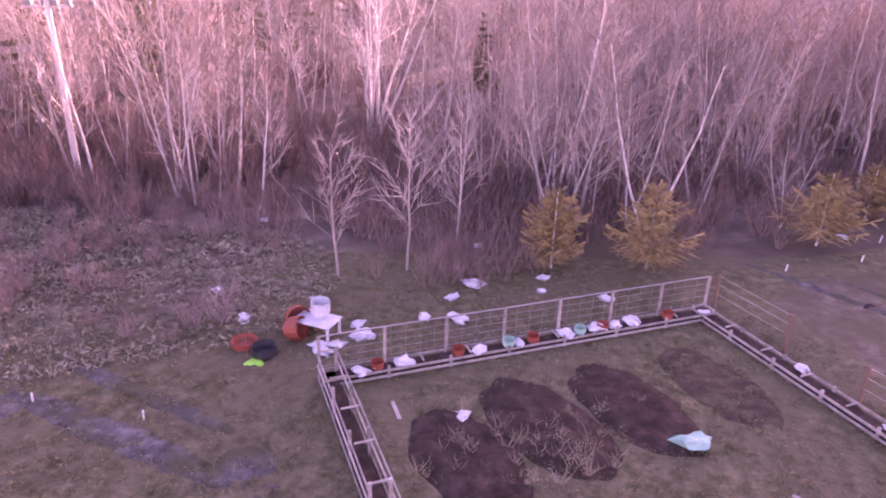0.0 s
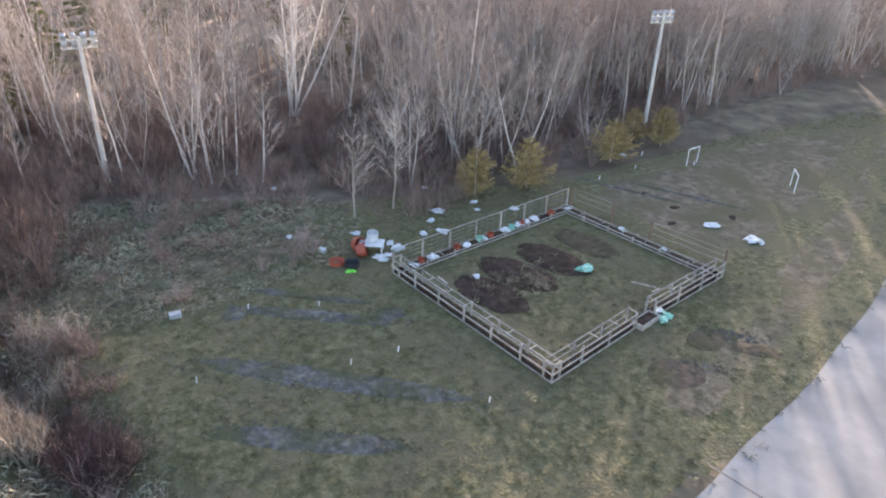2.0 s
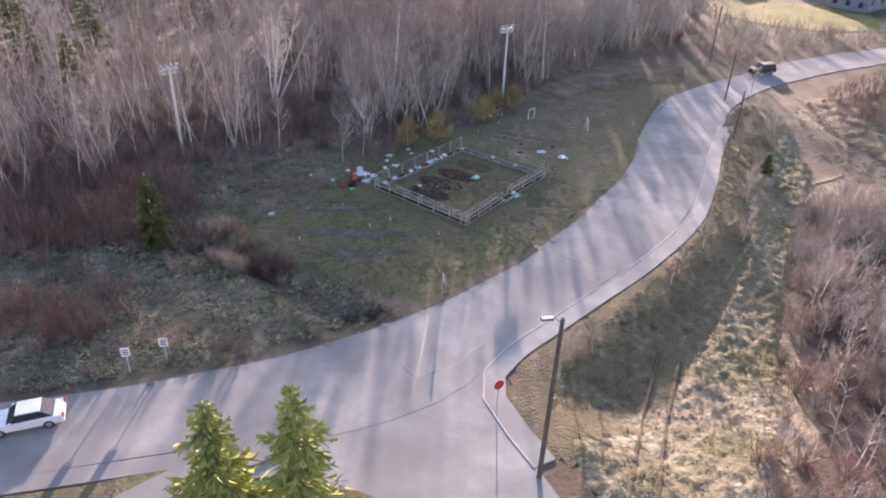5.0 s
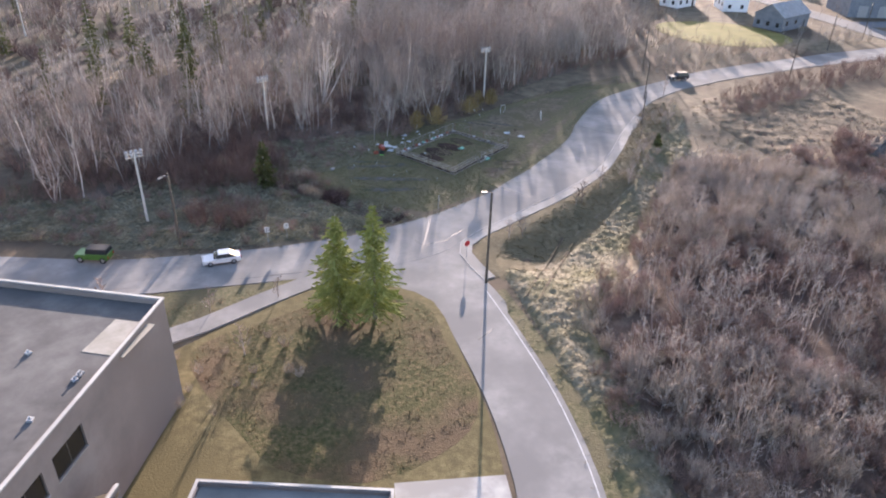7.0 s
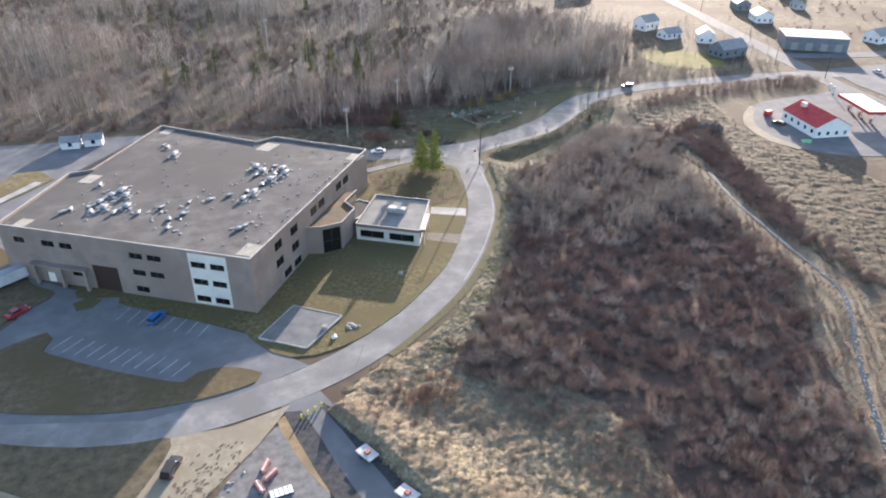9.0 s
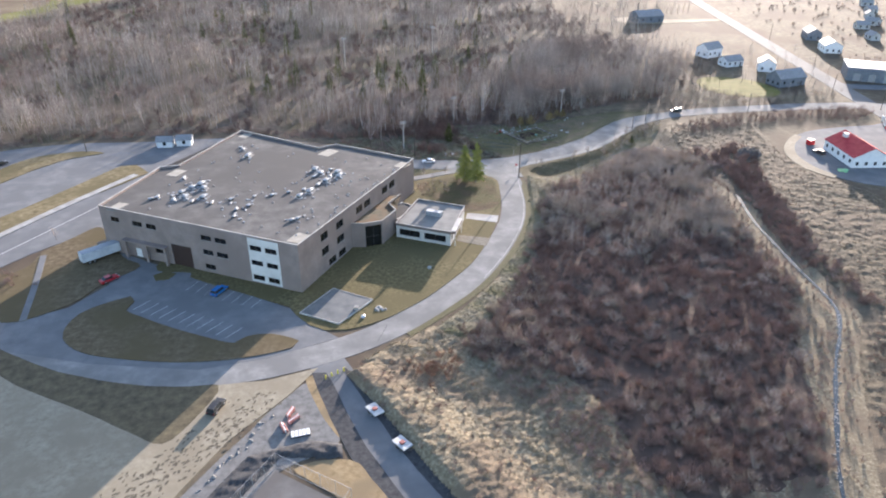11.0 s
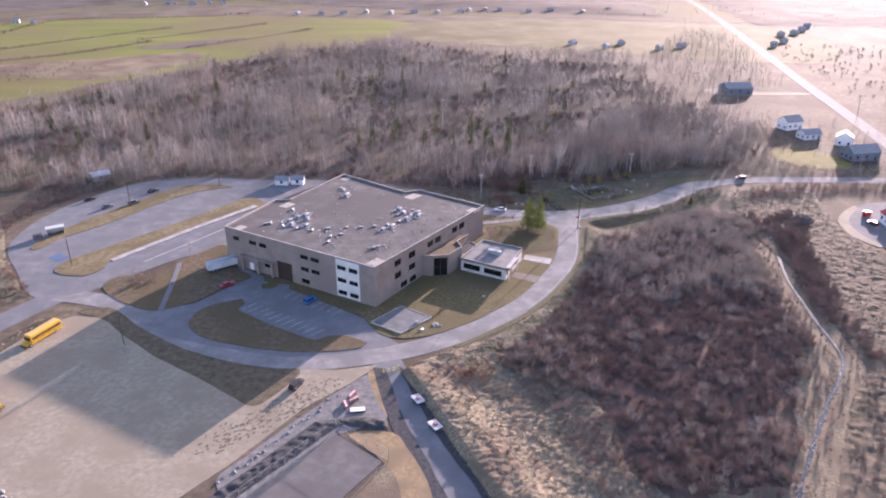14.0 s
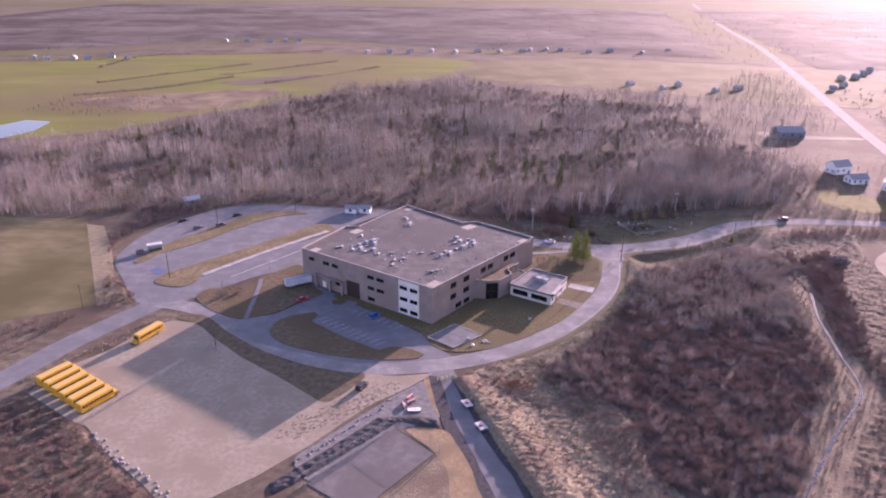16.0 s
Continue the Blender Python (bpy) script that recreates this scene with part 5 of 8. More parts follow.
grow("straw_shrubs", red, (-75, -172, -20, -100), [SOUTH_STRAW], 330, (.2, .6), TWIG_TAN, "low rust-brown shrubs in the straw", "shrubs", lift=(straw_wave, SOUTH_STRAW, 1.5))
v, t = scatter(red, nr.normal(-59, 3.4, 60), nr.normal(-114, 2.6, 60), nr.uniform(.4, .75, 60), nr.uniform(0, 6, 60), .7)
tagged(new("rust_patch", mesh_from("rust_patch", v, t, mat("twig_rust", [(.20, .11, .075), (.30, .175, .12), (.38, .25, .18)], .3, .9, vary=.25, island=True))), "patch of rust-coloured low shrubs in the straw", "shrubs", kind="stuff")
EAST = [(44, -20), (50, 8), (60, 20), (96, 18), (88, 0), (82, -38), (88, -62), (88, -110), (58, -140), (46, -126), (46, -84), (52, -56), (54, -30)]
grow("east_grass", reeds, (40, -145, 100, 25), [EAST], 4500, (.25, .55), mat("dull_straw", [(.17, .13, .08), (.26, .205, .125), (.34, .275, .18)], .12, .9, vary=.25, island=True), "dull tan grass tussocks on open ground", "grass", lift=(east_wave, EASTERN, 2))
VERGE = [(-72, 19), (-62, 13), (-52, 6.5), (-40, .5), (-28, -1.8), (-14, -1.6), (-16, 4), (-22, 11), (-26, 22), (-12, 30), (-22, 33), (-38, 28), (-52, 22), (-66, 27)]
GREY_BLADE = mat("grey_grass", [(.15, .145, .098), (.27, .245, .172), (.41, .37, .27)], .25, .9, vary=.3, island=True)
grow("verge_tufts", tufts, (-75, -4, -8, 36), [VERGE], 4200, (.7, 1.7), GREY_BLADE, "grey-brown rough grass tufts on the verge", "grass")
MEAD = [(-26, 12), (-20, 6), (-12, -1), (0, 1.5), (12, 7), (22, 15), (32, 21), (42, 29), (54, 36), (60, 42), (45, 40), (30, 37), (10, 30), (-10, 30), (-26, 26)]
grow("meadow_tufts", tufts, (-30, -4, 62, 44), [MEAD], 6500, (.22, .6), mat("meadow_blades", [(.13, .13, .065), (.21, .19, .105), (.32, .275, .17)], .3, .9, vary=.25, island=True), "short mixed grass tufts in the garden meadow", "grass", away=[WORN_PLOT, WORN_VERGE, [(-.6, 9.2), (-5.7, 21), (-4.9, 21.6), (.2, 9.6)]])
EDGE = [(46, 30.6), (37, 25.2), (30.3, 19.5), (23.1, 13.2), (12.7, 7), (4.2, 2.6), (0, .7), (-5.6, -.8), (-10.2, -2), (-17, -2.8), (-23.9, -2.9), (-29.8, -2.4), (-37.1, -1), (-46.2, 1.4), (-54, 4.2)]
grow("road_edge_tufts", tufts, (-56, -5, 48, 34), [[(x, y - .5) for x, y in EDGE] + [(x - .4, y + 1.3) for x, y in EDGE[::-1]]], 1300, (.3, .85), GREY_BLADE, "ragged grass tufts at the edge of the asphalt", "grass")
grow("verge_shrubs", red, (-75, -4, -12, 34), [VERGE], 130, (.45, 1.0), TWIG_RED, "low reddish-brown shrubs on the verge", "shrubs")
DITCHSIDE = [(-27.5, 18.5), (-23, 18.6), (-20.4, 14), (-19, 9), (-20.6, 7), (-22.6, 9.4), (-24.6, 13)]
grow("ditch_shrubs", red, (-32, -3, -12, 22), [DITCHSIDE], 55, (.4, .9), mat("ditch_twig", [(.11, .07, .06), (.18, .12, .10), (.27, .19, .16)], .2, .9, vary=.3, island=True), "dark brown shrubs along the ditch", "shrubs")
grow("ditch_tops", tan, (-32, -3, -12, 22), [[(-26, 18), (-22.5, 18.5), (-20.8, 14.5), (-23.5, 12.5)]], 22, (.7, 1.0), TWIG_TAN, "pale-topped bushes at the head of the ditch", "shrubs")
MAROON = mat("maroon_twig", [(.07, .04, .038), (.115, .07, .066), (.18, .118, .11)], .2, .9, vary=.3, island=True)
grow("ditch_bush", red, (-24, 7, -19, 13), [[(-23, 10.4), (-21.6, 11.4), (-20.2, 9.6), (-20.4, 8), (-22, 8)]], 22, (.6, 1.05), MAROON, "dark maroon bush leaning over the ditch", "shrubs")
grow("culvert_brush", red, (-19, -3, -14, 2), [[(-18, .6), (-16, .8), (-14.8, -.6), (-15.4, -1.8), (-17, -1.4)]], 16, (.25, .5), MAROON, "dark brush round the mouth of the culvert", "shrubs")
grow("pale_bush", tan, (-27, 8, -22, 13), [[(-25.6, 11.8), (-23.8, 12), (-23, 10.4), (-23.6, 9.4), (-25.2, 10)]], 12, (.75, 1.1), TWIG_TAN, "pale tan leafless bush beside the ditch", "shrubs")
grow("wood_edge_brush", under, (-48, 4, -20, 42), [[(-46, 40), (-29, 38), (-25, 30), (-25, 21), (-27.6, 14.8), (-32, 17.5), (-38, 19), (-46, 22)], [(-42, 12), (-34, 10.5), (-32.4, 5.6), (-36, 4), (-42, 6)]], 430, (.7, 1.7), MATS["ditch_twig"], "dark brush before the woods", "shrubs")
grow("ditch_grass", tufts, (-30, -4, -12, 20), [[(-22, 14), (-19, 9), (-16, 2), (-14, -2), (-18, -2), (-20.5, 2), (-22.6, 7), (-25, 12)]], 320, (.4, 1.0), GREY_BLADE, "rough grass hanging over the ditch", "grass")
grow("pasture_shrubs", red, (-36, 18, -6, 34), [[(-30, 20), (-17, 19.5), (-10, 23), (-9, 30), (-22, 32)]], 36, (.3, .75), TWIG_RED, "low reddish bushes in the rough grass", "shrubs")
grow("wood_brush", under, (-62, 24, 30, 52), [[(-60, 27), (-46, 26), (-36, 31), (-22, 36), (-6, 34), (8, 34), (22, 41), (30, 46), (28, 52), (-60, 50)]], 330, (.7, 1.7), FOREST_TWIG, "tall dark tangled brush inside the woods", "undergrowth")
grow("wood_scrub", red, (-62, 22, 34, 52), [[(-60, 24), (-46, 25), (-36, 29), (-22, 34), (-6, 32), (8, 32), (22, 38), (34, 46), (28, 52), (-60, 50)]], 330, (.6, 1.5), FOREST_TWIG, "low spreading brown brush at the wood edge", "undergrowth")
leaf = []
for k in range(5):
    g = Growth(660 + k)
    for _ in range(5):
        a, r_ = g.r.uniform(0, 6.28), g.r.uniform(.1, .5)
        p = Vector((math.cos(a) * r_, math.sin(a) * r_, .03))
        g.blade(p, p + Vector((g.r.uniform(-.16, .16), g.r.uniform(-.16, .16), g.r.uniform(0, .08))), .13)
    leaf.append(g.arrays())
grow("fallen_leaves", leaf, (-60, -48, -22, -6), [UNDER_SPRUCES, [(-30, -12), (-38, -13.8), (-48, -16), (-56, -18.5), (-62, -14), (-56, -6), (-46, -10.5)]], 1900, (.4, 1.0), mat("dead_leaf", [(.13, .085, .045), (.22, .15, .085), (.34, .25, .16)], .4, .9, vary=.3, island=True), "dead brown leaves strewn on the lawn", "leaves", lift=(lambda x, y: np.full(len(x), .15), [(-70, -60), (-10, -60), (-10, 0), (-70, 0)], 1))
grow("south_east_shrubs", red, (5, -168, 64, -105), [[(10, -160), (22, -142), (34, -124), (44, -112), (62, -118), (60, -150), (22, -166)]], 230, (.3, .8), TWIG_DARK, "dark brown shrubs on the slope beyond the creek", "shrubs")
grow("garden_edge_brush", under, (-9, 24, 4, 32), [[(-6, 27), (-2, 26), (1.5, 28), (1, 31), (-6, 31)]], 34, (.5, .95), TWIG_RED, "reddish brush between garden and woods", "shrubs")
grow("pasture_tufts", tufts, (-38, 16, -6, 36), [[(-36, 21), (-26, 17), (-17, 18.5), (-9, 22.5), (-7, 27), (-9, 31.5), (-22, 33.5), (-36, 35)]], 2600, (.4, 1.1), GREY_BLADE, "grey-brown grass tufts before the woods", "grass")
grow("garden_grass", tufts, (-24, 0, 14, 32), [[(-22, 8), (-12, 1), (0, 2), (12, 7), (14, 14), (11, 24), (2, 30), (-12, 24), (-22, 18)]], 7500, (.14, .45), mat("garden_blades", [(.095, .098, .046), (.165, .152, .078), (.27, .23, .14)], .35, .9, vary=.3, island=True), "green and straw-coloured grass round the garden", "grass", away=[[(-.6, 9.2), (-5.7, 21), (-4.9, 21.6), (.2, 9.6)]])
grow("gully_brush", red, (38, -115, 90, 24), [[(74, -4), (77, -11), (64.4, -42.6), (55, -66), (50, -88), (42, -95), (44.5, -76), (51, -51), (57, -26), (59, -13)]], 520, (.5, 1.3), TWIG_DARK, "dark brown brush along the gully", "shrubs")
grow("verge_thicket", under, (56, 0, 160, 32), [[(60, 12), (70.4, 22), (92, 25.5), (108, 26.6), (147, 27), (154, 19.6), (138, 11.5), (119, 16), (92, 14), (66, 7)]], 420, (.6, 1.3), TWIG_DARK, "tangled dark brush below the road", "shrubs")
grow("east_shrubs", red, (5, -165, 96, 22), [EASTERN], 800, (.12, .4), TWIG_RED, "scattered low brown shrubs on the open ground", "shrubs", lift=(east_wave, EASTERN, 2))
grow("roadside_brush", under, (58, 34, 152, 135), [[(60, 38), (100, 38), (150, 40), (146, 50), (128, 46), (108, 48), (100, 60), (102, 78), (122, 86), (124, 130), (106, 130), (104, 88), (92, 64), (74, 53)]], 330, (.7, 1.5), TWIG_TAN, "tangled brown brush between road and houses", "shrubs")
grow("roadside_saplings", small, (58, 34, 200, 135), [[(62, 40), (100, 40), (150, 42), (190, 60), (180, 130), (124, 130), (106, 130), (104, 88), (92, 64), (74, 53)]], 130, (.7, 1.4), WOOD_FAR, "thin bare trees between road and houses", "woods")
grow("pole_shrubs", red, (20, -14, 62, 30), [[(0, -12), (12, -7.5), (26, 0), (38, 8), (46, 17), (58, 23), (48, 13), (36, 3), (20, -7), (4, -14)]], 90, (.4, .9), TWIG_TAN, "brown shrubs below the road bank", "shrubs")
grow("gravel_edge_shrubs", red, (-205, -130, -170, -78), [[(-198, -122), (-190, -108), (-177, -82), (-174.5, -86), (-181, -101), (-189, -113), (-193, -127)]], 80, (.25, .6), TWIG_TAN, "dry brown weeds beside the gravel lot", "shrubs")
grow("scrub_slope_shrubs", red, (-216, -191, -136, -128), [SW_SCRUB], 750, (.3, 1.0), TWIG_DARK, "dark brown shrubs below the gravel lot", "shrubs", lift=(scrub_wave, SW_SCRUB, 2))
grow("scrub_slope_grass", reeds, (-216, -191, -136, -128), [SW_SCRUB], 700, (.4, 1.0), STRAW, "pale straw tussocks among the shrubs", "grass", lift=(scrub_wave, SW_SCRUB, 2))
grow("thicket_fringe", red, (-50, -172, -20, -105), [[(-43, -109), (-32, -120), (-27, -132), (-28, -146), (-22, -160), (-34, -168), (-38, -146), (-41, -130), (-48, -116)]], 260, (.3, .9), TWIG_RED, "loose brown shrubs at the edge of the straw", "shrubs", lift=(straw_wave, SOUTH_STRAW, 1.5))
grow("creek_side_grass", tan, (15, -130, 42, -74), [[(30, -77), (38, -81), (36, -99), (31, -114), (21, -127), (18, -122), (25, -105), (29, -92)]], 150, (.4, .8), TWIG_TAN, "tan dry growth beside the creek", "shrubs")
grow("west_shrubs", red, (-230, -90, -180, 30), [[(-200, -77), (-188, -70), (-206, -50), (-218, -34), (-222, -20), (-219, 2), (-204, 30), (-196, 40), (-230, 28), (-240, 10), (-224, -22), (-212, -44)]], 520, (.3, .9), TWIG_DARK, "reddish-brown scrub between field and car park", "shrubs")
grow("field_edge_scrub", red, (-300, -130, -195, -76), [[(-203, -78), (-226, -91), (-300, -107), (-300, -135), (-225, -125), (-208, -108)]], 650, (.3, .8), TWIG_DARK, "brown scrub along the field edge", "shrubs")

BANK = [(-9.5, -16), (-6, -12.8), (2, -9.4), (13, -5), (23, .3), (33, 8), (44, 18.5), (52, 23), (56, 23), (50, 16), (40, 7), (28, -2), (16, -9), (6, -13.5), (-3, -17.5)]
grow("bank_tufts", tufts, (-12, -24, 60, 27), [BANK], 4600, (.3, .75), mat("bank_blades", [(.12, .10, .06), (.20, .165, .10), (.31, .262, .172)], .3, .9, vary=.3, island=True), "rough grass tufts on the road bank", "grass")
LAWNS = [(-46, -19), (-38, -16.5), (-30, -15.5), (-25, -19), (-26.5, -40), (-33, -55), (-42, -71), (-52, -82), (-62, -89), (-70, -86), (-66, -62), (-46, -64), (-37, -46), (-49, -39), (-47, -25)]
grow("drive_verge_tufts", tufts, (-60, -100, -8, -18), [[(-13.6, -24), (-15.6, -32), (-18.4, -43), (-22.4, -53), (-30.6, -68), (-39.6, -80.2), (-50, -89.8), (-48.4, -91.2), (-37.4, -80.8), (-25, -62.5), (-17.4, -45), (-13.4, -31), (-12, -24)]], 800, (.25, .6), GREY_BLADE, "rough grass tufts beside the drive", "grass")
grow("lawn_tufts", tufts, (-75, -95, -22, -14), [LAWNS], 5200, (.18, .5), mat("lawn_blades", [(.095, .082, .04), (.155, .124, .062), (.22, .175, .097)], .4, .9, vary=.25, island=True), "short winter grass on the school lawn", "grass", away=[[(-68, -85), (-78, -78), (-85, -88), (-75, -94)]])
clod = []
for k in range(4):
    g = Growth(640 + k)
    for _ in range(5):
        a, r_ = g.r.uniform(0, 6.28), g.r.uniform(.05, .3)
        p = Vector((math.cos(a) * r_, math.sin(a) * r_, 0))
        g.limb([p, p + Vector((g.r.uniform(-.05, .05), g.r.uniform(-.05, .05), g.r.uniform(.05, .12)))], g.r.uniform(.07, .14), .02, 4)
    clod.append(g.arrays())
rows_ = [((-16, 18.6), (-7, 14.8)), ((-18.5, 14), (-4.2, 7.6)), ((-17, 10), (-8.3, 6.2)), ((3.6, 8), (6.6, 7.6)), ((7.4, 10.4), (10, 9))]
cx2 = np.concatenate([nr.uniform(0, 1, 90) * (q[0] - p[0]) + p[0] + nr.normal(0, .35, 90) for p, q in rows_])
cy2 = np.concatenate([np.interp(cx2[90 * k:90 * k + 90], sorted((p[0], q[0])), [p[1], q[1]]) + nr.normal(0, .3, 90) for k, (p, q) in enumerate(rows_)])
v, t = scatter(clod, cx2, cy2, nr.uniform(.25, .7, len(cx2)), nr.uniform(0, 6, len(cx2)), .02)
tagged(new("soil_clods", mesh_from("soil_clods", v, t, TILLED)), "clods of turned soil on the beds", "soil", kind="stuff")
v, t = scatter(red, nr.uniform(-50, -38, 14), nr.uniform(-30, -19, 14), nr.uniform(.4, .8, 14), nr.uniform(0, 6, 14), .1)
tagged(new("lawn_shrubs", mesh_from("lawn_shrubs", v, t, TWIG_TAN)), "small bare shrubs on the school lawn", "shrubs", kind="stuff")
v, t = scatter(red, nr.normal(-158, 3, 22), nr.normal(-61, 3, 22), nr.uniform(.5, .9, 22), nr.uniform(0, 6, 22), .1)
tagged(new("corner_shrubs", mesh_from("corner_shrubs", v, t, TWIG_RED)), "dark red bare shrubs at the corner of the lawn", "shrubs", kind="stuff")

# ---- community garden ----
before_garden = set(scene.objects)
TIMBER = mat("weathered_timber", [(.22, .195, .165), (.33, .30, .26), (.43, .395, .35)], 2.5, .85, bump=.004, fine=12, vary=.2)
BAG_WHITE = mat("white_plastic", [(.38, .41, .42), (.52, .55, .555), (.64, .66, .66)], 2, .35)
BAG_GREEN = mat("green_plastic", [(.14, .36, .28), (.22, .48, .38), (.36, .60, .50)], 1.5, .35)
CLAY = plain("orange_plastic", (.36, .075, .04), .6)
WIRE = plain("wire", (.45, .44, .42), .5, .6)


def planter_fence(p, q, full=True, mesh=False, label=""):
    """A long raised planter whose two rows of posts carry rails and rungs."""
    p, q = Vector(p), Vector(q)
    ln = (q - p).length
    f = thing("planter_fence", p.x, p.y, 0, math.degrees(math.atan2(q.y - p.y, q.x - p.x)), label, "fence", "planters round the garden")
    top = 1.05 if full else .42
    w = .52
    posts = max(2, round(ln / 2.1) + 1)
    for k in range(posts):
        s = ln * k / (posts - 1)
        for y in (0, w):
            bm = bmesh.new()
            hh = 1.62 if mesh and y == 0 else top + .04
            box(bm, s - .042, y - .042, -.1, s + .042, y + .042, hh)
            part("post", bm, TIMBER, f)
    for y in (-.06, w + .06):
        for z in ((.12, .56, .98) if full else (.14, .34)):
            bm = bmesh.new()
            box(bm, -.06, y - .016, z - .042, ln + .06, y + .016, z + .042)
            part("rail", bm, TIMBER, f)
    rungs = max(2, round(ln / 1.6))
    bm0 = bmesh.new()
    box(bm0, -.025, 0, 0, .025, w, .04)
    me = None
    for k in range(rungs + 1):
        s = ln * k / rungs
        if me is None:
            ob = part("rung", bm0, TIMBER, f)
            me = ob.data
            ob.matrix_basis = pose(s, 0, top - .005)
        else:
            share("rung", me, f, pose(s, 0, top - .005))
    bm = bmesh.new()
    box(bm, .06, .06, -.05, ln - .06, w - .06, .3)
    part("soil", bm, DARK_SOIL, f, "dark soil in the planter")
    if mesh:
        g = Growth(7)
        for k in range(5):
            z = .5 + k * .27
            g.limb([(0, -.06, z), (ln, -.06, z)], .007 if k < 4 else .03, .007 if k < 4 else .03, 3)
        for k in range(int(ln / .5)):
            g.limb([(k * .5, -.06, .4), (k * .5, -.06, 1.58)], .005, .005, 3)
        ob = new("wire_mesh", mesh_from("wire_mesh", *g.arrays(), WIRE))
        ob.parent = f
    return f


GS, GW, GN, GE, G1, G2 = (-.95, 8.9), (-5.65, 20.3), (8.1, 25.9), (13.0, 15.2), (5.1, 11.8), (6.7, 12.5)
planter_fence(GW, GS, label="weathered timber planter fence with rails and rungs")
planter_fence(GS, G1, label="weathered timber planter fence with rails and rungs")
planter_fence(G2, GE, label="weathered timber planter fence beside the garden gate")
planter_fence(GN, GW, False, True, "low timber planter with a wire mesh fence behind it")
planter_fence(GE, GN, False, False, "low timber planter of dark soil")
for a, b in (((8.3, 26), (9.8, 23)), ((10.8, 19.9), (13.1, 15.5))):
    a, b = Vector(a), Vector(b)
    f = thing("mesh_panel", a.x + .25, a.y + .1, 0, math.degrees(math.atan2(b.y - a.y, b.x - a.x)), "thin wire panel on a rusty post", "fence panel", "wire panels")
    g = Growth(9)
    ln = (b - a).length
    for z in (.8, 1.2, 1.55):
        g.limb([(0, 0, z), (ln, 0, z)], .008, .008, 3)
    ob = new("wires", mesh_from("wires", *g.arrays(), WIRE))
    ob.parent = f
    for s in (0, ln):
        bm = bmesh.new()
        box(bm, s - .05, -.05, -.1, s + .05, .05, 1.6)
        part("post", bm, plain("rusty_post", (.20, .12, .08), .8), f)
gate_box = thing("planter_box", 6.0, 12.15, 0, 26, "short planter box of dark soil by the gate", "planter")
for x0, y0, x1, y1 in ((-.8, -.35, .8, -.3), (-.8, .3, .8, .35), (-.8, -.299, -.75, .299), (.75, -.299, .8, .299)):
    bm = bmesh.new()
    box(bm, x0, y0, 0, x1, y1, .35)
    part("board", bm, TIMBER, gate_box)
bm = bmesh.new()
box(bm, -.745, -.295, -.02, .745, .295, .28)
part("soil", bm, DARK_SOIL, gate_box)


def mound(x, y, a, b, h, turn, material=DARK_SOIL, name="soil_mound", label="low mound of dark soil with dry stalks", seed=0):
    bm = bmesh.new()
    bmesh.ops.create_grid(bm, x_segments=22, y_segments=22, size=1)
    for v in bm.verts:
        r = math.hypot(v.co.x, v.co.y)
        ang = math.atan2(v.co.y, v.co.x)
        sq = max(abs(v.co.x), abs(v.co.y))
        rr = sq * (1 + .1 * noise.noise((math.cos(ang) * 2, math.sin(ang) * 2, seed)))
        p = Vector((math.cos(ang) * rr * a, math.sin(ang) * rr * b, 0))
        p.z = h * (1 - sq ** 3) * (.75 + .6 * noise.noise((p.x * 1.6, p.y * 1.6, seed + 3.1))) - .02 * (sq > .98)
        v.co = p
    ob = part(name, bm, material, smooth=True)
    ob.matrix_basis = pose(x, y, .005, 0, 0, turn)
    return tagged(ob, label, "mound", "soil mounds")


for i, (x, y, a, b, tn) in enumerate(((-.9, 16.8, 2.6, 1.5, -60), (1.35, 18.5, 2.8, 1.55, -56), (4.1, 19.6, 2.7, 1.5, -60), (7.1, 21.0, 2.7, 1.35, -64))):
    mound(x, y, a, b, .3 if i < 3 else .14, tn, DARK_SOIL if i < 3 else mat("grown_soil", [(.038, .029, .021), (.068, .054, .036), (.115, .096, .06)], 2.2, .95, bump=.15, fine=6), label="low mound of dark soil with dry stalks" if i < 3 else "flat soil bed grown over with grass", seed=i)
stalk = [shrub(600 + k, 9, .5, .5, .02, 1) for k in range(4)]
nr = np.random.RandomState(21)
ax = np.concatenate([nr.normal(x, .9, 26) for x in (-1.1, 1.4, 1.8)])
ay = np.concatenate([nr.normal(y, .9, 26) for y in (16.8, 18.2, 17)])
v, t = scatter(stalk, ax, ay, nr.uniform(.5, 1.1, len(ax)), nr.uniform(0, 6, len(ax)), .12)
tagged(new("dry_stalks", mesh_from("dry_stalks", v, t, STRAW)), "dry stalks on the soil mounds", "stalks", kind="stuff")
for i, (x, y, a, b, tn) in enumerate(((-10.9, 17.2, 5.0, .62, -24), (-6.8, 16.3, 1.0, .75, -10), (-11, 19.2, 4.6, .4, -26), (-10.8, 11.8, 7.7, .85, -27), (-12.3, 8.2, 5.0, .75, -22), (8.3, 10.0, 1.4, 1.0, 20), (5.2, 8.0, 1.7, 1.3, 0), (10.2, 8.6, 1.5, .7, -30), (-14.6, 18.2, .8, .7, 0), (18, 26, 6, .35, -48), (14.5, 27.5, 5, .3, -48))):
    mound(x, y, a, b, .10, tn, BROWN_SOIL if 0 < x < 12 else TILLED, "tilled_bed", "patch of bare brown soil in the grass" if 0 < x < 12 else "strip of grey tilled soil in the grass", i + 10)
for i, (x, y, a) in enumerate(((15.9, 24.4, .5), (14.2, 22.2, .45), (15, 27, .4), (19, 22, .5))):
    mound(x, y, a, a * .6, .12, 20 * i, DARK_SOIL, "molehill", "small dark heap of soil in the grass", i + 40)


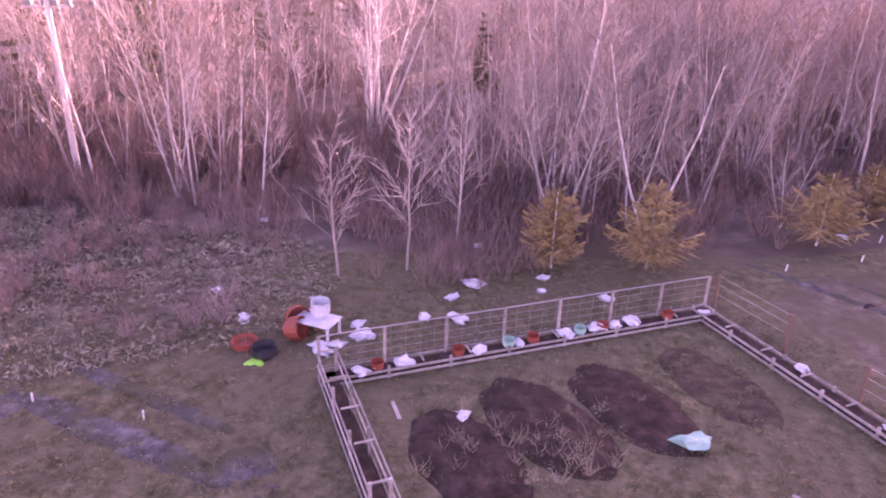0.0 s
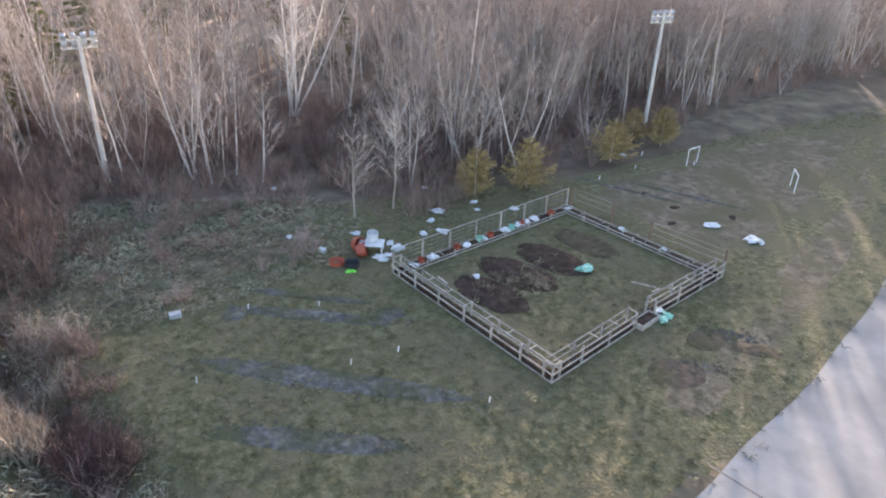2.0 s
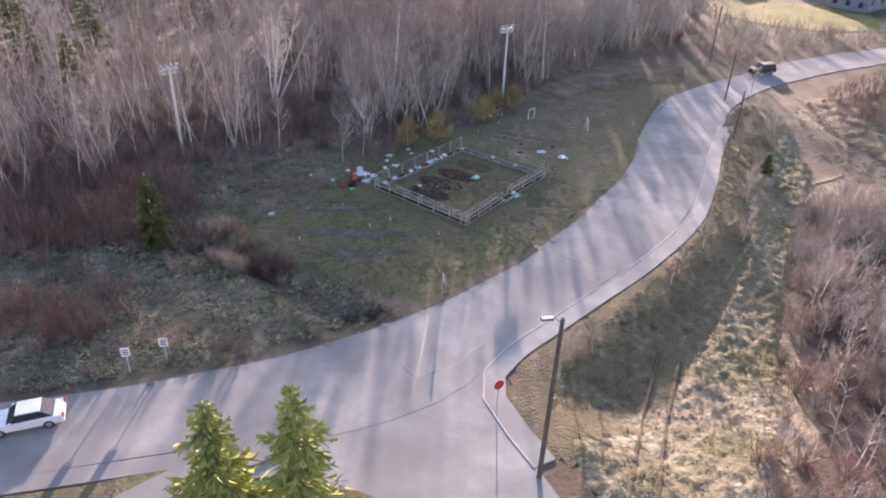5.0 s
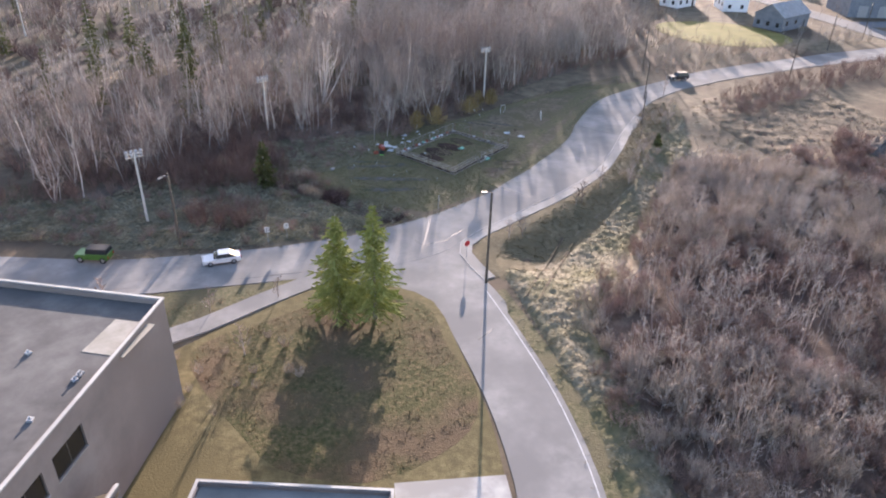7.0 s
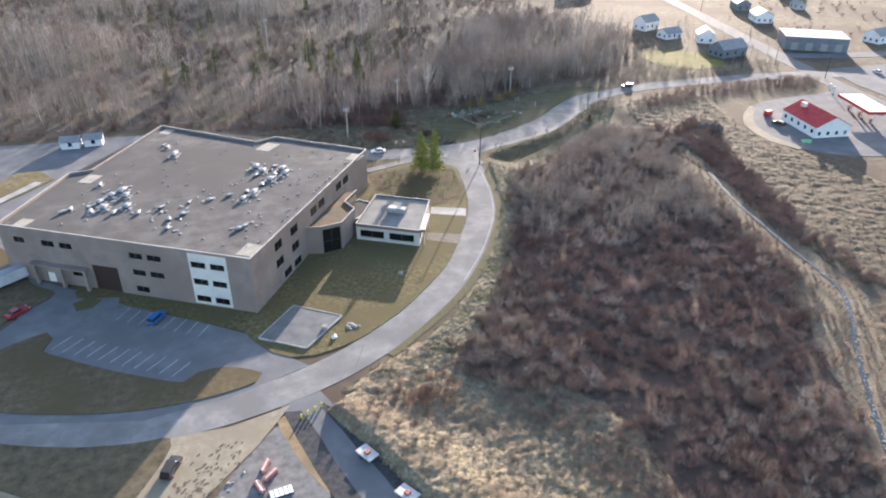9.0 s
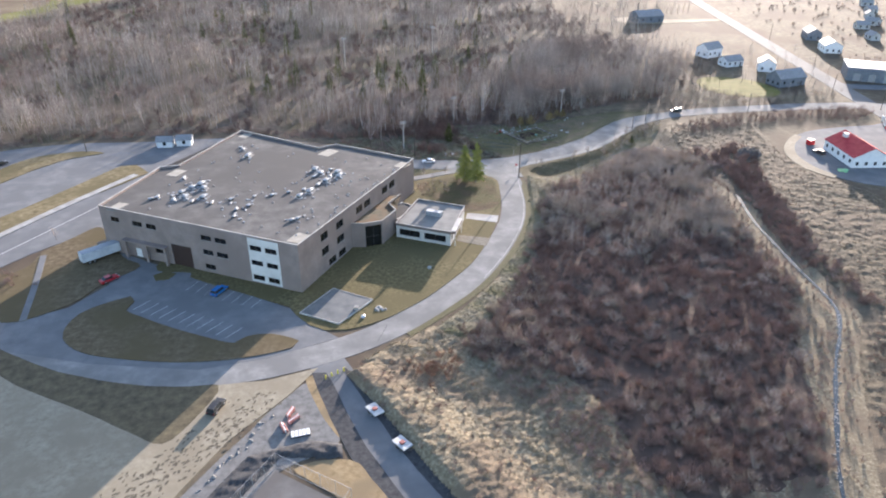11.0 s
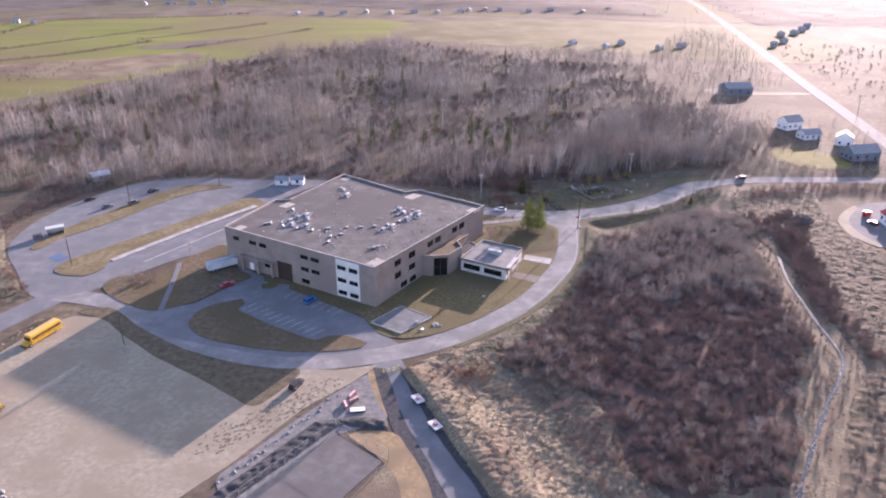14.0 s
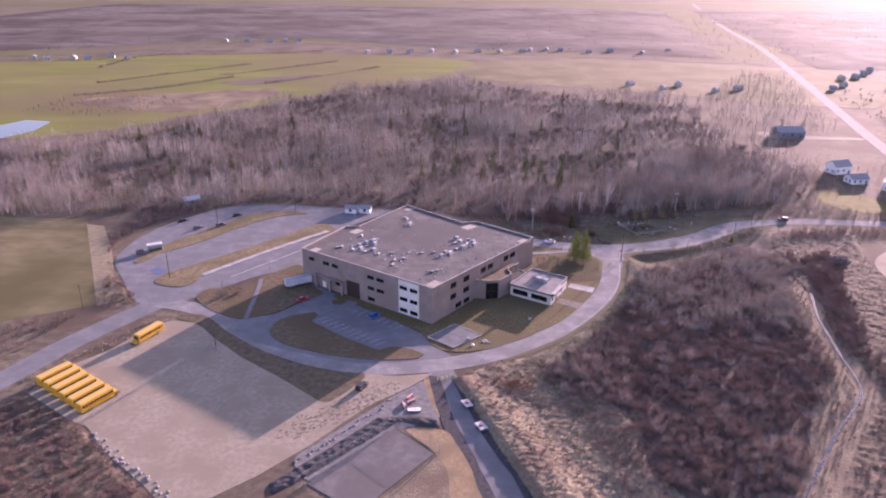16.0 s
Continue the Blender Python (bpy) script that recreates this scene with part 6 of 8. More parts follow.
def bag(x, y, s, material=BAG_WHITE, z=0.0, label="crumpled white plastic bag on the ground", flat=.33, seed=0):
    bm = bmesh.new()
    bmesh.ops.create_icosphere(bm, subdivisions=2, radius=1)
    for v in bm.verts:
        d = .85 + .75 * noise.noise(v.co * 1.7 + Vector((seed * 3.1, 0, 0))) + .35 * noise.noise(v.co * 4.3 + Vector((0, seed, 0)))
        v.co = Vector((v.co.x * d * s, v.co.y * d * s * .75, max(v.co.z * d, -.8) * s * flat + s * flat * .8))
    ob = part("plastic_bag", bm, material)
    ob.matrix_basis = pose(x, y, z, 0, 0, seed * 47)
    return tagged(ob, label, "bag", "litter in the garden")


for i, (x, y, s) in enumerate(((-11.1, 33.8, .3), (-10.9, 26.1, .28), (-9.2, 23.9, .38), (-6.8, 25.6, .35), (-4.7, 23.1, .5), (-5.0, 23.9, .35), (-2.6, 24.6, .35), (-1.3, 24.5, .5), (-.8, 27.5, .5), (-1.6, 26.3, .3), (4.5, 26.7, .4), (-.5, 31.6, .3), (2.2, 28.4, .35), (2.0, 27.2, .25), (17.5, 34.5, .35), (16.7, 21.2, .55), (17.9, 18.7, .6), (18.3, 18.5, .45), (-5.9, 21.9, .45), (-6.1, 22.3, .4), (-5.5, 22.4, .35), (-1.1, 18.7, .3))):
    bag(x, y, s, seed=i)
for i, (x, y, s, z) in enumerate(((-5.0, 20.75, .35, .3), (-3.7, 21.35, .4, .3), (-1.2, 22.2, .38, .3), (.1, 22.75, .3, .3), (1.8, 23.4, .42, .3), (3.0, 23.85, .4, .3), (3.7, 24.1, .35, .3), (4.4, 24.4, .38, .3), (7.3, 25.3, .25, .3), (6.4, 12.55, .32, .32), (9.4, 21.6, .3, .3), (10.6, 18.5, .25, .3))):
    bag(x + .65, y - .45 + .55 * min(1, (x + 6.2) / 13.6), s, z=z - .005, label="crumpled white plastic sheeting in the planter", seed=30 + i)
for i, (x, y, s) in enumerate(((5.4, 17.8, .55), (7.0, 12.05, .38), (7.5, 12.3, .38))):
    bag(x, y, s, BAG_GREEN, label="green plastic soil bag on the grass", flat=.5, seed=50 + i)
bag(-8.0, 21.1, .35, plain("lime_plastic", (.15, .75, .08), .4), label="bright green plastic scrap on the grass", seed=61, flat=.2)


def pot(x, y, r, h, material, label, tilt=0, turn=0):
    bm = bmesh.new()
    tube(bm, [(0, 0, 0), (0, 0, h * .93), (0, 0, h * .931), (0, 0, h)], [r * .78, r, r * 1.08, r * 1.08], 14)
    top = [f for f in bm.faces if all(v.co.z > h - .01 for v in f.verts)]
    bmesh.ops.inset_region(bm, faces=top, thickness=r * .12)
    bmesh.ops.translate(bm, verts=list({v for f in top for v in f.verts}), vec=(0, 0, -h * .7))
    ob = part("plant_pot", bm, material)
    ob.matrix_basis = pose(x, y, r * math.sin(radians(tilt)) * .9, tilt, 0, turn)
    return tagged(ob, label, "pot", "pots by the garden")


pot(-7.2, 23.7, .42, .6, CLAY, "large orange plastic plant pot", 70, 30)
pot(-7.3, 22.8, .4, .6, CLAY, "large orange plastic plant pot", 75, 80)
pot(-8.6, 22.1, .42, .3, CLAY, "shallow orange plastic pot", 0)
pot(-7.8, 21.6, .4, .4, plain("black_plastic", (.03, .03, .035), .5), "black plastic plant pot")
tbl = thing("garden_table", -6.3, 23.1, 0, -20, "grey-white plastic garden table", "table")
bm = bmesh.new()
box(bm, -.75, -.5, .62, .75, .5, .68, bevel=.02)
part("tabletop", bm, BAG_WHITE, tbl)
for x in (-.65, .65):
    for y in (-.4, .4):
        bm = bmesh.new()
        box(bm, x - .04, y - .04, 0, x + .04, y + .04, .619)
        part("leg", bm, BAG_WHITE, tbl)
ob = pot(-6.2, 23.3, .32, .6, BAG_WHITE, "white plastic bucket on the garden table")
ob.location.z = .68
for i in range(14):
    x, y = (-4.3 + 12.0 * (i + .5) / 14, 20.5 + 4.9 * (i + .5) / 14)
    if i in (0, 3, 5, 6, 8, 9, 12):
        ob = pot(x, y, .2, .3, (CLAY, MATS["black_plastic"], BAG_GREEN)[i % 3], "small plant pot standing in the planter")
        ob.location.z = .29
for x, y in ((-13.9, 18.5), (-10.3, 17.9), (-9.6, 12.6), (-4.2, 8.4), (-7.2, 13), (13, 30.2), (17, 31.6), (19.2, 34.2), (22.2, 31.2), (-16.5, 13)):
    bm = bmesh.new()
    box(bm, -.025, -.025, -.1, .025, .025, .36)
    ob = part("marker_stake", bm, WHITE_PAINT)
    ob.matrix_basis = pose(x, y, 0, 4, 3, 20)
    tagged(ob, "short white marker stake in the grass", "stake", "stakes in the plots")
# white frames by the far plots
for x, y, tn in ((22.2, 31.5, 20), (26.8, 25.2, 60)):
    fr = thing("pipe_goal", x, y, 0, tn, "small white pipe goal standing in the grass", "goal", "pipe goals")
    for px in (-.7, .7):
        bm = bmesh.new()
        tube(bm, [(px, 0, -.1), (px, 0, 1.4)], [.04, .04], 6)
        part("post", bm, WHITE_PAINT, fr)
    bm = bmesh.new()
    tube(bm, [(-.7, 0, 1.42), (.7, 0, 1.42)], [.04, .04], 6)
    part("bar", bm, WHITE_PAINT, fr)
# loose planks
for x, y, ln, tn in ((-3.1, 18.9, .9, -70), (8.0, 15.6, 1.4, -40), (8.4, 14.9, .7, 20), (-1.3, 18.9, .9, 5)):
    bm = bmesh.new()
    box(bm, -ln / 2, -.06, 0, ln / 2, .06, .04)
    ob = part("plank", bm, TIMBER)
    ob.matrix_basis = pose(x, y, .01, 0, 0, tn)
    tagged(ob, "loose weathered plank on the grass", "plank", "loose planks")
box_ = thing("white_crate", -17.5, 18.7, 0, 10, "small pale grey crate on the grass", "crate")
bm = bmesh.new()
box(bm, -.3, -.2, 0, .3, .2, .3, bevel=.02)
part("shell", bm, MATS["galvanised"], box_)

GARDEN = Matrix.Translation((-1.0, -.3, 0))     # where the whole garden lies
for ob in [o for o in scene.objects if o not in before_garden and o.parent is None]:
    ob.matrix_basis = GARDEN @ ob.matrix_basis

# ---- poles, lamps and roadside ----
POLE_PALE = mat("pale_pole_wood", [(.42, .40, .37), (.52, .50, .46), (.60, .58, .54)], 1.5, .8)
POLE_DARK = mat("dark_pole_wood", [(.06, .05, .042), (.10, .085, .07), (.13, .11, .095)], 1.5, .85)


def flood_pole(x, y, h=10.4, turn=0):
    p = thing("floodlight_pole", x, y, 0, turn, "tall pale wooden pole with floodlights on crossarms", "light pole", "floodlight poles")
    bm = bmesh.new()
    tube(bm, [(0, 0, -.3), (0, 0, h)], [.19, .13], 10)
    part("shaft", bm, POLE_PALE, p)
    for z in (h - .25, h - .75):
        bm = bmesh.new()
        box(bm, -1.1, .14, z - .07, 1.1, .26, z + .07)
        part("crossarm", bm, POLE_PALE, p)
        for k in range(4):
            bm = bmesh.new()
            box(bm, -.16, -.10, .07, .16, .28, .42, pose(-.9 + .6 * k, .2, z, 25, 0, 0), bevel=.03)
            part("floodlight", bm, GALV, p, "grey floodlight head")
    return p


flood_pole(-23.4, 37.5, 10.2, 15)
flood_pole(-47.0, 12.2, 10.0, 10)
flood_pole(21.8, 39.5, 10.4, 5)
flood_pole(-60, 130, 14, 5)
flood_pole(-12, 150, 14, 5)


def street_lamp(x, y, h, turn, arm=1.4, label="dark wooden street lamp pole with a short arm"):
    p = thing("street_lamp", x, y, 0, turn, label, "street lamp", "street lamps")
    bm = bmesh.new()
    tube(bm, [(0, 0, -.3), (0, 0, h)], [.17, .12], 8)
    part("pole", bm, POLE_DARK, p)
    bm = bmesh.new()
    tube(bm, [(.05, 0, h - .35), (arm * .6, 0, h + .02), (arm, 0, h + .05)], [.04, .035, .035], 6)
    part("arm", bm, GALV, p)
    bm = bmesh.new()
    box(bm, arm - .1, -.16, h - .06, arm + .6, .16, h + .12, bevel=.05)
    part("lamp_head", bm, plain("lamp_grey", (.12, .12, .125), .5), p, "grey lamp head")
    return p


street_lamp(-13.5, -20.7, 11.9, 160, .6)
street_lamp(-44.3, 3.2, 10.2, 230)
street_lamp(-185.2, -50.3, 10, 30)
street_lamp(-158.0, 28.0, 9, -60)
street_lamp(-186.6, 4.0, 9, 200)
for x, y, h in ((52.9, 26.3, 7.5), (67.2, 43.0, 9.5), (41.8, 14.6, 6.5), (98, 26.5, 9), (128, 39, 9), (-150, -98.3, 8.5), (-203.9, -77, 9), (150, 44, 10), (178, 95, 10), (188, 150, 10)):
    p = thing("utility_pole", x, y, 0, 40, "dark wooden utility pole with a crossarm", "utility pole", "utility poles")
    bm = bmesh.new()
    tube(bm, [(0, 0, -.3), (0, 0, h)], [.12, .085], 8)
    part("shaft", bm, POLE_DARK, p)
    bm = bmesh.new()
    box(bm, -.9, .085, h - .6, .9, .2, h - .48)
    part("crossarm", bm, POLE_DARK, p)
    for k in (-.8, 0, .8):
        bm = bmesh.new()
        tube(bm, [(k, .15, h - .479), (k, .15, h - .33)], [.05, .04], 6)
        part("insulator", bm, GALV, p)


def sign(x, y, kind, turn):
    label = {"stop": "red octagonal stop sign on a post", "plate": "white rectangular traffic sign on a post"}[kind]
    s = thing("road_sign", x, y, 0, turn, label, "road sign", "road signs")
    bm = bmesh.new()
    box(bm, -.03, -.03, -.1, .03, .03, 2.2)
    part("post", bm, GALV, s)
    bm = bmesh.new()
    if kind == "stop":
        bmesh.ops.create_cone(bm, segments=8, cap_ends=True, radius1=.4, radius2=.4, depth=.03)
        bmesh.ops.transform(bm, matrix=pose(0, -.05, 2.0, 90, 0, 22.5), verts=bm.verts[:])
        part("plate", bm, plain("sign_red", (.55, .03, .04), .4), s)
    else:
        box(bm, -.3, -.06, 1.5, .3, -.035, 2.25, bevel=.01)
        part("plate", bm, WHITE_PAINT, s)
        bm = bmesh.new()
        for k in range(3):
            box(bm, -.2, -.066, 1.65 + k * .18, .2, -.061, 1.73 + k * .18)
        part("bars", bm, DARK_METAL, s)
    return s


sign(-12.6, -14.4, "stop", -20)
sign(-34.0, -.2, "plate", -15)
sign(-31.5, -.2, "plate", -15)
sign(-9.8, -1.2, "plate", 72)

# cracks, joints and faded lines on the asphalt
TAR = plain("tar_seam", (.05, .05, .052), .6)
LINE = mat("faded_line", [(.36, .36, .35), (.48, .48, .47), (.58, .58, .57)], 2, .8)
for pts in ([(-12.1, -3.2), (-14.5, -6.9), (-17.1, -10.6)], [(-16.6, -7.6), (-16.2, -9.6), (-14.4, -9.4), (-12.8, -9.5), (-11.5, -8.6), (-9.6, -8)], [(-37.6, -66.5), (-42, -72.5)], [(-20, -30), (-17.5, -29)], [(30, 18.5), (34.5, 11)], [(2, 2.4), (5, -4)], [(-66, -96), (-69, -102.4)]):
    ribbon("tar_seam", pts, .09, .052, TAR, .004, 1.0, "thin black tar seam across the asphalt", "seam")
ribbon("edge_line", [(p[0] + .2, p[1] + .2) for p in LOOP[2:8]], .12, .05, LINE, .004, 2, "faded edge line on the drive", "line", offset=2.9)
u, w_ = Vector((.824, -.566)), Vector((-.566, -.824))
for k in range(11):
    a = Vector((-123.2, -79.6)) + u * 2.66 * k
    ribbon("bay_line", [a, a - w_ * 4.6 + u * .9], .14, .05, LINE, .004, 2, "faded white parking bay line", "line")
    if k < 8:
        b = Vector((-109.6, -69.4)) + u * 2.7 * k
        ribbon("bay_line", [b, b + w_ * 4.4], .12, .05, LINE, .004, 2, "faded white parking bay line", "line")
ribbon("lane_line", [(-163, -47.5), (-144.5, -21), (-133, -5)], .3, .075, LINE, .004, 4, "faded white line in the bus lane", "line")

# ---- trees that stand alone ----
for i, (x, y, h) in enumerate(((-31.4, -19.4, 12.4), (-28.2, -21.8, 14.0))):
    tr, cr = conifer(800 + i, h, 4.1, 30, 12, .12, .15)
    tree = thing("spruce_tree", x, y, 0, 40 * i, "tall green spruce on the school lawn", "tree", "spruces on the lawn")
    # crown colour is a brightened needle green with the sunlight put into it
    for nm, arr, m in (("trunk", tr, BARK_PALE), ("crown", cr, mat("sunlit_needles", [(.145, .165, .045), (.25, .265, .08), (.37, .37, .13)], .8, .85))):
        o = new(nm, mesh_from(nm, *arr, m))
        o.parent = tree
for i, (x, y, h, r) in enumerate(((1.6, 29.2, 3.6, 1.3), (5.8, 29.6, 3.9, 1.6), (14.8, 33.2, 3.6, 1.5), (21.2, 35.8, 3.4, 1.5), (19, 37, 3, 1.2))):
    tr, cr = conifer(820 + i, h, r * 1.35, 15, 10, .05, -.5)
    tree = thing("larch_sapling", x, y, 0, 70 * i, "small golden-needled larch at the garden edge", "tree", "young larches")
    for nm, arr, m in (("trunk", tr, BARK_PALE), ("crown", cr, NEEDLES_GOLD)):
        o = new(nm, mesh_from(nm, *arr, m))
        o.parent = tree
for i, (x, y, h) in enumerate(((-29.4, 17.6, 7.6), (-198.5, 62.5, 8.0), (38, 6, 2.6))):
    tr, cr = conifer(840 + i, h, h * .3, 18, 10, .22, .1)
    tree = thing("dark_conifer", x, y, 0, 70 * i, "dense dark green conifer", "tree")
    for nm, arr, m in (("trunk", tr, BARK_PALE), ("crown", cr, NEEDLES)):
        o = new(nm, mesh_from(nm, *arr, m))
        o.parent = tree
SPOTS = [(-2.8, -12.4, 3.4), (10.6, -7.8, 3.6), (22.4, -4.6, 4), (16.7, -4.6, 3.6), (9.4, -7.9, 3), (37.4, 9.8, 4.5), (-5.1, -12.4, 3.6), (29, 1, 4.5), (-7.4, 27.6, 6.4), (-4.6, 28.4, 7.2), (-36.5, -13.2, 3), (-44, -13, 3.2), (-54, -5, 3), (-42.5, -22, 4.2), (-160, -63, 3.6), (-163, -57, 3.2), (-150, -40, 4), (46, 12, 5), (58, 26, 5), (33, 4, 4)]
for i, (x, y, h) in enumerate(SPOTS):
    wide = i in (8, 9)
    tr, cr = bare_tree(860 + i, h, 26 if wide else 18, 9, .075 if wide else .05 + h * .005, low=.25, spread=.5, sides=5, twig_w=.042)
    tree = thing("bare_sapling", x, y, 0, 50 * i, "small leafless tree beside the road" if i < 8 else "slender leafless tree with pale bark", "tree", "young bare trees")
    for nm, arr, m in (("trunk", tr, TWIG_ASH if wide else TWIG_GREY), ("crown", cr, TWIG_ASH if wide else TWIG_GREY)):
        o = new(nm, mesh_from(nm, *arr, m))
        o.parent = tree
BIRCH = mat("birch_bark", [(.42, .395, .37), (.55, .525, .495), (.67, .645, .61)], 3, .8)
tree = thing("birch_clump", -8.8, 50, 0, 0, "many-stemmed pale birch in the woods", "tree")
for i in range(7):
    tr, cr = bare_tree(900 + i, 13.5, 15, 11, .14, low=.35, spread=.3, sides=5, twig_w=.035)
    m = pose(.3 * math.cos(i * .9), .3 * math.sin(i * .9), 0, 14 * math.sin(i * .9 + 1.2), 16 * math.cos(i * .9), 40 * i)
    for nm, arr, mm in (("stem", tr, BIRCH), ("crown", cr, BARK_PALE)):
        o = new(nm, mesh_from(nm, *arr, mm))
        o.parent = tree
        o.matrix_basis = m

# ---- vehicles ----
TYRE = plain("tyre_rubber", (.03, .03, .032), .9)
RIM_M = plain("wheel_rim", (.45, .46, .48), .35, .8)
CARGLASS = plain("car_glass", (.03, .035, .04), .08)
LAMP_RED = plain("lamp_red", (.4, .02, .02), .3)
LAMP_CLEAR = plain("lamp_clear", (.7, .7, .68), .15)


def wheels(car, xs, half, r=.33, w=.22):
    for x in xs:
        for sd in (-1, 1):
            bm = bmesh.new()
            tube(bm, [(x, sd * half - w / 2, r), (x, sd * half - w / 2 + .03, r), (x, sd * half + w / 2 - .03, r), (x, sd * half + w / 2, r)], [r * .9, r, r, r * .9], 14)
            tyre = part("wheel", bm, TYRE, car)
            bm = bmesh.new()
            y = sd * (half + w / 2 - .01)
            tube(bm, [(x, y, r), (x, y + sd * .02, r)], [r * .6, r * .55], 10)
            part("rim", bm, RIM_M, tyre)


def profile(bm, outline, half, taper=None):
    """A side outline (x, z) drawn across the width; taper narrows the upper points."""
    ring = []
    for sd in (-1, 1):
        ring.append([bm.verts.new((x, sd * (half - (taper or 0) * max(0, z - outline[0][1])), z)) for x, z in outline])
    n = len(outline)
    bm.faces.new(ring[0])
    bm.faces.new(ring[1][::-1])
    for i in range(n):
        bm.faces.new((ring[0][i], ring[1][i], ring[1][(i + 1) % n], ring[0][(i + 1) % n]))
    bmesh.ops.recalc_face_normals(bm, faces=bm.faces[:])
    bmesh.ops.bevel(bm, geom=bm.edges[:], offset=.05, segments=1, affect="EDGES")


def car(x, y, turn, paint, label, kind="sedan", z=.04, name="car"):
    c = thing(name, x, y, z, turn, label, "car")
    tall = kind in ("suv", "jeep")
    L, hw, belt, roof = (2.25, .9, 1.0, 1.75) if tall else (2.25, .88, .88, 1.42)
    bm = bmesh.new()
    if kind == "jeep":
        profile(bm, [(-2.0, .45), (2.0, .45), (2.05, .75), (2.0, 1.1), (.75, 1.15), (.7, 1.2), (-2.0, 1.2)], hw)
    elif tall:
        profile(bm, [(-L, .35), (L, .35), (L + .02, .7), (L - .1, .95), (1.0, belt + .06), (-L, belt + .06)], hw)
    else:
        profile(bm, [(-L, .3), (L, .3), (L + .05, .58), (L - .15, .75), (.95, belt), (-1.5, belt + .04), (-L + .03, belt - .02)], hw)
    part("body", bm, paint, c)
    bm = bmesh.new()
    top = {"sedan": [(-1.75, belt), (1.0, belt - .02), (.35, roof - .06), (-1.0, roof - .06)], "suv": [(-2.15, belt), (1.0, belt), (.45, roof - .06), (-2.0, roof - .06)], "jeep": [(-1.95, 1.18), (.75, 1.18), (.55, 1.78), (-1.9, 1.78)]}[kind]
    profile(bm, top, hw - .06, .22)
    part("glass", bm, CARGLASS, c, "dark glass")
    bm = bmesh.new()
    x0, x1 = top[3][0], top[2][0]
    zt = top[2][1]
    box(bm, x0 - .02, -hw + .22, zt - .03, x1 + .04, hw - .22, zt + .05, bevel=.03)
    part("roof", bm, plain("soft_top", (.035, .035, .035), .8) if kind == "jeep" else paint, c)
    wheels(c, (-1.35, 1.4), hw - .1, .42 if tall else .33)
    for sd in (-1, 1):
        bm = bmesh.new()
        box(bm, L - .1 if kind != "jeep" else 1.98, sd * .62 - .16, .62, L + .06 if kind != "jeep" else 2.1, sd * .62 + .16, .8)
        part("headlight", bm, LAMP_CLEAR, c)
        bm = bmesh.new()
        box(bm, -L - .04 if kind != "jeep" else -2.06, sd * .7 - .12, .7, -L + .08 if kind != "jeep" else -1.95, sd * .7 + .12, .9)
        part("tail_light", bm, LAMP_RED, c)
        bm = bmesh.new()
        box(bm, .62, sd * (hw + .07) - .08, belt + .02, .8, sd * (hw + .07) + .08, belt + .16)
        part("mirror", bm, paint, c)
    return c


P_WHITE, P_GREEN, P_BLACK = plain("paint_white", (.72, .73, .74), .3), plain("paint_green", (.065, .17, .03), .35), plain("paint_black", (.018, .018, .02), .45)
P_BLUE, P_RED, P_GREY = plain("paint_blue", (.02, .16, .42), .25), plain("paint_red", (.42, .02, .03), .3), plain("paint_grey", (.12, .13, .14), .3)
car(-40.4, -2.6, 172, P_WHITE, "white saloon car parked at the roadside")
car(-54.1, 4.4, 150, P_GREEN, "green off-road car with a black top", "jeep", name="off_road_car")
car(70, 34.2, 170, P_BLACK, "black sport utility car on the road", "suv")
car(-104.1, -75.6, 55, P_BLUE, "blue hatchback in the car park", "suv")
car(-131.2, -65, 40, P_RED, "red car parked in the shade")
car(-101.2, -117.7, 66, P_BLACK, "black sport utility car on the gravel", "suv", z=.02)
car(-194.9, 2, 55, P_GREY, "dark car in the upper car park")
car(-186, 6, 55, P_GREY, "dark blue car in the upper car park", "suv")
car(-205.3, 10.2, 55, P_BLACK, "black car at the edge of the upper car park")
car(-183.3, 20, 55, P_BLACK, "black saloon in the upper car park")


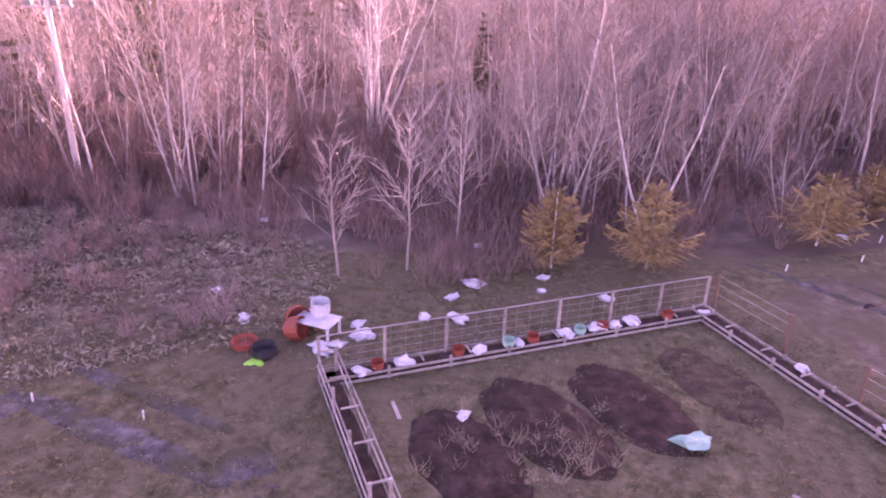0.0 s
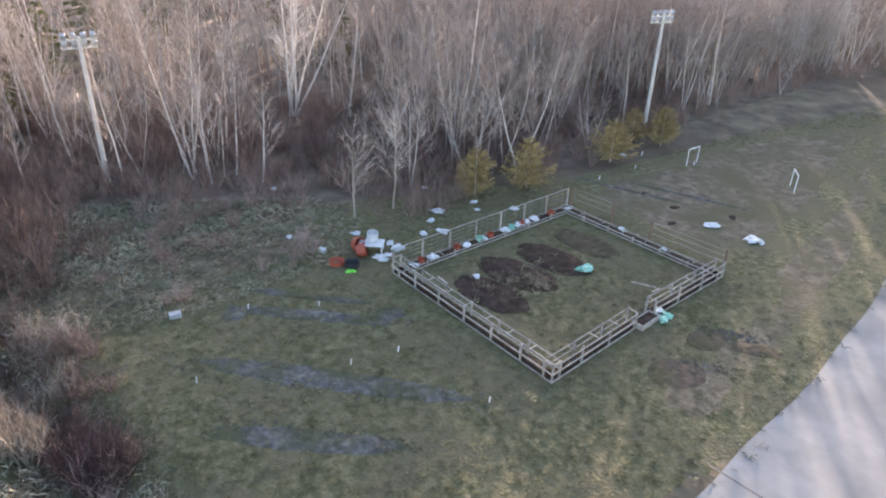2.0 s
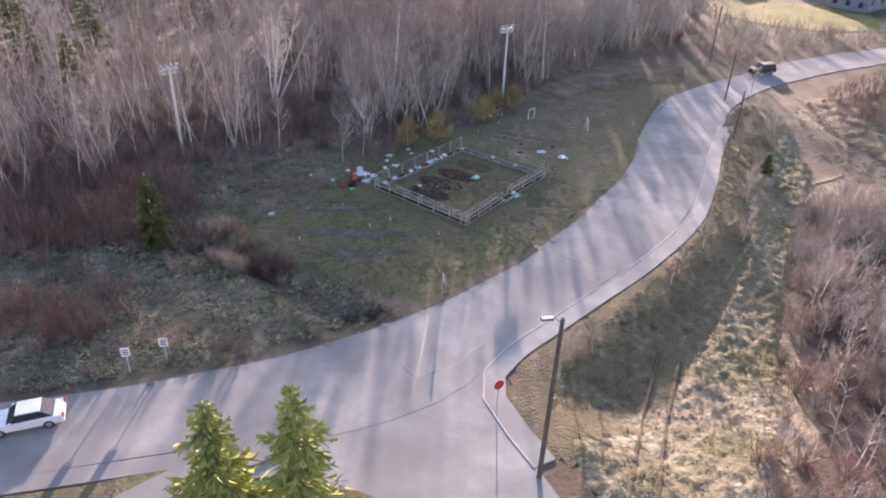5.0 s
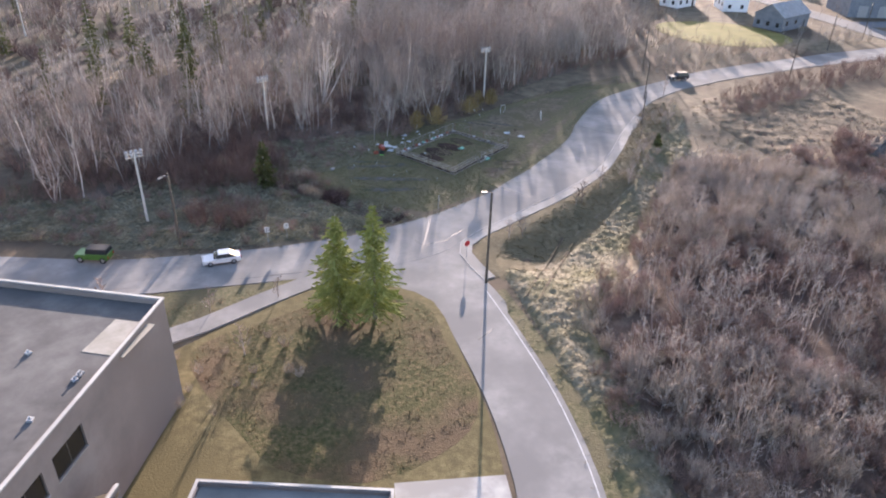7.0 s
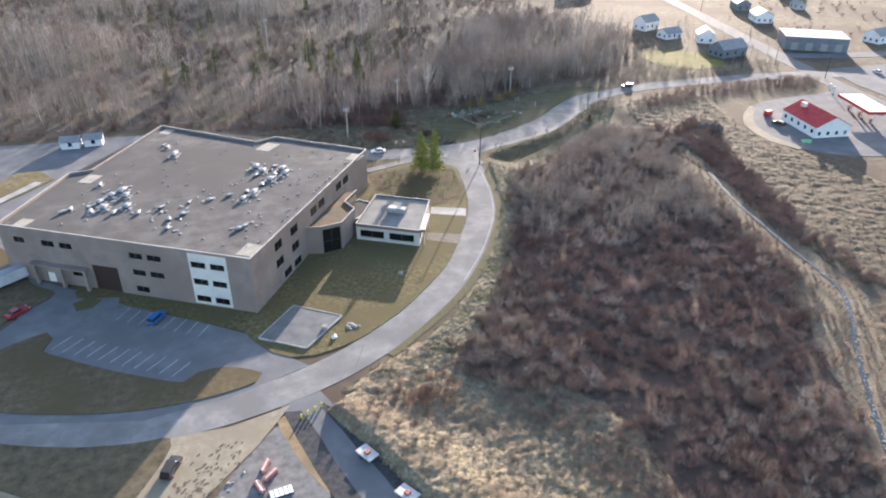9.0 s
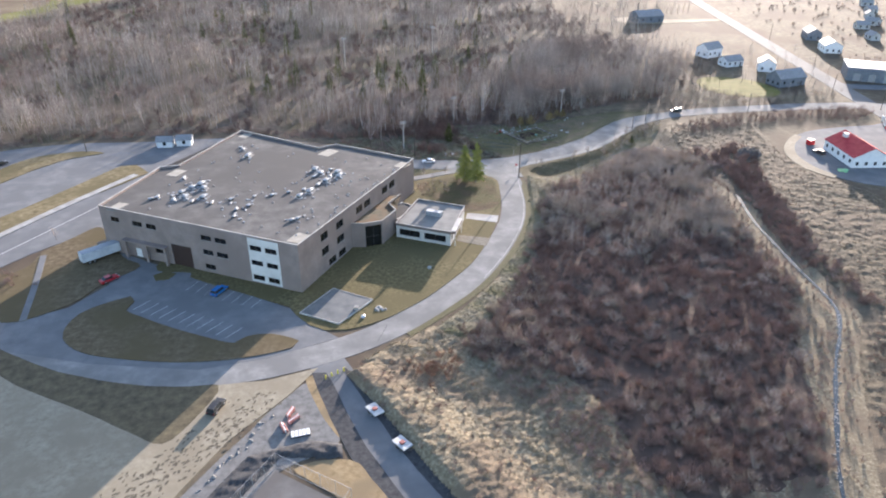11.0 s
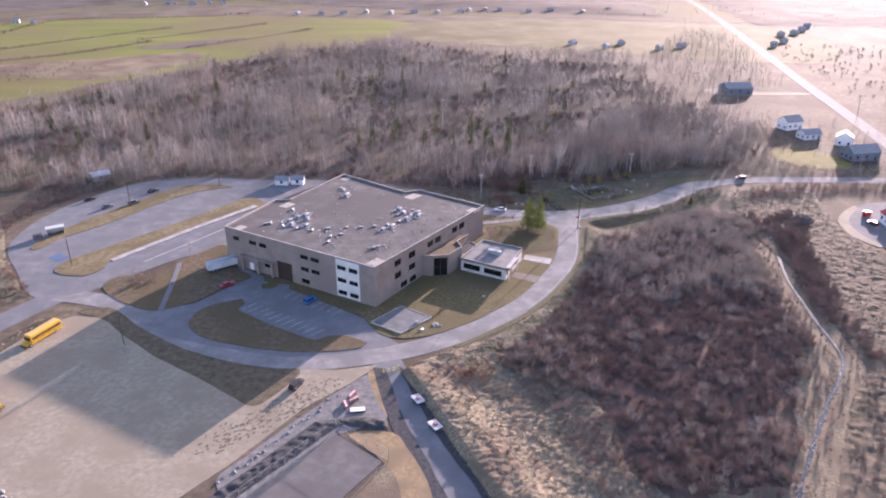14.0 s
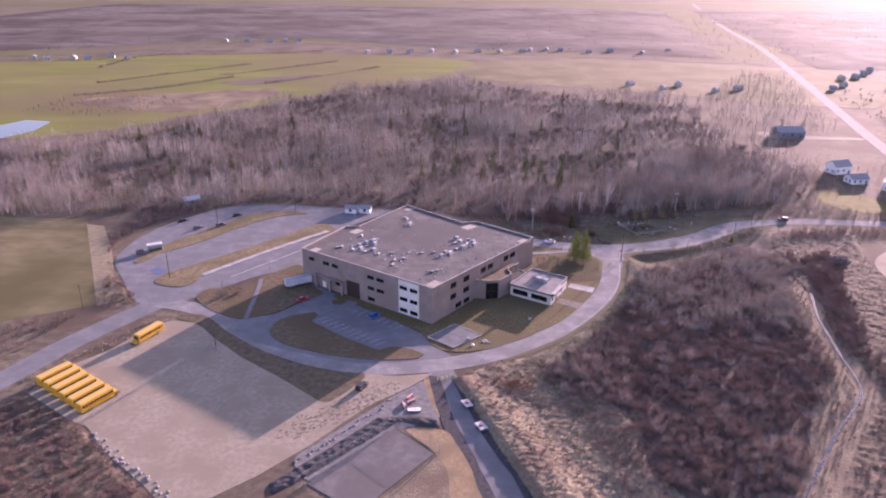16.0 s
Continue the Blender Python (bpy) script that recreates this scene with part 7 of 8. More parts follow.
def school_bus(x, y, turn):
    b = thing("school_bus", x, y, .02, turn, "yellow school bus with black stripes parked on gravel", "bus", "school buses")
    YEL = plain("bus_yellow", (.62, .33, .015), .4)
    BLK = plain("bus_black", (.02, .02, .02), .6)
    bm = bmesh.new()
    profile(bm, [(-5.6, .55), (4.3, .55), (4.3, 2.75), (4.1, 3.0), (-5.4, 3.0), (-5.6, 2.75)], 1.22)
    part("body", bm, YEL, b)
    bm = bmesh.new()
    arch = [(1.14 * math.cos(a), 3.003 + .17 * math.sin(a)) for a in (0, .35, .8, 1.25, 1.57, 1.89, 2.34, 2.79, 3.1416)]
    ends = [[bm.verts.new((ex, ay, az)) for ay, az in arch] for ex in (-5.42, 4.12)]
    bm.faces.new(ends[0])
    bm.faces.new(ends[1][::-1])
    for i in range(9):
        bm.faces.new((ends[0][i], ends[1][i], ends[1][(i + 1) % 9], ends[0][(i + 1) % 9]))
    bmesh.ops.recalc_face_normals(bm, faces=bm.faces[:])
    part("roof", bm, plain("bus_roof", (.66, .42, .10), .45), b)
    bm = bmesh.new()
    profile(bm, [(4.26, .55), (5.7, .55), (5.75, 1.0), (5.6, 1.35), (4.26, 1.5)], 1.0)
    part("hood", bm, YEL, b)
    bm = bmesh.new()
    box(bm, 4.28, -1.0, 1.6, 4.34, 1.0, 2.6)
    part("windscreen", bm, CARGLASS, b)
    me = None
    for k in range(11):
        for sd in (-1, 1):
            if me is None:
                bm = bmesh.new()
                box(bm, 0, -.015, 0, .72, .015, .62)
                w = part("side_window", bm, CARGLASS, b)
                me = w.data
                w.matrix_basis = pose(-5.2 + .84 * k, sd * 1.225, 1.75)
            else:
                share("side_window", me, b, pose(-5.2 + .84 * k, sd * 1.225, 1.75))
    for z in (1.1, 1.5):
        for sd in (-1, 1):
            bm = bmesh.new()
            box(bm, -5.5, sd * 1.235 - .012, z, 4.2, sd * 1.235 + .012, z + .09)
            part("stripe", bm, BLK, b)
    bm = bmesh.new()
    box(bm, 5.72, -1.1, .45, 5.9, 1.1, .75)
    part("bumper", bm, BLK, b)
    wheels(b, (-3.2, 4.7), 1.08, .48, .28)
    return b


bus = school_bus(-173.2, -94.6, 248.5)
for k in range(6):
    copy_thing(bus, pose(-188.1 + 3.55 * k, -119.0 - 2.25 * k, .02, 0, 0, 64))

# box trailer and truck by the loading door
tl = thing("box_trailer", -134.6, -52.2, .03, 35, "white box trailer parked on the grass by the school", "trailer")
for nm, dims, m in (("box", (-6.2, -1.25, 1.0, 3.6, 1.25, 3.4), mat("trailer_side", [(.36, .40, .45), (.48, .52, .56), (.56, .60, .63)], .4, .6)), ("roof", (-6.15, -1.2, 3.402, 3.55, 1.2, 3.46), plain("trailer_roof", (.30, .33, .36), .6)), ("chassis", (-6.1, -.9, .7, 4.2, .9, .995), DARK_METAL), ("cab", (3.9, -1.1, .6, 5.8, 1.1, 2.6), WHITE_PAINT)):
    bm = bmesh.new()
    box(bm, *dims, bevel=.05)
    part(nm, bm, m, tl)
wheels(tl, (-4.6, -3.4, 4.8), .98, .48, .28)
sh = thing("bus_shelter", -203, -23.4, .06, 31, "small white bus shelter beside the car park", "shelter")
for nm, dims, m in (("back_wall", (-2.8, 1.2, 0, 2.8, 1.3, 2.4), WHITE_PAINT), ("side_wall", (-2.8, -1.2, 0, -2.7, 1.198, 2.4), WHITE_PAINT), ("side_wall", (2.7, -1.2, 0, 2.8, 1.198, 2.4), WHITE_PAINT), ("roof", (-3, -1.4, 2.402, 3, 1.5, 2.6), plain("shelter_roof", (.55, .57, .58), .6)), ("bench", (-2.2, .6, .4, 2.2, 1.1, .48), POLE_PALE)):
    bm = bmesh.new()
    box(bm, *dims)
    part(nm, bm, m, sh)
for k in (-1.8, 1.8):
    bm = bmesh.new()
    box(bm, k - .1, .7, 0, k + .1, 1.0, .398)
    part("bench_leg", bm, DARK_METAL, sh)
cb = thing("utility_cabinet", -206.6, -29, .06, 31, "dark steel utility cabinet at the car park entrance", "cabinet")
bm = bmesh.new()
box(bm, -1.4, -.8, .1, 1.4, .8, 2.0, bevel=.05)
part("case", bm, DARK_METAL, cb)
bm = bmesh.new()
box(bm, -1.5, -.9, 0, 1.5, .9, .098)
part("plinth", bm, CONCRETE, cb)
for k in (-.68, .68):
    bm = bmesh.new()
    box(bm, k - .6, -.83, .25, k + .6, -.803, 1.85)
    part("door", bm, plain("cabinet_grey", (.14, .14, .145), .6), cb)
dm = thing("dumpster", -134.6, -46.6, .12, 31, "dark steel waste container beside the school wall", "dumpster")
bm = bmesh.new()
box(bm, -3, -1.1, .15, 3, 1.1, 1.7, bevel=.06)
part("bin", bm, plain("dark_green_steel", (.05, .07, .06), .6), dm)
for k in (-1, 1):
    bm = bmesh.new()
    box(bm, -1.45 + 1.5 * k, -1.15, 1.703, 1.45 + 1.5 * k, 1.15, 1.78)
    part("lid", bm, DARK_METAL, dm)
    bm = bmesh.new()
    box(bm, 2.2 * k - .15, -1, 0, 2.2 * k + .15, 1, .149)
    part("skid", bm, DARK_METAL, dm)
for x, y, tn in ((-71.7, -124.2, -62), (-67.8, -133.8, -58)):
    c = thing("site_cart", x, y, .02, tn, "flat white site trailer with equipment on its deck", "trailer", "site trailers")
    bm = bmesh.new()
    box(bm, -1.7, -1.1, .75, 1.7, 1.1, 1.0, bevel=.04)
    part("deck", bm, plain("worn_white", (.52, .52, .51), .6), c)
    bm = bmesh.new()
    box(bm, -.35, -.5, 1.003, .5, .35, 1.35, bevel=.06)
    part("equipment", bm, plain("faded_red", (.34, .11, .09), .7), c)
    bm = bmesh.new()
    tube(bm, [(1.7, 0, .85), (2.9, 0, .7)], [.06, .05], 6)
    part("drawbar", bm, DARK_METAL, c)
    wheels(c, (-.5, .5), 1.0, .36, .22)
PINK = mat("faded_barrier_red", [(.34, .13, .11), (.45, .20, .17), (.55, .30, .26)], 2, .7)
for x, y, tn in ((-87.4, -121.6, 62), (-86.8, -123.6, 40), (-88.6, -125.6, 108)):
    s = thing("site_barrier", x, y, .04, tn, "stack of faded red and white plastic site barriers", "barrier", "site barriers")
    for k, m in enumerate((PINK, WHITE_PAINT, PINK)):
        bm = bmesh.new()
        box(bm, -1.3 + .1 * k, -.42 + .27 * k, .1, 1.2 + .08 * k, -.19 + .27 * k, .75, bevel=.05)
        part("panel", bm, m, s)
    for k in (-1, 1):
        bm = bmesh.new()
        box(bm, k * .9 - .1, -.6, 0, k * .9 + .1, .6, .099)
        part("foot", bm, DARK_METAL, s)
pk = thing("pallet_stack", -85.6, -127.4, .04, 6, "white slatted pallets stacked on the yard", "pallet")
for k in range(5):
    bm = bmesh.new()
    box(bm, -1.7 + .7 * k, -.8, .3, -1.1 + .7 * k, .8, .42, bevel=.02)
    part("slat", bm, WHITE_PAINT, pk)
for sd in (-.7, 0, .7):
    bm = bmesh.new()
    box(bm, -1.75, sd - .08, 0, 1.75, sd + .08, .298)
    part("runner", bm, DARK_METAL, pk)
rk = random.Random(8)


def rock(x, y, s, material=CONCRETE, label="pale boulder", z=0):
    bm = bmesh.new()
    bmesh.ops.create_icosphere(bm, subdivisions=1, radius=s)
    for v in bm.verts:
        v.co *= 1 + .35 * noise.noise(v.co * (1.5 / s) + Vector((x, y, 0)))
        v.co.z = max(v.co.z * .75, -s * .3)
    ob = part("boulder", bm, material)
    ob.matrix_basis = pose(x, y, z, 0, 0, x * 50)
    return tagged(ob, label, "boulder", "boulders")


rock(-52.3, -73, .7, label="pale boulder on the lawn", z=.15)
rock(-71, -92.1, .65, WHITE_PAINT, "white painted boulder beside the pad", .2)
for k in range(12):
    rock(-66.8 + rk.uniform(-1.2, 1.2), -89.3 + rk.uniform(-1, 1), rk.uniform(.25, .55), label="grey boulder in a heap beside the lawn", z=.1)
bm = bmesh.new()
tube(bm, [(0, 0, 0), (0, 0, .7)], [.55, .55], 16)
ob = part("concrete_well", bm, CONCRETE)
ob.matrix_basis = pose(-72.3, -88.9, .35)
tagged(ob, "round concrete well ring on the pad", "well ring")
for k in range(34):
    u_ = k / 33
    rock(-166 + 30 * u_ + rk.uniform(-1, 1), -143 - 21 * u_ + rk.uniform(-1.2, 1.2), rk.uniform(.35, .85), mat("grey_rock", [(.15, .145, .138), (.22, .213, .2), (.30, .288, .27)], 1.5, .9), label="grey boulder along the gravel edge")
for k in range(30):
    u_ = k / 29
    rock(-91 - 20 * u_ + rk.uniform(-.8, .8), -122 - 28 * u_ + rk.uniform(-.8, .8), rk.uniform(.2, .5), MATS["grey_rock"], label="grey boulder along the gravel edge")

# ---- sports court and fences south of the school ----
def chain_fence(pts, h, label):
    f = thing("chain_link_fence", *pts[0], 0, 0, label, "fence", "chain link fences")
    o = Vector(pts[0])
    g = Growth(3)
    for a, b in zip(pts, pts[1:]):
        a, b = Vector(a) - o, Vector(b) - o
        n = max(1, round((b - a).length / 3))
        for k in range(n + 1):
            p = a.lerp(b, k / n)
            bm = bmesh.new()
            tube(bm, [(p.x, p.y, -.2), (p.x, p.y, h)], [.045, .045], 6)
            part("post", bm, GALV, f)
        for z in (.1, h):
            bm = bmesh.new()
            tube(bm, [(a.x, a.y, z), (b.x, b.y, z)], [.03, .03], 5)
            part("rail", bm, GALV, f)
        m = int((b - a).length / .45)
        for k in range(m):
            p, q = a.lerp(b, k / m), a.lerp(b, min(1, (k + 2) / m))
            g.limb([(p.x, p.y, .1), (q.x, q.y, h)], .008, .008, 3)
            g.limb([(q.x, q.y, .1), (p.x, p.y, h)], .008, .008, 3)
    ob = new("mesh", mesh_from("mesh", *g.arrays(), WIRE))
    ob.parent = f


COURT = [(-89.8, -135.6), (-107, -157.4), (-94, -165.5), (-79, -144.8)]
sheet("sports_court", COURT, .06, mat("court_asphalt", [(.12, .112, .105), (.155, .146, .138), (.19, .18, .17)], .3, .9, stain=(.13, .12, .112), stain_scale=.1), .2, curved=False, label="grey-brown asphalt sports court", category="court")
for a, b in (((-98.4, -146.5), (-86.5, -155.2)), ((-94, -141), (-101, -161)), ((-84.4, -140.2), (-100.5, -161.4))):
    ribbon("court_seam", [a, b], .15, .072, TAR, .004, 3, "dark seam on the court", "seam")
chain_fence([(-109, -160), (-107.8, -157.4), (-89.8, -134.6), (-77.6, -144.6), (-80, -148)], 3.2, "tall grey chain link fence round the court")
chain_fence([(-168.4, -136.4), (-162, -122), (-155.6, -108.8)], 1.8, "low chain link fence across the gravel")
chain_fence([(-155.6, -102), (-150, -99.2), (-148, -102.5)], 1.6, "short chain link fence by the drive")
sheet("court_bank", [(-76, -142), (-71, -158), (-74, -176), (-92, -178), (-93, -167), (-79, -147)], .02, STRAW_GROUND, .1, ragged=.8, label="dry straw bank beside the court")
for k in range(4):
    bm = bmesh.new()
    box(bm, -.14, -.14, -.1, .14, .14, .9, bevel=.03)
    ob = part("bollard", bm, plain("bollard_yellow", (.70, .60, .08), .5))
    ob.matrix_basis = pose(-80.4 + 1.25 * k, -112.4 + .6 * k, .02)
    tagged(ob, "yellow bollard across the lane", "bollard", "bollards across the lane")
# wheel ruts trampled into the gravel
rr = random.Random(3)
bm = bmesh.new()
for k in range(300):
    u_ = rr.random()
    x, y = -92 - 24 * u_ + rr.uniform(-3.4, 3.4), -116.5 - 22 * u_ + rr.uniform(-4.0, 4.0)
    a, s = rr.uniform(.3, 1.4), rr.uniform(.12, .36)
    vs = [bm.verts.new((x + s * (1.7 * math.cos(q) * math.cos(a) - .8 * math.sin(q) * math.sin(a)) * rr.uniform(.7, 1.2), y + s * (1.7 * math.cos(q) * math.sin(a) + .8 * math.sin(q) * math.cos(a)) * rr.uniform(.7, 1.2), .05 + .0008 * k / 300)) for q in (0, .9, 1.8, 2.7, 3.6, 4.5, 5.4)]
    bm.faces.new(vs)
tagged(part("mud_tracks", bm, mat("mud", [(.10, .085, .063), (.15, .128, .097)], 1.5, .95)), "dark muddy tracks in the gravel", "tracks", kind="stuff")

# heap of spoil, wheel ruts and the painted light edge beyond the road bank
ob = mound(73.5, -14.5, 5.5, 4.4, 2.4, 30, mat("spoil_soil", [(.075, .066, .058), (.12, .107, .095), (.17, .153, .138)], 1.2, .95, bump=.2, fine=3), "spoil_mound", "grey heap of spoil in the rough grass", 71)
TRACK = [(-10.5, -26.2), (-7.1, -23.2), (-3.2, -19.8), (3.2, -14.6)]


def trodden(name, centre, width, offset, depth, material, label):
    """A narrow strip that follows the lie of the reeds: ruts and the light edge."""
    c = smooth_line(centre, .35)
    rows_, r = [], random.Random(len(label))
    for i, q in enumerate(c):
        d = (c[min(i + 1, len(c) - 1)] - c[max(i - 1, 0)]).normalized()
        n = Vector((-d.y, d.x))
        w = width * r.uniform(.6, 1.15)
        rows_.append([q + n * (offset + w * k) for k in (-.5, -.2, .2, .5)])
    x, y = np.array([p.x for row in rows_ for p in row]), np.array([p.y for row in rows_ for p in row])
    z = np.clip(edge_distance(x, y, REEDS) / 1.2, 0, 1) * np.maximum(lodged(x, y), 0) * inside(x, y, REEDS)
    z = np.maximum(z, .06) + np.tile([-.08, depth, depth, -.08], len(rows_))
    tris = []
    for i in range(len(rows_) - 1):
        for k in range(3):
            o = i * 4 + k
            tris += [(o, o + 4, o + 5), (o, o + 5, o + 1)]
    tagged(new(name, mesh_from(name, np.stack([x, y, z], 1), np.array(tris), material)), label, "track", kind="structure")


for side_w in (-.8, .8):
    trodden("wheel_rut", TRACK, .55, side_w, .1, BROWN_SOIL, "dark wheel rut through the reeds")
# pale strip painted where sunlit reeds meet the shaded bank
trodden("field_track", [(4.6, -14), (15.5, -8.8), (25.8, -3.6), (34.7, 1), (41, 2.6), (48.8, 2.7)], .8, 0, .0, STRAW_GROUND, "pale trodden track along the reeds")

# pipe that carries the ditch under the road
cv = thing("culvert", -16.6, -1.5, -.34, 118, "dark corrugated steel pipe at the end of the ditch", "culvert")
bm = bmesh.new()
tube(bm, [(.12 * k, 0, .3) for k in range(7)], [.46 + .02 * (k % 2) for k in range(7)], 16, cap=False)
part("pipe", bm, mat("rusty_steel", [(.07, .055, .046), (.11, .088, .074)], 3, .8), cv)
# a dark disc closes the pipe and paints the shade inside it
bm = bmesh.new()
tube(bm, [(0, 0, .3), (.03, 0, .3)], [.452, .452], 16)
part("mouth", bm, DARK_SOIL, cv, "dark disc standing in for the shaded inside of the pipe")
# ---- creek ----
CREEK = [(58, -18), (53, -36), (49, -50), (45, -64), (42.5, -80), (41, -90), (38.8, -107), (32, -118), (25, -126), (12.5, -143), (3, -157), (-4, -172)]
ribbon("creek", CREEK, lambda u: .5 + .6 * abs(math.sin(u * 41)) * abs(math.sin(u * 17 + 1)), .09, WATER, .1, 2, "narrow creek of bright water", "water")
STONE = mat("creek_stone", [(.17, .162, .15), (.27, .258, .242), (.38, .366, .345)], 2, .7, vary=.2, island=True)
line = smooth_line(CREEK, .8)
pebble = []
for k in range(4):
    bm = bmesh.new()
    bmesh.ops.create_icosphere(bm, subdivisions=1, radius=.3)
    for v in bm.verts:
        v.co *= 1 + .4 * noise.noise(v.co * 4 + Vector((k * 9, 0, 0)))
        v.co.z *= .6
    bm.verts.index_update()
    pebble.append((np.array([v.co[:] for v in bm.verts], np.float32), np.array([[v.index for v in f.verts] for f in bm.faces], np.int32)))
    bm.free()
px = np.array([q.x for q in line for _ in range(3)])
py = np.array([q.y for q in line for _ in range(3)])
px, py = px + nr.normal(0, .45, len(px)), py + nr.normal(0, .45, len(py))
v, t = scatter(pebble, px, py, nr.uniform(.25, .8, len(px)), nr.uniform(0, 6, len(px)), .05)
tagged(new("creek_stones", mesh_from("creek_stones", v, t, STONE)), "pale stones lining the creek", "stones", kind="stuff")
c2 = smooth_line(CREEK, 1.2)
side_ = [(q.x + s * d_, q.y) for q in c2 for s, d_ in ((-1, nr.uniform(1, 5)), (1, nr.uniform(1, 5)), (-1, nr.uniform(1.5, 6)))]
v, t = scatter(tan, [q[0] for q in side_], [q[1] for q in side_], nr.uniform(.2, .6, len(side_)), nr.uniform(0, 6, len(side_)), .1)
tagged(new("creek_growth", mesh_from("creek_growth", v, t, TWIG_RED)), "dry brown growth along both sides of the creek", "shrubs", kind="stuff")
grow("creek_shrubs", red, (40, -130, 75, -5), [[(52, -8), (58, -8), (64, -30), (62, -55), (54, -80), (50, -112), (45, -108), (47, -80), (52, -56), (56, -34)]], 330, (.6, 1.3), TWIG_RED, "dark brown shrubs along the creek", "shrubs")

# ---- sheds, houses and the store ----
ROOF_GREY = mat("shingle_grey", [(.20, .20, .205), (.27, .27, .275), (.33, .33, .335)], .8, .5)
ROOF_RED = mat("roof_red", [(.30, .03, .04), (.40, .045, .055), (.46, .06, .07)], .5, .6)
SIDING = mat("white_siding", [(.68, .69, .70), (.76, .77, .78), (.82, .83, .83)], .6, .7)


def gable(name, x, y, turn, ln, wd, eave, ridge, wallm, roofm, label, category="house", wins=3, group="", over=.35):
    """A gabled building: walls, two roof slopes, windows and a door. Its ridge runs along its own x."""
    h = thing(name, x, y, 0, turn, label, category, group)
    bm = bmesh.new()
    a, b = ln / 2, wd / 2
    outline = [(-b, 0), (b, 0), (b, eave), (0, ridge), (-b, eave)]
    ends = [[bm.verts.new((sx * a, py_, pz)) for py_, pz in outline] for sx in (-1, 1)]
    bm.faces.new(ends[0][::-1])
    bm.faces.new(ends[1])
    for i in range(5):
        bm.faces.new((ends[0][i], ends[0][(i + 1) % 5], ends[1][(i + 1) % 5], ends[1][i]))
    bmesh.ops.recalc_face_normals(bm, faces=bm.faces[:])
    part("wall", bm, wallm, h)
    sl = math.atan2(ridge - eave, b)
    lnr = math.hypot(ridge - eave, b) + over
    for sd in (-1, 1):
        bm = bmesh.new()
        box(bm, -a - over, 0, .02, a + over, lnr, .16)
        ob = part("roof", bm, roofm, h)
        ob.matrix_basis = Matrix.Translation((0, 0, ridge + .02)) @ Matrix.Rotation(0 if sd > 0 else math.pi, 4, "Z") @ Matrix.Rotation(-sl, 4, "X")
    for sd in (-1, 1):
        for k in range(wins):
            px_ = -a + ln * (k + .5) / wins
            bm = bmesh.new()
            if sd < 0 and k == wins - 1 and wins > 1:
                box(bm, px_ - .5, sd * (b + .03) - .03, .02, px_ + .5, sd * (b + .03) + .03, 2.1)
                part("door", bm, DARK_METAL, h)
            else:
                box(bm, px_ - .55, sd * (b + .03) - .028, eave * .38, px_ + .55, sd * (b + .03) + .028, eave * .38 + 1.2)
                part("window", bm, CARGLASS, h)
        for k in range(max(1, int(wd / 3))):
            n = max(1, int(wd / 3))
            py_ = -b + wd * (k + .5) / n
            bm = bmesh.new()
            box(bm, sd * (a + .03) - .028, py_ - .5, 1.0, sd * (a + .03) + .028, py_ + .5, 2.2)
            part("window", bm, CARGLASS, h)
    return h


gable("garden_shed", -131.3, 29.6, -5, 5.4, 4, 2.4, 3.6, SIDING, ROOF_GREY, "white shed with a grey gable roof", "shed", 1, "white sheds")
gable("garden_shed", -124.8, 30.2, -2, 5.2, 4, 2.4, 3.6, SIDING, ROOF_GREY, "white shed with a grey gable roof", "shed", 1, "white sheds")
gable("pavilion", -211.5, 36, 35, 7, 5, 2.6, 3.8, mat("grey_boards", [(.16, .16, .17), (.22, .22, .23)], 1, .8), plain("pale_metal_roof", (.55, .58, .60), .3, .3), "small dark pavilion with a pale metal roof", "pavilion", 1)
sheet("store_apron", [(116, 5), (103, .5), (94, -8), (88, -18), (87, -30), (90.5, -38), (98, -46), (110, -51), (128, -53), (152, -46), (154, 4), (139, 6)], .03, ASPHALT_LOT, .15, label="asphalt apron round the store")
sheet("store_gravel", [(103, 1.5), (93, -7), (86.5, -17.5), (85.5, -30.5), (89.5, -39), (92, -37.5), (89.5, -29), (90.5, -18), (96, -8.5), (104, -1)], .045, GRAVEL, .1, label="pale gravel beside the store")
gable("red_roofed_store", 108.6, -24.2, 82, 18.4, 12.8, 3.8, 7.0, SIDING, ROOF_RED, "white store with a dark red metal roof", "store", 5)
can = thing("fuel_canopy", 133, -20.5, 0, 75, "flat white fuel canopy with a red edge", "canopy")
bm = bmesh.new()
box(bm, -10, -4.5, 4.6, 10, 4.5, 5.5)
part("fascia", bm, ROOF_RED, can)
bm = bmesh.new()
box(bm, -9.8, -4.3, 5.503, 9.8, 4.3, 5.56)
part("top", bm, WHITE_PAINT, can)
for x in (-7, 0, 7):
    bm = bmesh.new()
    box(bm, x - .25, -.25, 0, x + .25, .25, 4.599)
    part("column", bm, WHITE_PAINT, can)
    bm = bmesh.new()
    box(bm, x + .6, -.4, .03, x + 1.5, .4, 1.7, bevel=.05)
    part("fuel_pump", bm, plain("faded_red", (.5, .10, .08), .6), can)
vent = thing("roof_unit", 106.9, -19.2, 6.6, 82, "small white vent box on the store roof", "rooftop unit")
bm = bmesh.new()
box(bm, -.9, -.7, -.4, .9, .7, .9, bevel=.06)
part("casing", bm, WHITE_PAINT, vent)
bm = bmesh.new()
box(bm, -1.0, -.8, .903, 1.0, .8, 1.0)
part("lid", bm, MATS["galvanised"], vent)
skip_bin = thing("waste_bin", 101.5, -9.5, .06, 10, "bright red steel waste bin beside the store", "bin")
bm = bmesh.new()
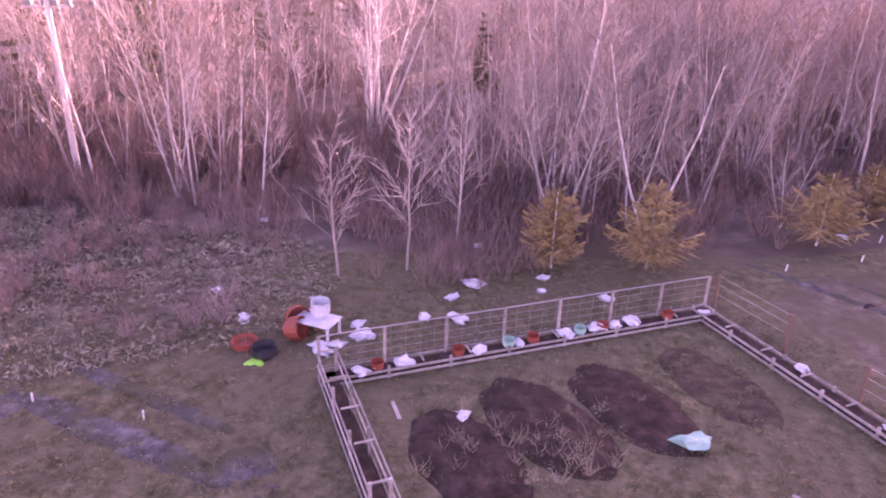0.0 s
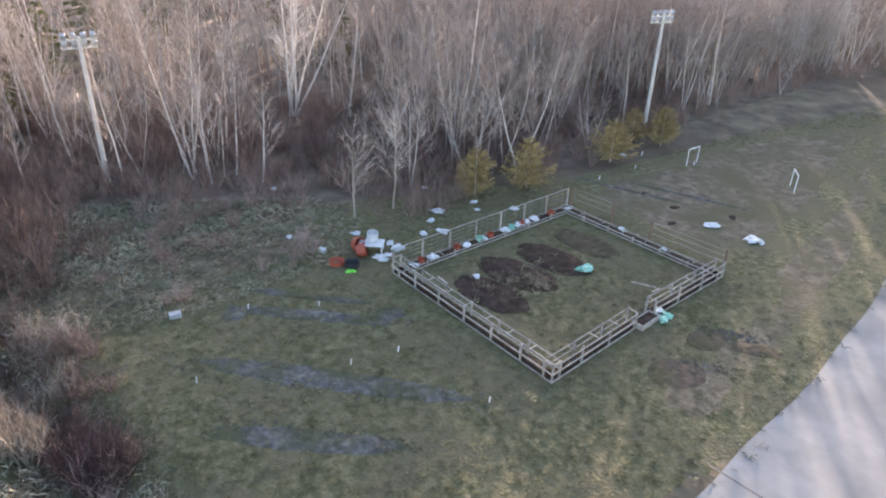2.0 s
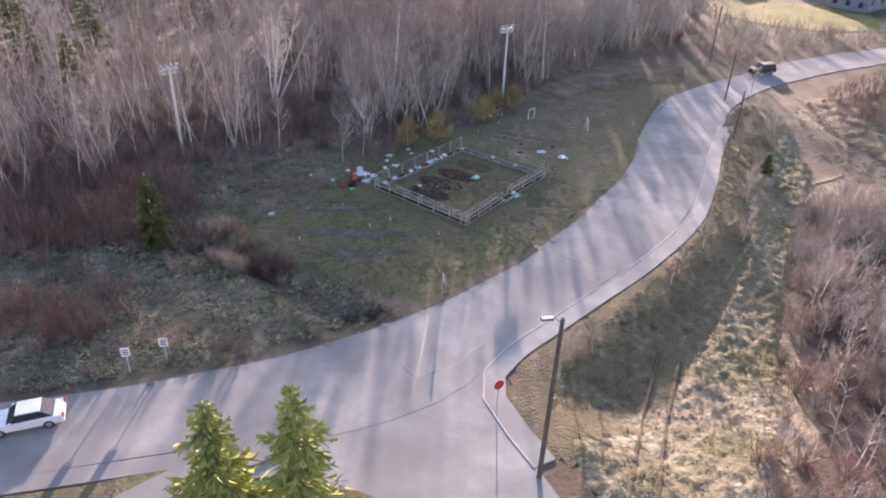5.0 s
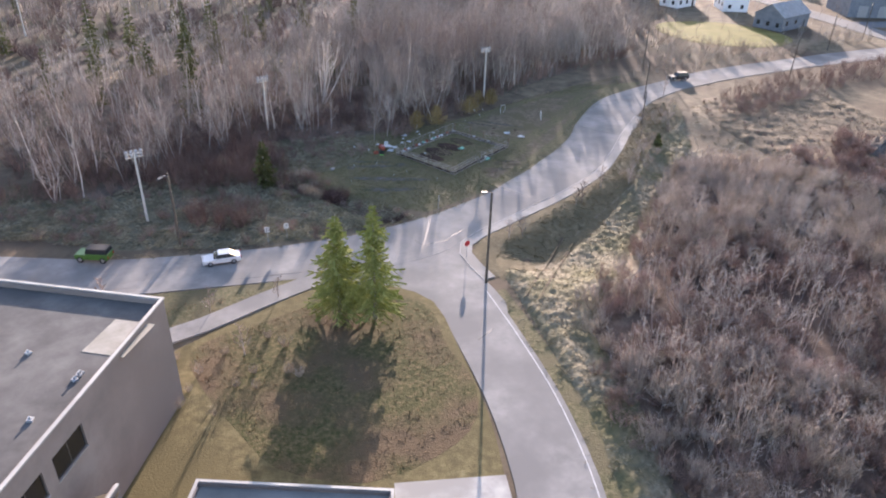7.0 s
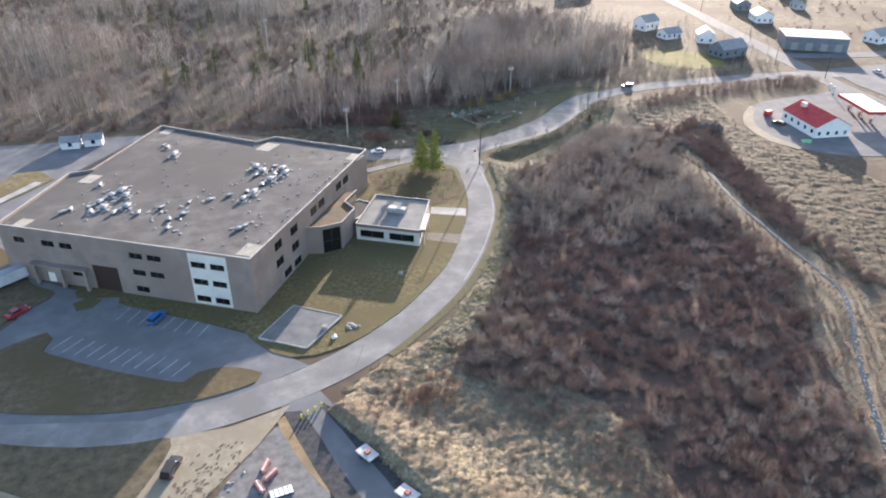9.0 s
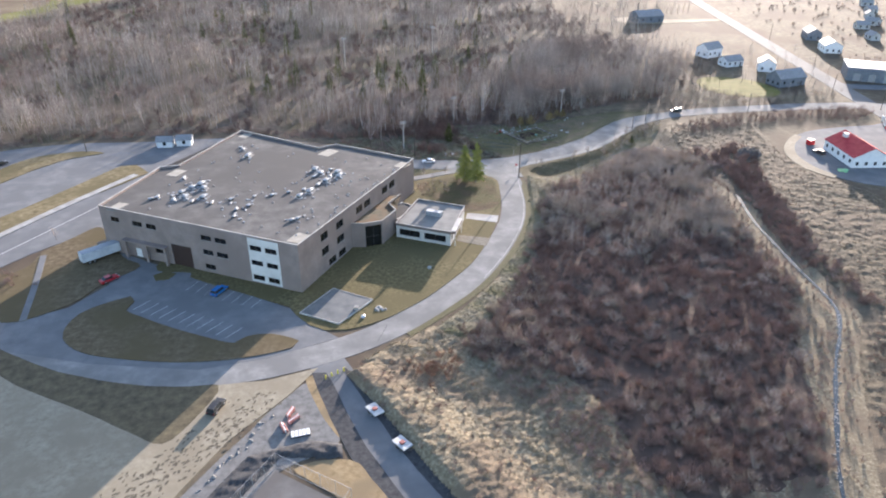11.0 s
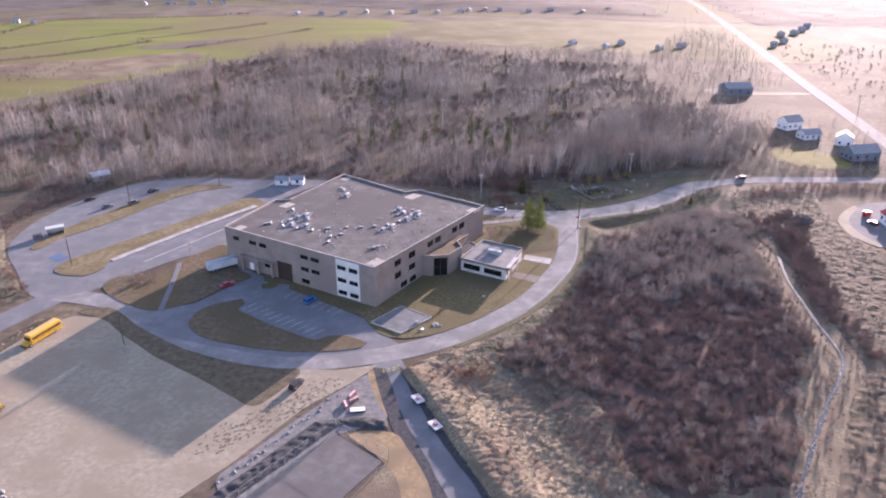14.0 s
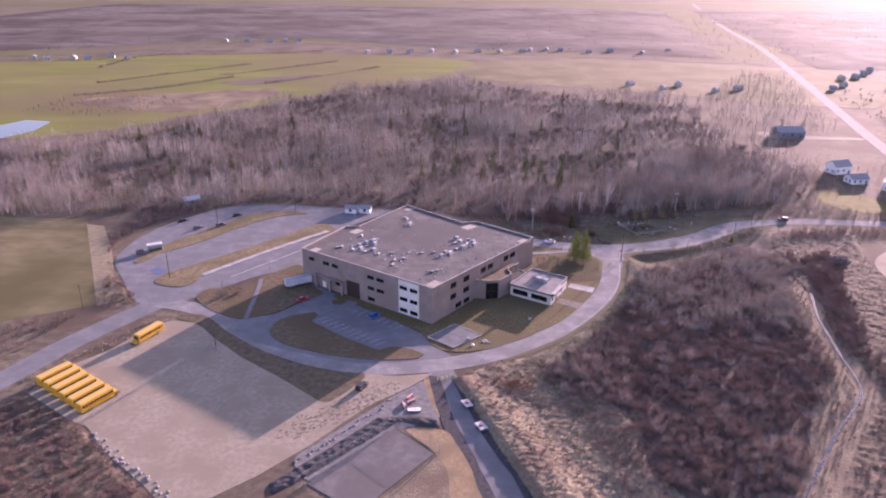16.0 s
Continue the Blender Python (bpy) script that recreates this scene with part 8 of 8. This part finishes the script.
box(bm, -1.3, -.9, .1, 1.3, .9, 1.9, bevel=.06)
part("bin", bm, P_RED, skip_bin)
bm = bmesh.new()
box(bm, -1.35, -.95, 1.903, 1.35, .95, 2.0)
part("lid", bm, DARK_METAL, skip_bin)
for x, y, h in ((143, 3, 3.4), (146, 8, 2.8)):
    pylon = thing("pylon_sign", x, y, .05, 60, "white pylon sign at the store entrance", "sign", "pylon signs")
    bm = bmesh.new()
    box(bm, -1.0, -.2, .6, 1.0, .2, h, bevel=.04)
    part("panel", bm, WHITE_PAINT, pylon)
    for sx_ in (-.7, .7):
        bm = bmesh.new()
        box(bm, sx_ - .1, -.1, 0, sx_ + .1, .1, .598)
        part("leg", bm, DARK_METAL, pylon)
street_lamp(157, 22, 9.5, 200, 2.2, "grey street lamp with a curved arm at the highway junction")
car(98.5, -18.5, 100, P_BLACK, "dark car parked beside the store", "suv")
car(146, -14, 100, P_BLACK, "black car on the store apron")
car(185, 22, 82, P_WHITE, "white car on the roadside lot", z=.08)
car(192, 18, 82, P_GREY, "grey car on the roadside lot", z=.08)
car(205, 24, 78, P_WHITE, "white car on the roadside lot", z=.08)
car(178, 6, 82, P_RED, "red car on the roadside lot", z=.08)
car(184, 2, 78, P_GREY, "grey car on the roadside lot", z=.08)
car(171, -8, 82, P_WHITE, "white car on the roadside lot", z=.08)
bag(96.5, -34, 2.2, plain("green_tarp", (.22, .55, .25), .5), label="green tarpaulin on the ground by the store", flat=.12, seed=77)
DARKW = mat("dark_siding", [(.12, .14, .17), (.17, .19, .22), (.21, .23, .26)], .6, .7)
for x, y, tn, ln, wd, e, r_, wm, words in ((133, 121, 20, 11, 8, 4.5, 7.2, SIDING, "white two-storey house with a grey roof"), (134, 101, 10, 10, 7, 3, 5, SIDING, "low white house with a grey roof"), (147, 90, 60, 10, 8, 4, 6.6, SIDING, "white house with a grey gable roof"), (141, 65, 10, 15, 9, 4, 7, DARKW, "dark blue house with white windows"), (140, 213, 5, 18, 12, 4, 7, DARKW, "large dark house on a pale yard"), (232, 66, 10, 14, 9, 4, 6.5, SIDING, "white house beyond the highway"), (205, 120, 70, 12, 9, 4, 6.5, SIDING, "white house beside the highway"), (215, 150, 70, 12, 8, 4, 6.5, DARKW, "grey house beside the highway")):
    gable("house", x, y, tn, ln, wd, e, r_, wm, ROOF_GREY, words, "house", 3, "houses by the highway")
wh = thing("warehouse", 190, 66, 0, -30, "long dark blue warehouse with a flat grey roof", "warehouse")
bm = bmesh.new()
box(bm, -14, -8, 0, 14, 8, 6)
part("wall", bm, DARKW, wh)
bm = bmesh.new()
box(bm, -14.3, -8.3, 6.003, 14.3, 8.3, 6.4)
part("roof", bm, mat("pale_flat_roof", [(.36, .37, .39), (.46, .47, .49)], .3, .5), wh)
for k in range(4):
    bm = bmesh.new()
    box(bm, -11 + 6.5 * k, -8.06, .05, -8 + 6.5 * k, -8.002, 3.6)
    part("door", bm, plain("grey_door", (.30, .31, .32), .5), wh)
sheet("yellow_lawn", [(100, 62), (110, 50), (124, 48), (132, 56), (128, 74), (112, 82), (102, 76)], .02, mat("yellow_lawn", [(.13, .12, .04), (.18, .165, .055), (.23, .20, .08)], .2, .95), .1, label="bright yellow-green lawn beside the house")
sheet("pale_yard", [(122, 222), (126, 208), (150, 204), (186, 206), (186, 212), (150, 216), (136, 226)], .03, GRAVEL, .1, label="pale yard round the dark house")
ribbon("highway", [(143, -140), (150, -60), (153, 0), (160, 40), (169, 84), (188, 175), (208, 270), (269, 544), (323, 811), (390, 1238), (540, 2000)], 9, .06, mat("highway_asphalt", [(.155, .153, .148), (.205, .202, .195)], .1, .9, spec=.1), .2, 12, "long straight pale highway")
sheet("roadside_lot", [(169, 33), (198.5, 32), (228, 30), (215, 4), (190, -14), (166, -24), (162, -8), (163, 12)], .04, ASPHALT_LOT, .2, curved=False, label="wide asphalt lot beyond the highway", category="car park")
ribbon("side_street", [(160, 60), (190, 50), (240, 44), (330, 40)], 8, .05, ASPHALT_LOT, .2, 6, "grey side street with open lots")

# ---- far country ----
farkind = []
for k in range(6):
    g = Growth(1000 + k)
    g.blade((-.3, 0, 0), (0, 0, 9), .5)
    for _ in range(9):
        a, z = g.r.uniform(0, 6.28), g.r.uniform(1.5, 6)
        g.blade((0, 0, z), (math.cos(a) * 2.6, math.sin(a) * 2.6, z + g.r.uniform(1.5, 4)), .55)
    farkind.append(g.arrays())
sheet("far_plain", [(-1500, 640), (-700, 560), (-430, 770), (-330, 800), (-150, 690), (80, 640), (250, 600), (700, 560), (1500, 800), (1500, 2600), (-1500, 2600)], .01, mat("far_plain", [(.115, .097, .07), (.155, .13, .09), (.20, .168, .115)], .006, .95, stain=(.13, .13, .05), stain_scale=.003, spec=.05), .1, ragged=10, step=30, label="far brown fields and clearings", category="field")


def canopy(x, y):
    cover = np.clip((lumps(x, y, 110, 31.0, 5, 2.2) + .75) * 2.2, 0, 1)
    return cover * (2.6 + .9 * lumps(x, y, 30, 33.0) + nr.uniform(-.7, .7, len(x)))


relief("far_woods", [(-1100, 690), (-700, 610), (-430, 800), (-330, 830), (-150, 730), (80, 680), (230, 640), (290, 1000), (380, 1700), (-1100, 1700)], 11, canopy, FAR_WOOD, .02, 70, "far grey-brown woods in broad belts", "woods")
relief("far_east_woods", [(300, 560), (700, 560), (1100, 760), (1100, 1700), (440, 1700), (360, 1000)], 13, canopy, FAR_WOOD, .02, 70, "far grey-brown woods beyond the highway", "woods")
grow("distant_trees", farkind, (-900, 560, 700, 1500), [[(-900, 640), (-560, 600), (-430, 770), (-330, 800), (-150, 690), (80, 640), (250, 600), (700, 620), (700, 1500), (-900, 1500)]], 2500, (.25, .5), TWIG_RED, "distant bare grey woods", "woods")
hedges = [[(-430, 318), (-372, 367), (-330, 439)], [(-445, 387), (-383, 480), (-344, 532)], [(-285, 399), (-238, 459), (-192, 526)], [(-344, 450), (-304, 498), (-249, 568)], [(-498, 486), (-484, 600), (-374, 623), (-290, 666)]]
hx, hy = [], []
for hl in hedges:
    for q in smooth_line(hl, 1.6):
        if noise.noise((q.x * .02, q.y * .02, 5.0)) > -.25:
            hx.append(q.x + nr.normal(0, 1.8))
            hy.append(q.y + nr.normal(0, 1.8))
v, t = scatter(brush, hx, hy, nr.uniform(.35, .85, len(hx)), nr.uniform(0, 6, len(hx)))
tagged(new("hedgerows", mesh_from("hedgerows", v, t, TWIG_DARK)), "dark hedgerows between the far fields", "hedge", kind="stuff")
sheet("marsh_strip", [(-420, 290), (-396, 313), (-330, 345), (-270, 372), (-255, 340), (-269, 302), (-303, 257), (-350, 262)], .05, mat("marsh_brown", [(.16, .125, .08), (.22, .175, .11), (.28, .225, .15)], .05, .95, stain=(.14, .10, .07), stain_scale=.03), .1, ragged=6, step=10, label="brown marsh strip between green fields")
for k, hl in enumerate(hedges[:4]):
    ribbon("field_ditch", hl, 5, .12, THICKET_SOIL, .1, 8, "dark ditch between far fields", "ditch")
sheet("ploughed_strip", [(-330, 400), (-285, 395), (-238, 455), (-270, 450)], .06, mat("plough_brown", [(.12, .095, .075), (.16, .13, .10)], .05, .95), .1, ragged=3, step=10, label="bare brown strip of far field")
grow("field_scrub", farkind, (-440, 230, -180, 420), [[(-430, 240), (-360, 230), (-310, 290), (-360, 320), (-430, 300)]], 240, (.2, .5), TWIG_RED, "dark scrub at the edge of the fields", "shrubs")
sheet("pond", [(-430, 172), (-416, 197), (-409, 215), (-387, 211), (-382, 182), (-390, 157), (-410, 160)], .06, WATER, .1, curved=False, label="small pond reflecting the sky", category="water")
grow("roadside_trees", far_kinds, (100, 60, 330, 560), [[(104, 90), (128, 130), (124, 200), (150, 230), (180, 230), (240, 480), (200, 500), (110, 340), (96, 220)]], 650, (.55, 1.0), WOOD_FAR, "bare trees beside the highway", "woods")
grow("east_brush", brush, (195, -60, 420, 420), [[(200, 80), (330, 70), (420, 70), (420, 420), (250, 420), (215, 200)]], 600, (.4, .9), TWIG_RED, "brown brush beyond the highway", "shrubs")
grow("east_trees", farkind, (200, -60, 700, 700), [[(215, 90), (330, 60), (700, 60), (700, 700), (330, 700), (250, 300)]], 90, (.2, .4), WOOD_FAR, "scattered bare trees beyond the highway", "woods")
hr = random.Random(12)
ROOF_PALE = mat("pale_shingle", [(.26, .26, .265), (.33, .33, .335)], .8, .8)
FAR_WALL = mat("far_siding", [(.42, .42, .415), (.52, .52, .51)], .6, .8)
for x0, y0, n, dx, dy in ((-610, 545, 6, 22, 4), (-450, 755, 6, 20, 9), (-230, 650, 9, 30, 6), (-10, 690, 6, 36, 4), (70, 420, 5, 24, -5), (250, 150, 7, 14, 16), (330, 330, 7, 16, 20), (260, 420, 6, 20, 26), (300, 90, 6, 22, 8)):
    for k in range(n):
        gable("far_house", x0 + dx * k + hr.uniform(-4, 4), y0 + dy * k + hr.uniform(-16, 16), hr.uniform(0, 180), hr.uniform(5, 8), 5.4, 2.6, 4.6, FAR_WALL, ROOF_PALE if k % 3 != 2 else ROOF_GREY, "small distant white house with a grey roof" if k % 3 == 2 else "small distant white house with a pale roof", "house", 2, "far houses")

# ---- the ground falls below the road ----
still = Matrix()
for ob in [o for o in scene.objects if o.parent is None and o.type in ("MESH", "EMPTY")]:
    if ob.type == "MESH" and ob.matrix_basis == still:
        co = np.empty(len(ob.data.vertices) * 3, np.float32)
        ob.data.vertices.foreach_get("co", co)
        co = co.reshape(-1, 3)
        near_ = (co[:, 0] > -36) & (co[:, 0] < 76) & (co[:, 1] > -54) & (co[:, 1] < 28)
        if near_.any():
            co[near_, 2] -= sunken(co[near_, 0], co[near_, 1])
            ob.data.vertices.foreach_set("co", co.ravel())
            ob.data.update()
    else:
        ob.location.z -= float(sunken([ob.location.x], [ob.location.y])[0])

# ---- the whole place to scale ----
for ob in [o for o in scene.objects if o.parent is None and o.type in ("MESH", "EMPTY")]:
    ob.matrix_basis = Matrix.Scale(K, 4) @ ob.matrix_basis
